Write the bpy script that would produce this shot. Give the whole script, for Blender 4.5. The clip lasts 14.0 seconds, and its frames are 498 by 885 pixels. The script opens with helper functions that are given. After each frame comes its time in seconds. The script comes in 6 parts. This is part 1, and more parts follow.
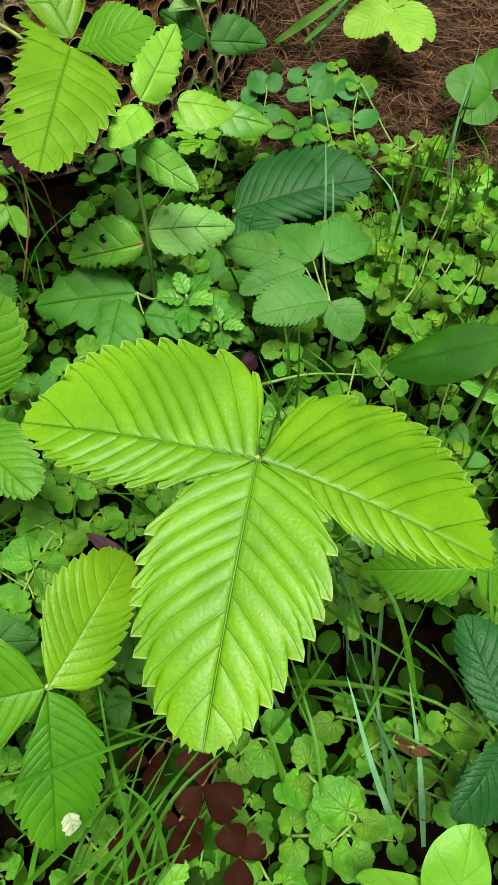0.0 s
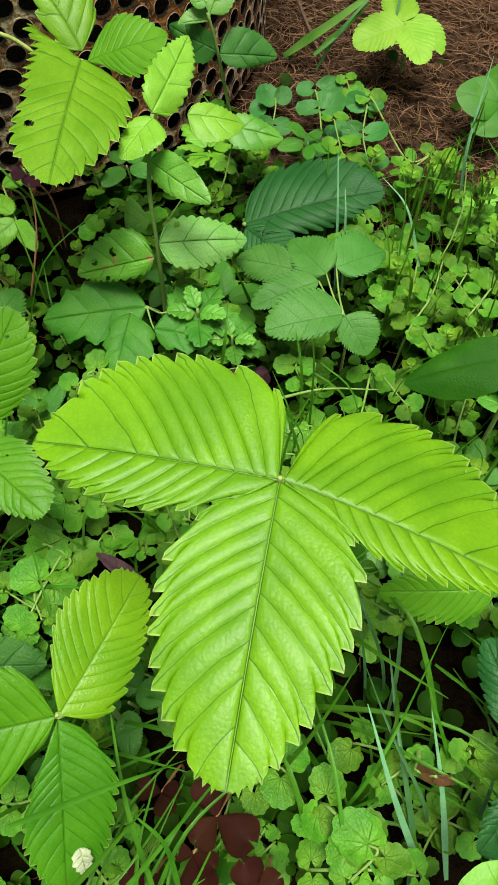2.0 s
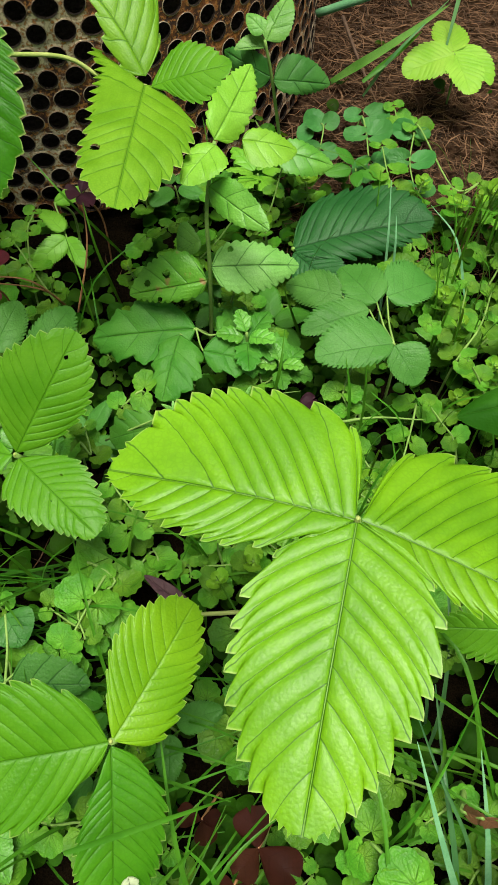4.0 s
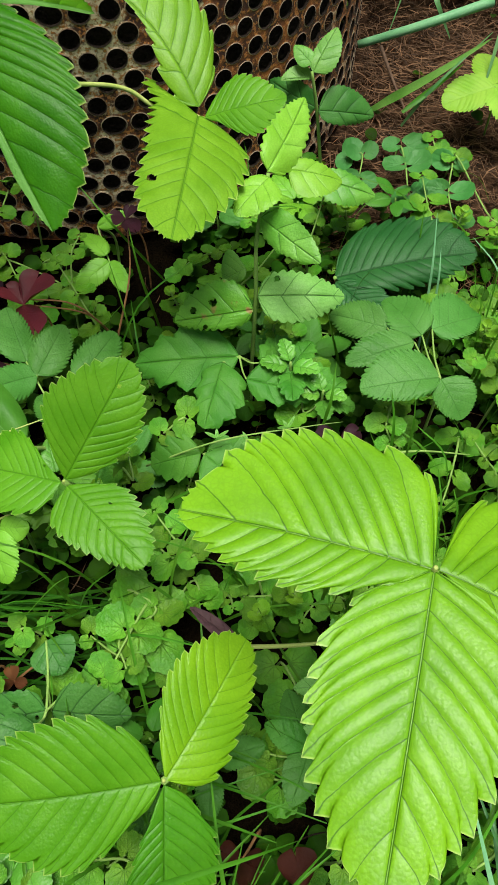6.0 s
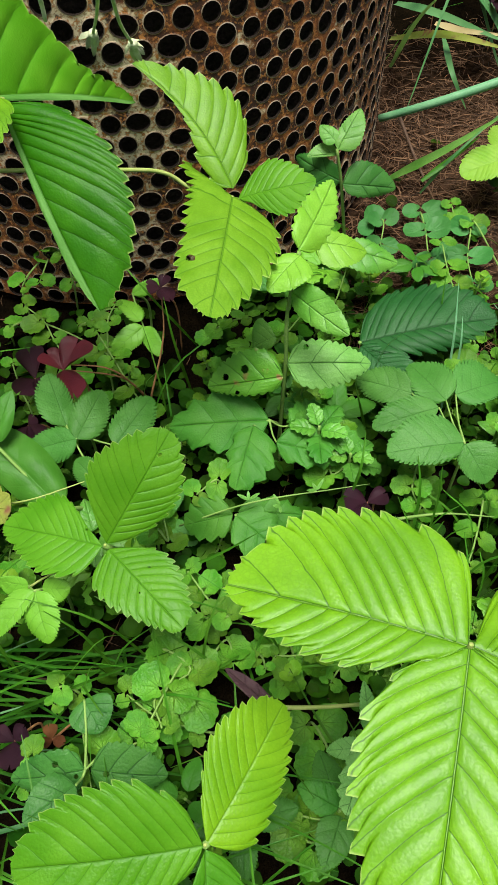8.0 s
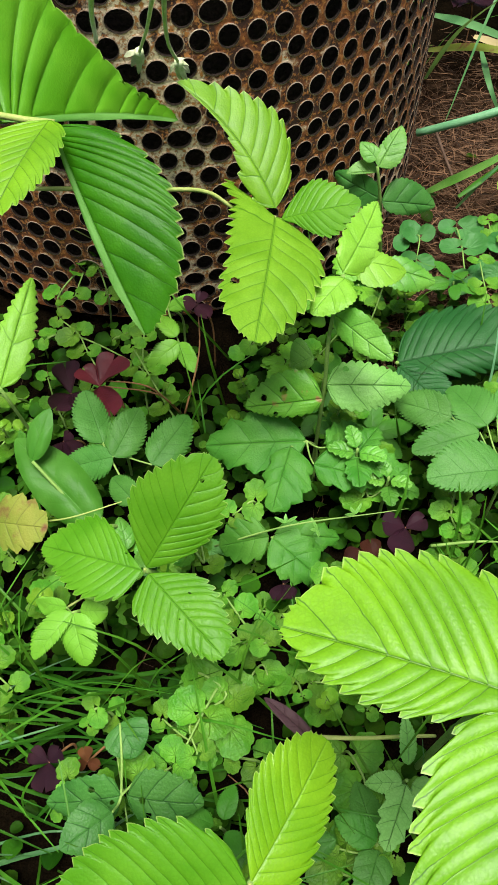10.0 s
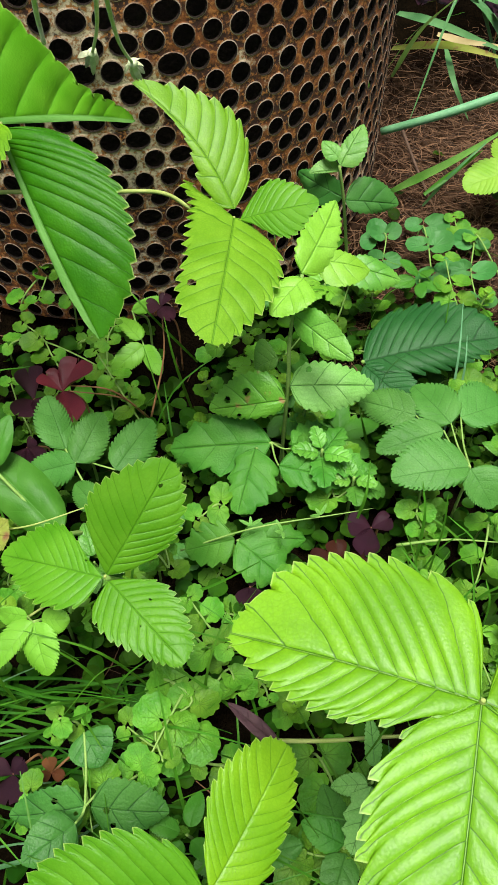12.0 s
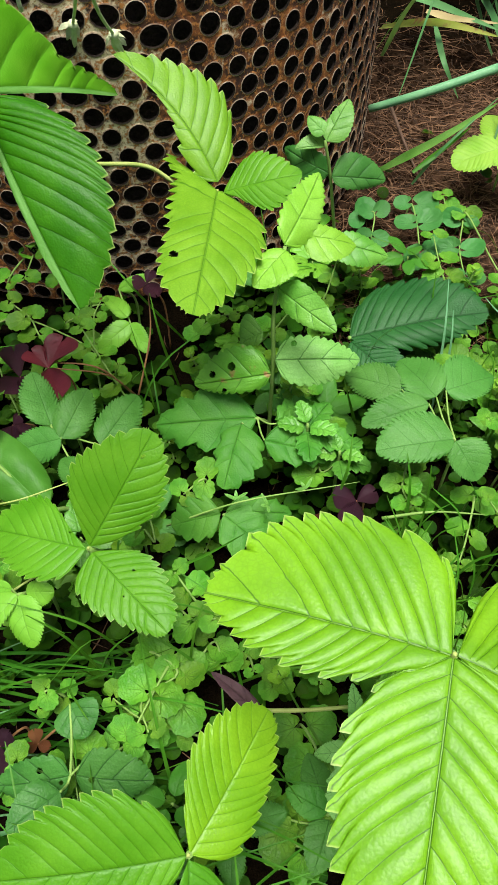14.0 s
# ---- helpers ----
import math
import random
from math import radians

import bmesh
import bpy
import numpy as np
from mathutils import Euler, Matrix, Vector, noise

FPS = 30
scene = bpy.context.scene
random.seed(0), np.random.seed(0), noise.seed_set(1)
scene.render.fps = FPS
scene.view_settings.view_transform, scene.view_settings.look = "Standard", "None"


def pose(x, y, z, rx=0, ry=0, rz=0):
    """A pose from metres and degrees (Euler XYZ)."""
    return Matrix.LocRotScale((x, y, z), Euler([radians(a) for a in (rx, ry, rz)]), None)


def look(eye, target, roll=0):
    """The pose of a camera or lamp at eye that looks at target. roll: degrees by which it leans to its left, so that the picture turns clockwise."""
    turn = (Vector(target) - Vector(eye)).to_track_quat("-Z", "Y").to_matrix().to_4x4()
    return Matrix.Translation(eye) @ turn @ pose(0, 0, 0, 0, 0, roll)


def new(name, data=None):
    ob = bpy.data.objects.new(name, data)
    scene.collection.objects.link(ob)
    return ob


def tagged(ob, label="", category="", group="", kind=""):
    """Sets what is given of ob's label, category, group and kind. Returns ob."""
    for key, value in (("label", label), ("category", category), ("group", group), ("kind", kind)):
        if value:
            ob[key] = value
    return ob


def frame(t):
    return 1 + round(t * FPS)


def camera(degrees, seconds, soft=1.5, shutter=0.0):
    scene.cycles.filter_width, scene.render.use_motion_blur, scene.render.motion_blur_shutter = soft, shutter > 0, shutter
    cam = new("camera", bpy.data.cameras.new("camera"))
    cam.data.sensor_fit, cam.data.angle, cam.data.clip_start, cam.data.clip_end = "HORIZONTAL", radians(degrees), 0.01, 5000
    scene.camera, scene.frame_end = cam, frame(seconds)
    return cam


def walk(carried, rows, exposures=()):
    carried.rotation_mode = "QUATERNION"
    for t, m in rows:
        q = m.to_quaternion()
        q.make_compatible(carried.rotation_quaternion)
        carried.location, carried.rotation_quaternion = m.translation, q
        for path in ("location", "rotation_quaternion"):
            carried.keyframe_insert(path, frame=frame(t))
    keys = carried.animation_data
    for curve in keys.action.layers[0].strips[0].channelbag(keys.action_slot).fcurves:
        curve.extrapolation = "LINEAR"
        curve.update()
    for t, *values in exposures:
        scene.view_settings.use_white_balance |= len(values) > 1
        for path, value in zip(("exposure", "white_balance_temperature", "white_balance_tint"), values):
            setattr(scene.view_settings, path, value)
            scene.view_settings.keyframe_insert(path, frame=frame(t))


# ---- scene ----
cam = camera(38.82, 14.0)
PATH = [
    (0, (0.0055, 0.0162, 0.2292), (0.0081, 0.1593, -0.0345), -0.09),
    (0.5, (0.0020, 0.0192, 0.2302), (0.0011, 0.1683, -0.0301), -1.59),
    (1, (-0.0002, 0.0216, 0.2290), (-0.0020, 0.1696, -0.0320), -1.29),
    (1.5, (-0.0039, 0.0249, 0.2273), (-0.0061, 0.1705, -0.0350), -0.80),
    (2, (0.0024, 0.0197, 0.2253), (0.0039, 0.1676, -0.0357), -0.57),
    (2.5, (0.0074, 0.0185, 0.2226), (0.0094, 0.1638, -0.0399), -0.97),
    (3, (0.0016, 0.0196, 0.2265), (0.0015, 0.1690, -0.0337), -0.77),
    (5.5, (-0.0166, 0.0264, 0.2280), (-0.0229, 0.1809, -0.0291), 0.37),
    (6, (-0.0198, 0.0271, 0.2292), (-0.0275, 0.1850, -0.0259), 0.20),
    (6.5, (-0.0192, 0.0297, 0.2328), (-0.0316, 0.1927, -0.0188), -1.70),
    (7, (-0.0226, 0.0288, 0.2350), (-0.0328, 0.1939, -0.0153), -0.55),
    (7.5, (-0.0233, 0.0282, 0.2382), (-0.0368, 0.1963, -0.0099), -1.46),
    (8, (-0.0250, 0.0281, 0.2406), (-0.0400, 0.2000, -0.0049), -1.50),
    (10.5, (-0.0342, 0.0370, 0.2433), (-0.0557, 0.2085, -0.0018), -2.11),
    (11, (-0.0306, 0.0387, 0.2420), (-0.0505, 0.2093, -0.0040), -2.44),
    (11.5, (-0.0239, 0.0366, 0.2435), (-0.0376, 0.2076, -0.0026), -1.32),
    (12, (-0.0264, 0.0367, 0.2423), (-0.0412, 0.2087, -0.0031), -1.50),
    (12.5, (-0.0261, 0.0350, 0.2434), (-0.0410, 0.2089, -0.0006), -1.56),
    (13, (-0.0254, 0.0362, 0.2394), (-0.0392, 0.2039, -0.0090), -1.15),
    (13.5, (-0.0251, 0.0342, 0.2398), (-0.0378, 0.2022, -0.0084), -0.91),
    (14, (-0.0217, 0.0323, 0.2389), (-0.0357, 0.2013, -0.0086), -1.73),
]
walk(cam, [(t, look(eye, target, roll)) for t, eye, target, roll in PATH], [(0, 0.70, 6500, 3), (3.2, 0.70, 6500, 3), (5.5, 0.70, 6400, 4), (8.2, 0.78, 6200, 7), (10.4, 0.95, 6200, 9), (14, 0.95, 6200, 9)])

# world, sun and exposure
world = bpy.data.worlds.new("sky")
scene.world = world
world.use_nodes = True
wn = world.node_tree.nodes
sky = wn.new("ShaderNodeTexSky")
sky.sky_type, sky.sun_disc = "NISHITA", False
sky.sun_elevation, sky.sun_rotation = radians(83), radians(180)
sky.air_density, sky.dust_density, sky.ozone_density = 0.7, 6.0, 0.5
world.node_tree.links.new(sky.outputs[0], wn["Background"].inputs[0])
wn["Background"].inputs[1].default_value = 0.075
sun = new("sun", bpy.data.lights.new("sun", "SUN"))
sun.data.energy, sun.data.angle, sun.data.color = 4.4, radians(28), (1.0, 0.97, 0.89)
sun.matrix_world = look((0.04, -0.12, 0.99), (0, 0, 0))

# ---- materials ----


def node(nt, kind, **values):
    n = nt.nodes.new(kind)
    for key, value in values.items():
        if key in n.inputs:
            n.inputs[key].default_value = value
    return n


def math_node(nt, op, a, b=None, clamp=False):
    n = nt.nodes.new("ShaderNodeMath")
    n.operation, n.use_clamp = op, clamp
    for i, x in enumerate((a, b)):
        if x is None:
            continue
        if isinstance(x, (int, float)):
            n.inputs[i].default_value = x
        else:
            nt.links.new(x, n.inputs[i])
    return n.outputs[0]


def mix_colour(nt, fac, a, b, blend="MIX"):
    n = nt.nodes.new("ShaderNodeMix")
    n.data_type, n.blend_type = "RGBA", blend
    for i, x in ((0, fac), (6, a), (7, b)):
        if isinstance(x, (int, float)):
            n.inputs[i].default_value = x
        elif isinstance(x, tuple):
            n.inputs[i].default_value = (*x, 1)
        else:
            nt.links.new(x, n.inputs[i])
    return n.outputs[2]


def noise_fac(nt, scale, detail=3.0, rough=0.55, vector=None):
    n = node(nt, "ShaderNodeTexNoise", Scale=scale, Detail=detail, Roughness=rough)
    if vector is not None:
        nt.links.new(vector, n.inputs["Vector"])
    return n.outputs["Fac"]


def ramp(nt, fac, lo, hi):
    n = nt.nodes.new("ShaderNodeMapRange")
    n.interpolation_type = "SMOOTHSTEP"
    n.inputs["From Min"].default_value, n.inputs["From Max"].default_value = lo, hi
    nt.links.new(fac, n.inputs["Value"])
    return n.outputs["Result"]


def start_material(name):
    m = bpy.data.materials.new(name)
    m.use_nodes = True
    return m, m.node_tree, m.node_tree.nodes["Principled BSDF"]


def leaf_material(name, base, light, vein, count=7.0, rough=0.42, thin=0.28, strength=0.75, spread=0.35, radial=False, dry=None, bump=0.5, gloss=0.15, line_width=0.07, net=0.0, side_veins=0.8, rim=0.0):
    """A leaf: two greens in blotches, side veins laid by the leaf's own map, a little hue from piece to piece, light let through."""
    m, nt, bsdf = start_material(name)
    uv = nt.nodes.new("ShaderNodeUVMap")
    uv.uv_map = "map"
    sep = nt.nodes.new("ShaderNodeSeparateXYZ")
    nt.links.new(uv.outputs[0], sep.inputs[0])
    place = nt.nodes.new("ShaderNodeTexCoord").outputs["Object"]
    if radial:
        small = nt.nodes.new("ShaderNodeVectorMath")
        small.operation = "SCALE"
        small.inputs["Scale"].default_value = 0.005
        nt.links.new(place, small.inputs[0])
        place = small.outputs[0]
    info = nt.nodes.new("ShaderNodeObjectInfo").outputs["Random"]
    isle = nt.nodes.new("ShaderNodeNewGeometry").outputs["Random Per Island"]
    if radial:
        angle = math_node(nt, "MULTIPLY", sep.outputs[0], count)
        side = math_node(nt, "ABSOLUTE", math_node(nt, "SUBTRACT", math_node(nt, "FRACT", angle), 0.5))
        line = math_node(nt, "SUBTRACT", 1.0, ramp(nt, math_node(nt, "MULTIPLY", side, sep.outputs[1]), 0.0, 0.06), clamp=True)
        rib = math_node(nt, "MULTIPLY", line, ramp(nt, sep.outputs[1], 1.0, 0.2))
    else:
        across = math_node(nt, "ABSOLUTE", math_node(nt, "SUBTRACT", sep.outputs[0], 0.5))
        wob = math_node(nt, "MULTIPLY", math_node(nt, "SUBTRACT", noise_fac(nt, 260.0, 2.0, vector=place), 0.5), 0.12)
        q = math_node(nt, "ADD", sep.outputs[1], wob)
        side = math_node(nt, "ABSOLUTE", math_node(nt, "SUBTRACT", math_node(nt, "FRACT", math_node(nt, "ADD", q, 0.5)), 0.5))
        edge = nt.nodes.new("ShaderNodeUVMap")
        edge.uv_map = "rim"
        es = nt.nodes.new("ShaderNodeSeparateXYZ")
        nt.links.new(edge.outputs[0], es.inputs[0])
        outward = es.outputs[0]
        taper = math_node(nt, "SUBTRACT", 1.15, math_node(nt, "MULTIPLY", outward, 0.75))
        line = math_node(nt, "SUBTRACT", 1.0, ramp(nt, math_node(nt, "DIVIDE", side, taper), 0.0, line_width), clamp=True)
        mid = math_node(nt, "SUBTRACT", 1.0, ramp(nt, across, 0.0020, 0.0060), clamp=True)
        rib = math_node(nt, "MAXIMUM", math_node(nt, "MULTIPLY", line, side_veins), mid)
    blotch = ramp(nt, noise_fac(nt, 70.0, 4.0, vector=place), 0.3, 0.7)
    grain = noise_fac(nt, 900.0, 3.0, vector=place)
    col = mix_colour(nt, blotch, base, light)
    vary = math_node(nt, "ADD", math_node(nt, "MULTIPLY", math_node(nt, "ADD", info, isle), 0.5), math_node(nt, "MULTIPLY", math_node(nt, "SUBTRACT", grain, 0.5), 0.35))
    hue = node(nt, "ShaderNodeHueSaturation")
    nt.links.new(math_node(nt, "ADD", 0.5 - 0.02 * spread / 0.35, math_node(nt, "MULTIPLY", vary, 0.04 * spread / 0.35)), hue.inputs["Hue"])
    nt.links.new(math_node(nt, "ADD", 1.0 - spread, math_node(nt, "MULTIPLY", vary, 2 * spread)), hue.inputs["Value"])
    nt.links.new(col, hue.inputs["Color"])
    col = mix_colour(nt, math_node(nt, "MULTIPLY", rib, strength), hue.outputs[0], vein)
    if not radial:
        thread = math_node(nt, "SUBTRACT", 1.0, ramp(nt, across, 0.0008, 0.0030), clamp=True)
        col = mix_colour(nt, math_node(nt, "MULTIPLY", thread, 0.6), col, light)
    mesh = None
    if net:
        web = node(nt, "ShaderNodeTexVoronoi", Scale=900.0)
        web.feature = "DISTANCE_TO_EDGE"
        nt.links.new(place, web.inputs["Vector"])
        mesh = ramp(nt, web.outputs["Distance"], 0.22, 0.0)
        col = mix_colour(nt, math_node(nt, "MULTIPLY", mesh, net), col, vein)
    if rim:
        col = mix_colour(nt, math_node(nt, "MULTIPLY", ramp(nt, outward, 0.98, 1.0), rim), col, (0.42, 0.50, 0.14))
    if dry:
        spots = ramp(nt, noise_fac(nt, 120.0, 3.0, vector=place), *dry[1])
        col = mix_colour(nt, spots, col, dry[0])
    nt.links.new(col, bsdf.inputs["Base Color"])
    nt.links.new(math_node(nt, "ADD", rough - 0.06, math_node(nt, "MULTIPLY", grain, 0.12)), bsdf.inputs["Roughness"])
    bsdf.inputs["Specular IOR Level"].default_value = gloss
    cells = node(nt, "ShaderNodeTexVoronoi", Scale=1500.0)
    nt.links.new(place, cells.inputs["Vector"])
    height = math_node(nt, "ADD", math_node(nt, "MULTIPLY", cells.outputs["Distance"], -0.9), math_node(nt, "ADD", math_node(nt, "MULTIPLY", rib, -0.8), math_node(nt, "MULTIPLY", grain, 0.7)))
    if mesh is not None:
        height = math_node(nt, "SUBTRACT", height, math_node(nt, "MULTIPLY", mesh, 1.2 * net))
    b = node(nt, "ShaderNodeBump", Strength=bump, Distance=0.00028)
    nt.links.new(height, b.inputs["Height"])
    nt.links.new(b.outputs[0], bsdf.inputs["Normal"])
    thinside = nt.nodes.new("ShaderNodeBsdfTranslucent")
    nt.links.new(mix_colour(nt, 0.35, col, (0.30, 0.42, 0.02)), thinside.inputs["Color"])
    both = nt.nodes.new("ShaderNodeMixShader")
    both.inputs[0].default_value = thin
    nt.links.new(bsdf.outputs[0], both.inputs[1])
    nt.links.new(thinside.outputs[0], both.inputs[2])
    nt.links.new(both.outputs[0], nt.nodes["Material Output"].inputs["Surface"])
    return m


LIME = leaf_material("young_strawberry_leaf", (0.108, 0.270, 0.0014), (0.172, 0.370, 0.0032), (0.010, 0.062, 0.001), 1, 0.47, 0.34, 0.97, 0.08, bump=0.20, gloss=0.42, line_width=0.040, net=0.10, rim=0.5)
YOUNG = leaf_material("yellowish_strawberry_leaf", (0.115, 0.270, 0.0030), (0.165, 0.330, 0.0060), (0.035, 0.120, 0.003), 1, 0.40, 0.32, 0.70, 0.10, gloss=0.3, bump=0.25, line_width=0.05, net=0.10, rim=0.5)
BERRY = leaf_material("strawberry_leaf", (0.058, 0.195, 0.0039), (0.090, 0.250, 0.0098), (0.020, 0.090, 0.003), 1, 0.40, 0.28, 0.75, 0.10, gloss=0.16, bump=0.25, line_width=0.042, net=0.10, rim=0.4)
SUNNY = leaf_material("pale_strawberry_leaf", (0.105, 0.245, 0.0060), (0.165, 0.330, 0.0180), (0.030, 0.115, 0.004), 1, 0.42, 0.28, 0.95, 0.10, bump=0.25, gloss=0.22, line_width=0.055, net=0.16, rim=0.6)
DEEP = leaf_material("old_strawberry_leaf", (0.012, 0.068, 0.013), (0.023, 0.096, 0.021), (0.003, 0.020, 0.004), 1, 0.40, 0.2, 0.97, 0.12, bump=0.42, gloss=0.13, line_width=0.07, net=0.2)
HANG = leaf_material("glossy_strawberry_leaf", (0.021, 0.116, 0.0014), (0.040, 0.165, 0.0034), (0.005, 0.034, 0.001), 1, 0.42, 0.25, 0.85, 0.12, bump=0.25, gloss=0.14, line_width=0.05, net=0.12, rim=0.5)
# darker copy of BERRY, with the shade on one lower leaflet in its green
DARK = leaf_material("shaded_strawberry_leaf", (0.036, 0.150, 0.0025), (0.062, 0.200, 0.0060), (0.014, 0.066, 0.002), 1, 0.42, 0.28, 0.75, 0.12, bump=0.25, gloss=0.18, line_width=0.05, net=0.10, rim=0.4)
UNDER = leaf_material("pale_leaf_underside", (0.075, 0.215, 0.030), (0.125, 0.290, 0.060), (0.10, 0.24, 0.04), 5, 0.5, 0.3, 0.3, 0.1, bump=0.4, gloss=0.15)
MINT = leaf_material("mint_leaf", (0.068, 0.225, 0.0160), (0.130, 0.315, 0.0360), (0.018, 0.08, 0.007), 5, 0.42, 0.25, 0.9, 0.2, bump=0.38, line_width=0.05, net=0.14, gloss=0.35)
BITTEN = leaf_material("half_withered_leaf", (0.060, 0.225, 0.0100), (0.115, 0.310, 0.0250), (0.018, 0.075, 0.007), 5, 0.42, 0.25, 0.85, 0.2, bump=0.38, line_width=0.05, dry=((0.22, 0.12, 0.045), (0.60, 0.68)), net=0.14, gloss=0.3)
SAGE = leaf_material("sage_green_leaf", (0.085, 0.240, 0.0300), (0.150, 0.325, 0.0600), (0.012, 0.060, 0.010), 5, 0.40, 0.25, 0.97, 0.15, bump=0.38, gloss=0.22, line_width=0.04, net=0.14)
SILVER = leaf_material("silvery_mint_leaf", (0.130, 0.330, 0.060), (0.210, 0.430, 0.110), (0.016, 0.075, 0.012), 5, 0.40, 0.25, 0.97, 0.08, bump=0.38, gloss=0.1, line_width=0.045, net=0.14)
PALE = leaf_material("pale_mint_leaf", (0.155, 0.335, 0.016), (0.22, 0.43, 0.045), (0.060, 0.185, 0.012), 5, 0.42, 0.3, 0.75, 0.15, bump=0.38, line_width=0.05, net=0.14, gloss=0.25)
ELDER = leaf_material("weed_leaf", (0.042, 0.138, 0.0180), (0.074, 0.195, 0.0360), (0.014, 0.072, 0.008), 6, 0.40, 0.22, 0.8, 0.2, line_width=0.04, net=0.14, gloss=0.1, side_veins=0.6, bump=0.38)
NETTLE = leaf_material("nettle_leaf", (0.028, 0.115, 0.016), (0.056, 0.170, 0.030), (0.006, 0.036, 0.006), 1, 0.42, 0.2, 0.95, 0.15, bump=0.38, gloss=0.13, line_width=0.07, net=0.14)
LOBE = leaf_material("lobed_leaf", (0.036, 0.140, 0.0120), (0.072, 0.200, 0.0240), (0.014, 0.080, 0.006), 5, 0.42, 0.22, 0.8, 0.2, line_width=0.035, net=0.14, gloss=0.1, side_veins=0.7, bump=0.38)
FRESH = leaf_material("fresh_weed_leaf", (0.1076, 0.2822, 0.0135), (0.1568, 0.3658, 0.0314), (0.052, 0.150, 0.010), 6.0, 0.45, 0.28, 0.5, 0.15, gloss=0.25, bump=0.3)
BROAD = leaf_material("broad_leaf", (0.036, 0.135, 0.0100), (0.062, 0.185, 0.0220), (0.050, 0.150, 0.014), 5, 0.42, 0.25, 0.35, 0.15, gloss=0.12, bump=0.25)
YELLOW = leaf_material("yellow_green_leaf", (0.1496, 0.3256, 0.0176), (0.2288, 0.3960, 0.0440), (0.12, 0.28, 0.02), 5.0, 0.45, 0.3, 0.4, 0.12, bump=0.3)
# also colours the grass of the hollow, in place of the shade there
LANCE = leaf_material("lance_leaf_and_shaded_grass", (0.014, 0.062, 0.003), (0.028, 0.100, 0.006), (0.010, 0.046, 0.003), 5.0, 0.5, 0.25, 0.4, 0.15, gloss=0.06, side_veins=0.3)
BRACT = leaf_material("brown_withered_leaf", (0.10, 0.045, 0.020), (0.20, 0.095, 0.040), (0.06, 0.03, 0.015), 4.0, 0.7, 0.15, 0.4, 0.2)
DRY = leaf_material("withering_leaf", (0.150, 0.210, 0.022), (0.230, 0.240, 0.040), (0.10, 0.10, 0.03), 6.0, 0.6, 0.25, 0.6, 0.15, dry=((0.15, 0.06, 0.03), (0.52, 0.68)))
PURPLE = leaf_material("purple_sorrel_leaf", (0.0150, 0.0055, 0.0100), (0.0280, 0.0080, 0.0140), (0.02, 0.008, 0.012), 4.0, 0.5, 0.15, 0.3, 0.3, bump=0.25, gloss=0.06)
PLUM = leaf_material("plum_withered_leaf", (0.032, 0.015, 0.020), (0.060, 0.030, 0.034), (0.03, 0.014, 0.018), 5, 0.55, 0.1, 0.5, 0.2, bump=0.6, gloss=0.12)
WHITE = leaf_material("bleached_leaf", (0.26, 0.32, 0.16), (0.46, 0.50, 0.32), (0.35, 0.38, 0.22), 5, 0.6, 0.2, 0.4, 0.1, bump=0.8, gloss=0.1)
RED = leaf_material("red_sorrel_leaf", (0.060, 0.008, 0.013), (0.11, 0.014, 0.022), (0.04, 0.008, 0.012), 4.0, 0.45, 0.2, 0.1, 0.25, bump=0.25)
BROWN = leaf_material("brown_sorrel_leaf", (0.0140, 0.0040, 0.0028), (0.0300, 0.0078, 0.0050), (0.009, 0.003, 0.0025), 4.0, 0.5, 0.12, 0.4, 0.3, bump=0.25, gloss=0.04)
ORANGE = leaf_material("orange_clover_leaf", (0.0700, 0.0240, 0.0100), (0.1300, 0.0460, 0.0160), (0.12, 0.04, 0.012), 4.0, 0.5, 0.25, 0.2, 0.25, bump=0.25)
TIP = leaf_material("young_round_leaf", (0.125, 0.275, 0.0120), (0.195, 0.370, 0.0300), (0.05, 0.15, 0.008), 7.0, 0.45, 0.3, 0.3, 0.25, radial=True, bump=0.45, gloss=0.16, net=0.1)
ROUND = leaf_material("round_leaf", (0.046, 0.150, 0.0070), (0.120, 0.265, 0.0200), (0.018, 0.080, 0.005), 7.0, 0.42, 0.25, 0.45, 0.45, radial=True, bump=0.62, gloss=0.15, net=0.14)
BLUE = leaf_material("blue_green_round_leaf", (0.032, 0.130, 0.024), (0.058, 0.180, 0.042), (0.03, 0.12, 0.03), 7.0, 0.42, 0.2, 0.4, 0.2, radial=True, gloss=0.13)
# darkened green: shade of the gaps under larger plants is in the colour
COVER = leaf_material("shaded_low_leaf", (0.007, 0.034, 0.0012), (0.026, 0.095, 0.0045), (0.006, 0.030, 0.002), 6.0, 0.55, 0.25, 0.4, 0.45, gloss=0.05)
GRASS = leaf_material("grass_blade_green", (0.0300, 0.1150, 0.0050), (0.0620, 0.1850, 0.0120), (0.04, 0.13, 0.010), 1.0, 0.4, 0.25, 0.3, 0.25, bump=0.2, gloss=0.15)
STRAP = leaf_material("bluish_strap_leaf", (0.0560, 0.1600, 0.0480), (0.0900, 0.2050, 0.0700), (0.05, 0.15, 0.05), 1.0, 0.4, 0.2, 0.3, 0.15, bump=0.2)
BLADE = leaf_material("bluish_grass_blade", (0.028, 0.095, 0.026), (0.060, 0.155, 0.048), (0.03, 0.10, 0.03), 1.0, 0.4, 0.2, 0.3, 0.15, bump=0.2, gloss=0.2)
TAN = leaf_material("dry_strap_leaf", (0.28, 0.23, 0.09), (0.42, 0.34, 0.16), (0.35, 0.28, 0.1), 1.0, 0.6, 0.2, 0.3, 0.15, bump=0.2)


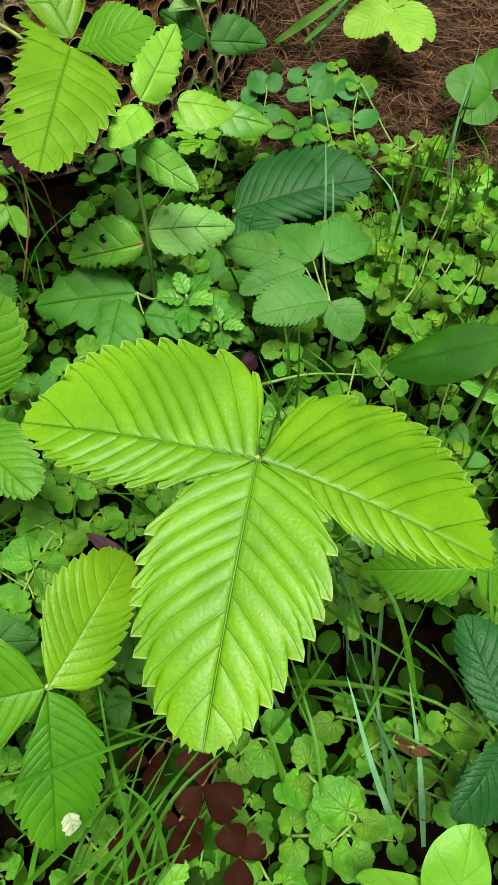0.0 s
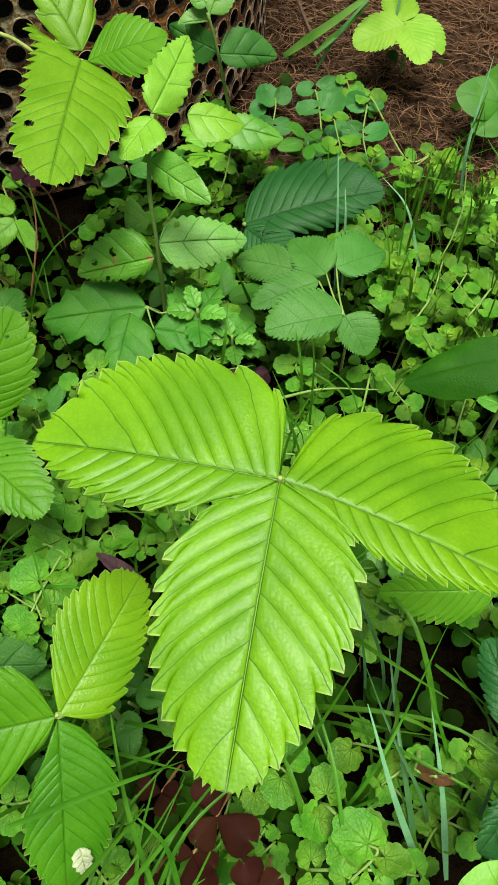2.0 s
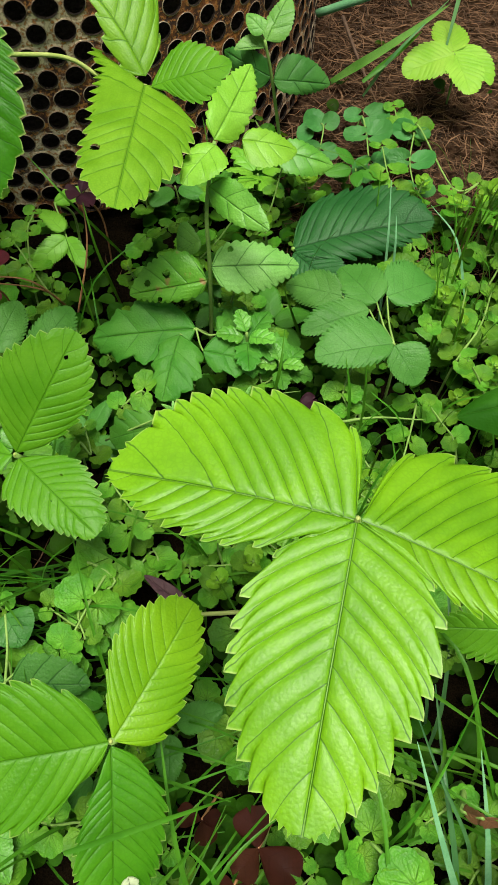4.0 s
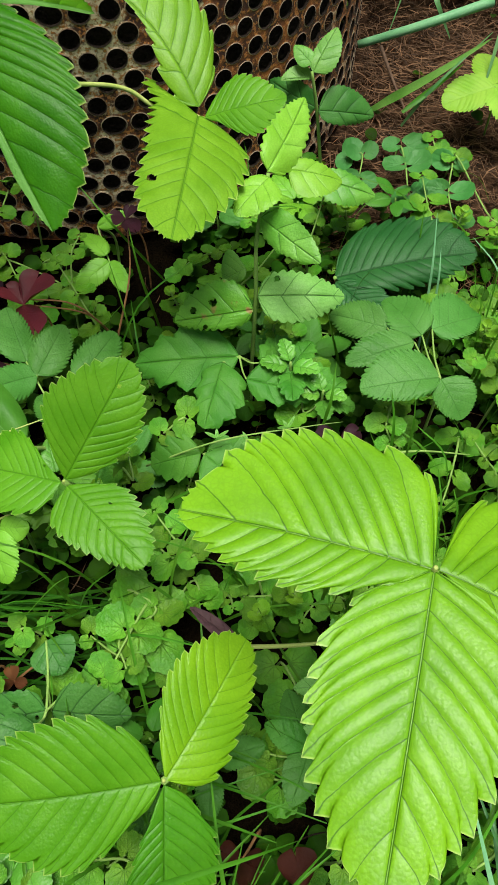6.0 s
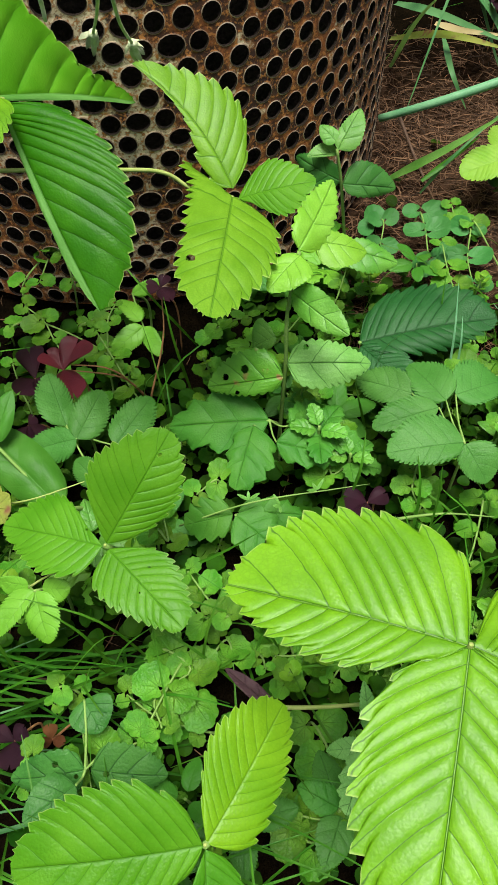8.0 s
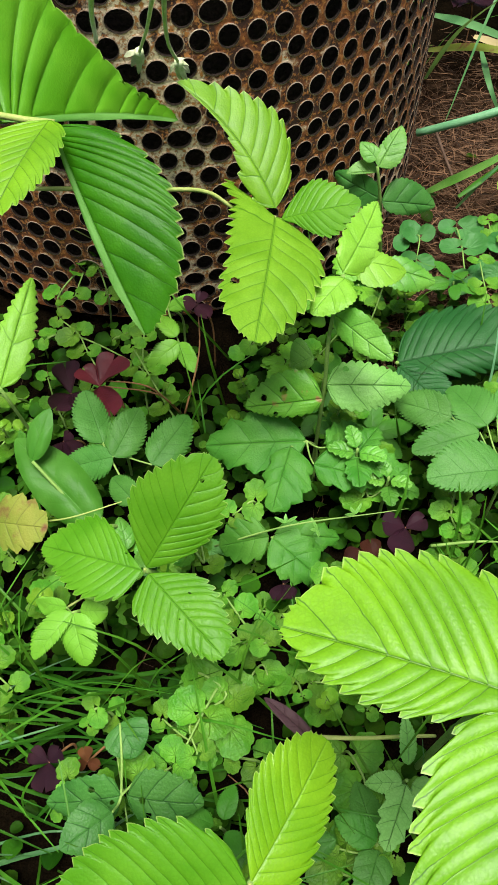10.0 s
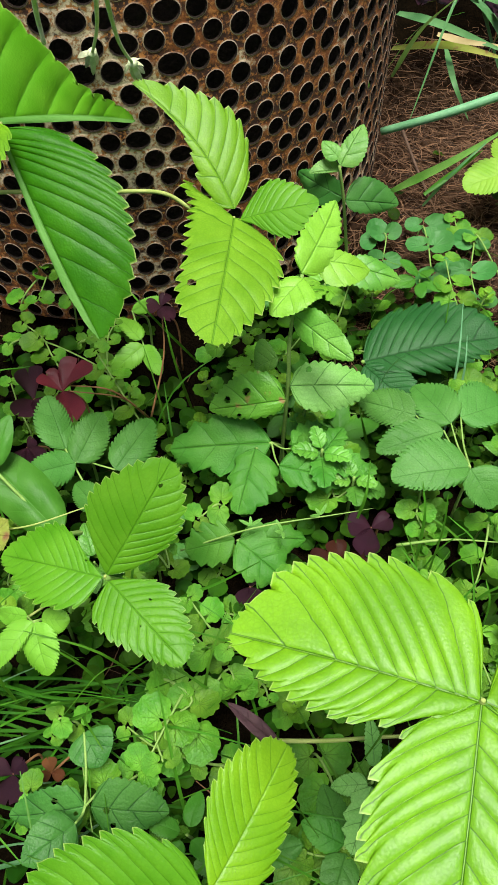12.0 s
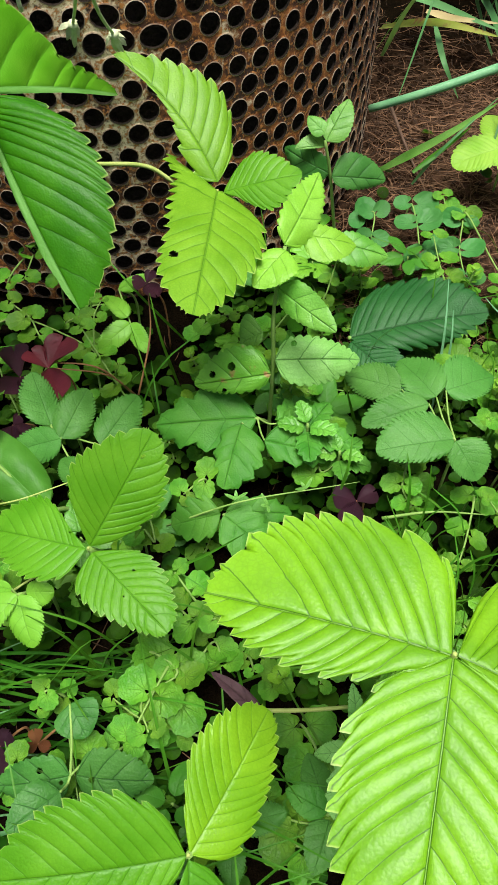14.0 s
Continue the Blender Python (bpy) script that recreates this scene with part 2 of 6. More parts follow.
def plain_material(name, base, light, scale, rough=0.6, bump=0.4, distance=0.0005, metal=0.0, isle=0.0, gloss=0.12):
    m, nt, bsdf = start_material(name)
    place = nt.nodes.new("ShaderNodeTexCoord").outputs["Object"]
    coarse, fine = noise_fac(nt, scale, 4.0, vector=place), noise_fac(nt, scale * 9, 4.0, vector=place)
    fac = math_node(nt, "ADD", math_node(nt, "MULTIPLY", coarse, 0.6), math_node(nt, "MULTIPLY", fine, 0.4))
    if isle:
        fac = math_node(nt, "ADD", math_node(nt, "MULTIPLY", fac, 1 - isle), math_node(nt, "MULTIPLY", nt.nodes.new("ShaderNodeNewGeometry").outputs["Random Per Island"], isle))
    lo, hi = (0.32, 0.68) if not isle else (0.1, 0.9)
    nt.links.new(mix_colour(nt, ramp(nt, fac, lo, hi), base, light), bsdf.inputs["Base Color"])
    bsdf.inputs["Roughness"].default_value, bsdf.inputs["Metallic"].default_value = rough, metal
    bsdf.inputs["Specular IOR Level"].default_value = gloss
    b = node(nt, "ShaderNodeBump", Strength=bump, Distance=distance)
    nt.links.new(fine, b.inputs["Height"])
    nt.links.new(b.outputs[0], bsdf.inputs["Normal"])
    return m


# near-black: the shade between the plants is put into the soil colour
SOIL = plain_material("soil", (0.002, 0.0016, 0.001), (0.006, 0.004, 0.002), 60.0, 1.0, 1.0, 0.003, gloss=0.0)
def dry_patch(m, colour, light):
    """Brown dry soil laid into the near-black that holds the plants' shade, over the open ground beside the drum."""
    nt = m.node_tree
    bsdf = nt.nodes["Principled BSDF"]
    shade_black = bsdf.inputs["Base Color"].links[0].from_socket
    place = nt.nodes.new("ShaderNodeTexCoord").outputs["Object"]
    sep = nt.nodes.new("ShaderNodeSeparateXYZ")
    nt.links.new(place, sep.inputs[0])
    edge = math_node(nt, "MULTIPLY", math_node(nt, "SUBTRACT", noise_fac(nt, 25.0, 4.0, vector=place), 0.5), 0.08)
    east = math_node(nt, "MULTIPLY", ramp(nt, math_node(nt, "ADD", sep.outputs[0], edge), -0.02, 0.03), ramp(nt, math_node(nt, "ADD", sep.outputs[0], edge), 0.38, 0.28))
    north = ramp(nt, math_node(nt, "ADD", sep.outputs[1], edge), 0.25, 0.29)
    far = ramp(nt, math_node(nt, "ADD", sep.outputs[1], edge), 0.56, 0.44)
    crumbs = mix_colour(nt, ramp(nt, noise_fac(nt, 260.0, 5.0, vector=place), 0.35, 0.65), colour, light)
    nt.links.new(mix_colour(nt, math_node(nt, "MULTIPLY", math_node(nt, "MULTIPLY", east, north), far), shade_black, crumbs), bsdf.inputs["Base Color"])


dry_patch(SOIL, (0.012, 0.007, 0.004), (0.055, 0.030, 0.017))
NEEDLE = plain_material("dry_needles", (0.012, 0.007, 0.004), (0.150, 0.082, 0.042), 40.0, 0.8, 0.3, isle=0.75)
STEM = plain_material("green_stem", (0.12, 0.22, 0.04), (0.19, 0.29, 0.07), 200.0, 0.5)
YSTEM = plain_material("yellowish_stem", (0.22, 0.29, 0.06), (0.32, 0.36, 0.11), 200.0, 0.5)
RSTEM = plain_material("reddish_stem", (0.16, 0.07, 0.03), (0.26, 0.14, 0.06), 200.0, 0.5)
ONION = plain_material("hollow_leaf_green", (0.085, 0.215, 0.095), (0.135, 0.280, 0.135), 120.0, 0.4, 0.2)
SEPAL = plain_material("sepal", (0.42, 0.48, 0.24), (0.60, 0.62, 0.40), 300.0, 0.55)
TWIG = plain_material("twig", (0.06, 0.035, 0.022), (0.12, 0.075, 0.05), 200.0, 0.85)
ROOT = plain_material("planter_soil_and_hole_shade", (0.012, 0.009, 0.007), (0.03, 0.02, 0.014), 60.0, 0.95, 1.0, 0.003)


def rust_material():
    m, nt, bsdf = start_material("rusted_sheet_steel")
    place = nt.nodes.new("ShaderNodeTexCoord").outputs["Object"]
    big, mid, fine = noise_fac(nt, 22.0, 5.0, 0.6, place), noise_fac(nt, 130.0, 5.0, 0.65, place), noise_fac(nt, 700.0, 4.0, 0.6, place)
    col = mix_colour(nt, ramp(nt, mid, 0.42, 0.64), (0.036, 0.011, 0.005), (0.25, 0.076, 0.013))
    col = mix_colour(nt, math_node(nt, "MULTIPLY", ramp(nt, fine, 0.50, 0.62), 0.8), col, (0.48, 0.19, 0.040))
    pits = ramp(nt, noise_fac(nt, 1500.0, 3.0, 0.6, place), 0.56, 0.66)
    col = mix_colour(nt, math_node(nt, "MULTIPLY", pits, 0.6), col, (0.022, 0.009, 0.004))
    bare = math_node(nt, "ADD", math_node(nt, "MULTIPLY", big, 0.62), math_node(nt, "MULTIPLY", mid, 0.38))
    # one scoured patch where the coating has worn through to pale metal, small flecks elsewhere
    away = nt.nodes.new("ShaderNodeVectorMath")
    away.operation = "DISTANCE"
    nt.links.new(place, away.inputs[0])
    away.inputs[1].default_value = (0.026, -0.138, 0.098)
    scoured = ramp(nt, math_node(nt, "ADD", away.outputs["Value"], math_node(nt, "MULTIPLY", math_node(nt, "SUBTRACT", big, 0.5), 0.08)), 0.058, 0.018)
    pale = ramp(nt, math_node(nt, "ADD", bare, math_node(nt, "MULTIPLY", scoured, 0.080)), 0.535, 0.580)
    col = mix_colour(nt, math_node(nt, "MULTIPLY", math_node(nt, "MULTIPLY", pale, ramp(nt, fine, 0.62, 0.45)), 0.85), col, (0.78, 0.64, 0.42))
    nt.links.new(col, bsdf.inputs["Base Color"])
    nt.links.new(math_node(nt, "MULTIPLY", pale, 0.2), bsdf.inputs["Metallic"])
    nt.links.new(math_node(nt, "SUBTRACT", 0.75, math_node(nt, "MULTIPLY", pale, 0.25)), bsdf.inputs["Roughness"])
    b = node(nt, "ShaderNodeBump", Strength=0.7, Distance=0.0006)
    nt.links.new(math_node(nt, "ADD", fine, mid), b.inputs["Height"])
    nt.links.new(b.outputs[0], bsdf.inputs["Normal"])
    return m


RUST = rust_material()
WORN = plain_material("worn_steel_edge", (0.15, 0.07, 0.035), (0.50, 0.40, 0.28), 90.0, 0.5, 0.3, metal=0.3)

# ---- helpers of the place ----


def mesh_object(name, verts, faces, material, parent=None, label="", uvs=None, smooth=True, rim=None):
    me = bpy.data.meshes.new(name)
    me.from_pydata(verts, [], faces)
    me.materials.append(material)
    if smooth:
        me.shade_smooth()
    if uvs is not None:
        layer = me.uv_layers.new(name="map")
        loops = np.empty(len(me.loops), dtype=np.int32)
        me.loops.foreach_get("vertex_index", loops)
        layer.data.foreach_set("uv", np.asarray(uvs, dtype=np.float32)[loops].ravel())
        if rim is not None:
            second = me.uv_layers.new(name="rim")
            second.data.foreach_set("uv", np.asarray(rim, dtype=np.float32)[loops].ravel())
    ob = new(name, me)
    if parent is not None:
        ob.parent = parent
    if label:
        tagged(ob, label)
    return ob


def thing(name, at, label, category, group=""):
    """The Empty at the foot of a thing, which its parts hang under."""
    ob = new(name)
    ob.location = at
    ob.empty_display_size = 0.005
    return tagged(ob, label, category, group)


def sheet(grid, uv):
    """Vertices, faces and map of a grid of points."""
    rows, cols = grid.shape[:2]
    i = np.arange((rows - 1) * (cols - 1))
    r, c = i // (cols - 1), i % (cols - 1)
    a = r * cols + c
    return grid.reshape(-1, 3).tolist(), np.stack([a, a + 1, a + cols + 1, a + cols], 1).tolist(), uv.reshape(-1, 2)


# Leaf forms. veins: side veins; per: teeth to a vein; depth of the teeth in leaf lengths; round: scalloped teeth;
# first: where the first tooth stands; lean: how far a vein runs forward from the midrib to its tooth, in half widths;
# wide: half widths along the leaf, one being the widest; pleat, bow, droop, wave: relief in leaf lengths
ALONG = (0.06, 0.18, 0.32, 0.46, 0.60, 0.74, 0.88, 0.96)
KINDS = {
    "berry": dict(veins=11, per=1, depth=0.080, round=False, first=0.18, lean=1.0, wide=(0.45, 0.80, 0.97, 1.00, 0.95, 0.80, 0.55, 0.32), pleat=0.0056, bow=0.03, droop=0.02, wave=0.012),
    "glossy": dict(veins=12, per=1, depth=0.045, round=False, first=0.15, lean=1.35, wide=(0.45, 0.80, 0.97, 1.00, 0.95, 0.80, 0.55, 0.32), pleat=0.0065, bow=0.03, droop=0.02, wave=0.012),
    "crisp": dict(veins=10, per=1, depth=0.060, round=False, first=0.14, lean=0.9, wide=(0.55, 0.85, 0.97, 1.00, 0.95, 0.82, 0.60, 0.38), pleat=0.0060, bow=0.03, droop=0.02, wave=0.018),
    "old": dict(veins=11, per=1, depth=0.050, round=False, first=0.14, lean=1.0, wide=(0.45, 0.80, 0.97, 1.00, 0.96, 0.84, 0.60, 0.36), pleat=0.0048, bow=0.04, droop=0.03, wave=0.030),
    "lobed": dict(veins=5, per=1, depth=0.17, round=True, first=0.22, lean=0.8, wide=(0.40, 0.80, 1.00, 1.00, 0.95, 0.84, 0.64, 0.42), pleat=0.012, bow=0.05, droop=0.05, wave=0.030),
    "mint": dict(veins=5, per=3, depth=0.036, round=True, first=0.18, lean=0.9, wide=(0.58, 0.92, 1.00, 0.97, 0.88, 0.72, 0.46, 0.26), pleat=0.011, bow=0.06, droop=0.05, wave=0.022),
    "elder": dict(veins=6, per=3, depth=0.058, round=False, first=0.16, lean=0.8, wide=(0.55, 0.88, 1.00, 1.00, 0.95, 0.82, 0.56, 0.34), pleat=0.0035, bow=0.05, droop=0.04, wave=0.028),
    "broad": dict(veins=5, per=1, depth=0.004, round=True, first=0.12, lean=1.2, wide=(0.50, 0.82, 0.98, 1.00, 0.94, 0.78, 0.50, 0.27), pleat=0.006, bow=0.06, droop=0.05, wave=0.035),
    "heart": dict(veins=4, per=1, depth=0.0, round=True, first=0.15, lean=1.0, wide=(0.12, 0.32, 0.55, 0.76, 0.92, 1.00, 0.90, 0.62), pleat=0.002, bow=0.06, droop=-0.10, wave=0.03),
}


def blade(parent, kind, base, tip, side, left, right, material, fine=False, name="leaflet", bow=None, cup=(0.10, 0.10), sweep=0.0, holes=(), crease=1.0, lobe=(0.0, 0.0), tooth=1.0, droop=None):
    """One leaf blade from base to tip, its mesh laid along its side veins; side points to its right. left and right are half widths in metres,
    or eight of them along the leaf in leaf lengths. cup lifts the two halves, lobe pulls their base back past the stalk, sweep bows the midrib sideways; holes (across, along, radius) are eaten out."""
    k = KINDS[kind]
    b, t, s = Vector(base), Vector(tip), Vector(side).normalized()
    length = (t - b).length
    d = (t - b).normalized()
    s = (s - d * s.dot(d)).normalized()
    up = s.cross(d)
    if not isinstance(left, tuple):
        left, right = max(left, 0.12 * right), max(right, 0.12 * left)
        left, right = tuple(left / length * w for w in k["wide"]), tuple(right / length * w for w in k["wide"])
    seed = random.uniform(0, 50)
    n = k["veins"]
    outer = np.r_[0.0, k["first"] + (0.955 - k["first"]) * np.linspace(0, 1, n - 1) ** 0.78, 1.0]
    shift = np.random.default_rng(int(seed * 1000))
    steps = (0, 0.05, 0.13, 0.24, 0.38, 0.52, 0.66, 0.79, 0.89, 0.96) if fine else (0, 0.13, 0.40, 0.68, 0.90)
    if kind == "lobed":
        steps = tuple(i / 15 for i in range(15))
    if k["per"] == 3:
        steps = tuple((i + f) / 3 for i in range(3) for f in ((0, 0.14, 0.34, 0.56, 0.80) if fine else (0, 0.2, 0.6)))
    q = np.r_[(np.arange(n - 1)[:, None] + np.array(steps)[None]).ravel(), np.linspace(n - 1, n, 16 if fine else 9)][:, None]
    half = np.array((0, 0.016, 0.045, 0.09, 0.17, 0.27, 0.38, 0.50, 0.62, 0.73, 0.82, 0.89, 0.945, 0.98, 1)) if fine else np.array((0, 0.04, 0.15, 0.34, 0.56, 0.76, 0.91, 1))
    if max(lobe) > 0.2:
        q = np.unique(np.r_[q[:, 0], np.linspace(0, 3, 121)])[:, None]
    if holes:
        q = np.sort(np.r_[q[:, 0], 0.5 * (q[1:, 0] + q[:-1, 0])])[:, None]
        half = np.interp(np.linspace(0, 1, 34), np.linspace(0, 1, len(half)), half)
    u = np.r_[-half[:0:-1], half][None, :]
    a = np.abs(u)
    fine_v = np.linspace(0, 1, 401)
    kernel = np.hanning(41) / np.hanning(41).sum()

    def margin(widths):
        w = np.interp(fine_v, (0.0, *ALONG, 1.0), (0.0, *widths, 0.06 * max(widths)))
        return np.convolve(np.r_[-w[40:0:-1], w, np.zeros(40)], kernel, "same")[40:-40]

    wl, wr = margin(left), margin(right)
    last = np.clip(q - (n - 1), 0, 1)
    frac = np.where(last > 0, last * 2.5, q * k["per"]) % 1.0
    if k["round"]:
        out = np.abs(np.sin(np.pi * (frac + 0.5))) ** 0.7
    else:
        out = np.where(frac < 0.14, 1 - frac / 0.14, ((np.maximum(frac, 0.14) - 0.14) / 0.86) ** 0.40)
    out = np.where(q * k["per"] < 1.0 if not k["round"] else q < 0.7, 1.0, out)
    rows = []
    for w, back in ((wl, lobe[0]), (wr, lobe[1])):
        nudge = np.r_[0, shift.normal(0, 0.012, n - 1), 0]
        v1 = np.interp(q, np.arange(n + 1), outer + nudge)
        reach = np.interp(outer, fine_v, w)
        root = outer - k["lean"] * (0.65 + 0.55 * outer) * np.minimum(reach, 0.3 + 0.4 * (reach - 0.3))
        root = np.maximum.accumulate(np.maximum(root, 0.022 * np.arange(n + 1))) * (np.arange(n + 1) > 1)
        root[-1] = 1.0
        v0 = np.interp(q, np.arange(n + 1), root)
        wide = np.interp(v1, fine_v, w)
        notch = out
        v1 = v1 - back * np.sin(np.pi * np.clip(q / 2.6, 0, 1))
        if back > 0.2:
            step = ((v1 - v1.min()) / 0.085) % 1.0
            notch = np.where((q > 0.3) & (q < 3), np.where(step < 0.14, 1 - step / 0.14, np.clip((step - 0.14) / 0.86, 0, 1) ** 0.5), out)
        cut = np.minimum(k["depth"] * tooth, (0.6 if kind == "lobed" else 0.38) * wide) * (1 - notch) * np.interp(q, np.arange(n + 1), np.r_[1, shift.uniform(0.75, 1.25, n)]) * np.where(last > 0, 0.6, 1.0)
        if kind == "lobed":
            cut = cut + 0.035 * (1 - np.abs(np.sin(3 * np.pi * (q + 0.5))) ** 0.6) * np.clip(q - 0.6, 0, 1)
        point = 0.0 if k["round"] else 0.26 * k["depth"] * tooth * np.maximum(0, 1 - frac / 0.14) * (q > 0.9 / k["per"]) * (q < n - 0.1)
        rows.append((v0 + (v1 - v0) * (0.78 * a + 0.22 * a * a) + point * a**9, a * wide - cut * a**9, wide))
    v = np.where(u < 0, rows[0][0], rows[1][0])
    x = np.where(u < 0, -rows[0][1], rows[1][1])
    wide = np.where(u < 0, rows[0][2], rows[1][2])
    if kind == "heart":
        v = v - 0.20 * np.clip(v, 0, 1) ** 5 * (1 - a) ** 1.3
    gap = np.abs((q + 0.5) % 1.0 - 0.5)
    panel = np.clip(wide / 0.16, 0, 1)
    pleat = k["pleat"] * crease
    ridge = 0.5 * (1 - np.exp(-((gap / 0.13) ** 1.4))) + 0.5 * np.sin(np.pi * gap) ** 0.8 - 0.55
    fade = np.clip(a * 8, 0, 1) * np.clip((1.03 - a) * 4, 0.3, 1) * np.clip((n - q) * 0.6, 0, 1) * np.clip(q * 2, 0, 1)
    z = pleat * panel * ridge * fade
    z = z + 0.16 * pleat * np.sin(np.pi * q) ** 2 * np.sin(30 * a + 7 * np.floor(q) + seed) * fade
    z = z - 0.9 * pleat * np.exp(-((x / 0.007) ** 2)) * np.clip((1 - v) * 6, 0, 1)
    fold = np.abs(x)
    z = z + np.where(u < 0, cup[0], cup[1]) * (np.sqrt(fold * fold + 0.0004) - 0.02)
    z = z + (k["bow"] if bow is None else bow) * 4 * v * (1 - v) - (k["droop"] if droop is None else droop) * a**2.6 * np.clip(wide / 0.2, 0, 1)
    z = z + k["wave"] * (np.sin(2.3 * u + 4 * v + seed) * a + 0.6 * np.sin(7 * v - 3 * u + 2 * seed) * a) * np.clip(wide / 0.2, 0, 1)
    flat_x = x
    x = x + sweep * 4 * v * (1 - v)
    off = b - parent.matrix_basis.translation
    grid = np.array(off)[None, None] + length * (v[..., None] * np.array(d) + x[..., None] * np.array(s) + z[..., None] * np.array(up))
    uv = np.stack(np.broadcast_arrays(0.5 + flat_x, q + 0 * u), -1)
    verts, faces, flat = sheet(grid, uv)
    rim = np.stack(np.broadcast_arrays(a + 0 * q, q / n + 0 * u), -1).reshape(-1, 2)
    if holes:
        mid = np.stack([flat_x.ravel(), v.ravel()], -1)
        span = 0.5 * (max(left) + max(right))
        faces = [f for f in faces if all((mid[f[0], 0] - hu * span) ** 2 + (mid[f[0], 1] - hv) ** 2 > r * r for hu, hv, r in holes)]
    return mesh_object(name, verts, faces, material, parent, uvs=flat, rim=rim)


def smooth_line(points, steps):
    """Points along a smooth line through the given ones."""
    p = [Vector(q) for q in points]
    p = [p[0] * 2 - p[1]] + p + [p[-1] * 2 - p[-2]]
    line = []
    for i in range(1, len(p) - 2):
        for k in range(steps):
            t = k / steps
            line.append(0.5 * ((2 * p[i]) + (p[i + 1] - p[i - 1]) * t + (2 * p[i - 1] - 5 * p[i] + 4 * p[i + 1] - p[i + 2]) * t * t + (3 * p[i] - p[i - 1] - 3 * p[i + 1] + p[i + 2]) * t**3))
    return line + [p[-2]]


def tube_data(points, r0, r1, sides=7, steps=6):
    line = smooth_line(points, steps)
    verts, faces = [], []
    for i, p in enumerate(line):
        ahead = (line[min(i + 1, len(line) - 1)] - line[max(i - 1, 0)]).normalized()
        e = ahead.cross(Vector((0.31, 0.2, 0.93)))
        e = e.normalized() if e.length > 1e-4 else Vector((1, 0, 0))
        g = ahead.cross(e)
        r = r0 + (r1 - r0) * i / (len(line) - 1)
        verts += [p + e * (r * math.cos(6.2832 * k / sides)) + g * (r * math.sin(6.2832 * k / sides)) for k in range(sides)]
    for i in range(len(line) - 1):
        faces += [(i * sides + k, i * sides + (k + 1) % sides, (i + 1) * sides + (k + 1) % sides, (i + 1) * sides + k) for k in range(sides)]
    faces += [tuple(range(sides))[::-1], tuple((len(line) - 1) * sides + k for k in range(sides))]
    return verts, faces


def stem(parent, points, r0, r1, material, name="stem", label=""):
    o = parent.matrix_basis.translation
    verts, faces = tube_data([Vector(p) - o for p in points], r0, r1)
    return mesh_object(name, verts, faces, material, parent, label)


def ribbon_data(points, width, steps=6, fold=0.35, twist=0.0, face=(0, 0, 1)):
    """A folded grass or strap blade along a line, tapering to its tip."""
    line = smooth_line(points, steps)
    n = len(line)
    verts, faces, uv = [], [], []
    for i, p in enumerate(line):
        f = i / (n - 1)
        ahead = (line[min(i + 1, n - 1)] - line[max(i - 1, 0)]).normalized()
        e = ahead.cross(Vector(face))
        e = e.normalized() if e.length > 1e-3 else Vector((1, 0, 0))
        e = Matrix.Rotation(twist * f, 3, ahead) @ e
        g = e.cross(ahead)
        h = 0.5 * width * min(1.0, 0.55 + 2 * f) * (1 - max(0.0, f - 0.25) / 0.75) ** 0.7 + 0.00012
        verts += [p - e * h + g * (fold * h), p, p + e * h + g * (fold * h)]
        uv += [(0, f), (0.5, f), (1, f)]
    for i in range(n - 1):
        a = i * 3
        faces += [(a, a + 1, a + 4, a + 3), (a + 1, a + 2, a + 5, a + 4)]
    return verts, faces, uv


def ribbon(name, points, width, material, label, category, group="", twist=0.6, fold=0.35):
    o = Vector(points[0])
    verts, faces, uv = ribbon_data([Vector(p) - o for p in points], width, 8, fold, twist, (0, -0.5, 0.86))
    ob = mesh_object(name, verts, faces, material, None, uvs=uv)
    ob.location = o
    return tagged(ob, label, category, group)


# ---- ground and drum ----


def ground_height(x, y):
    near = math.exp(-((x * x + (y - 0.25) ** 2) / 0.6))
    return near * (0.005 * (noise.noise((x * 14, y * 14, 0)) + 0.5 * noise.noise((x * 45, y * 45, 3))) + 0.0018 * noise.noise((x * 160, y * 160, 7))) - 0.002


def build_ground():
    k = np.linspace(-1, 1, 261)
    axis = 0.55 * k + 400 * np.abs(k) ** 9 * np.sign(k)
    grid = np.array([[(x, y + 0.25, ground_height(x, y + 0.25)) for x in axis] for y in axis])
    verts, faces, _ = sheet(grid, np.zeros((*grid.shape[:2], 2)))
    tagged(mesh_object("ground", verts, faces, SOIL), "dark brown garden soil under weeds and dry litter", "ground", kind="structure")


build_ground()

DRUM, RADIUS, STEP, RISE, RING, PHASE = Vector((-0.1227, 0.4098, 0)), 0.1402, 2 * math.pi / 86, 0.008493, 0.1277, 0.5279


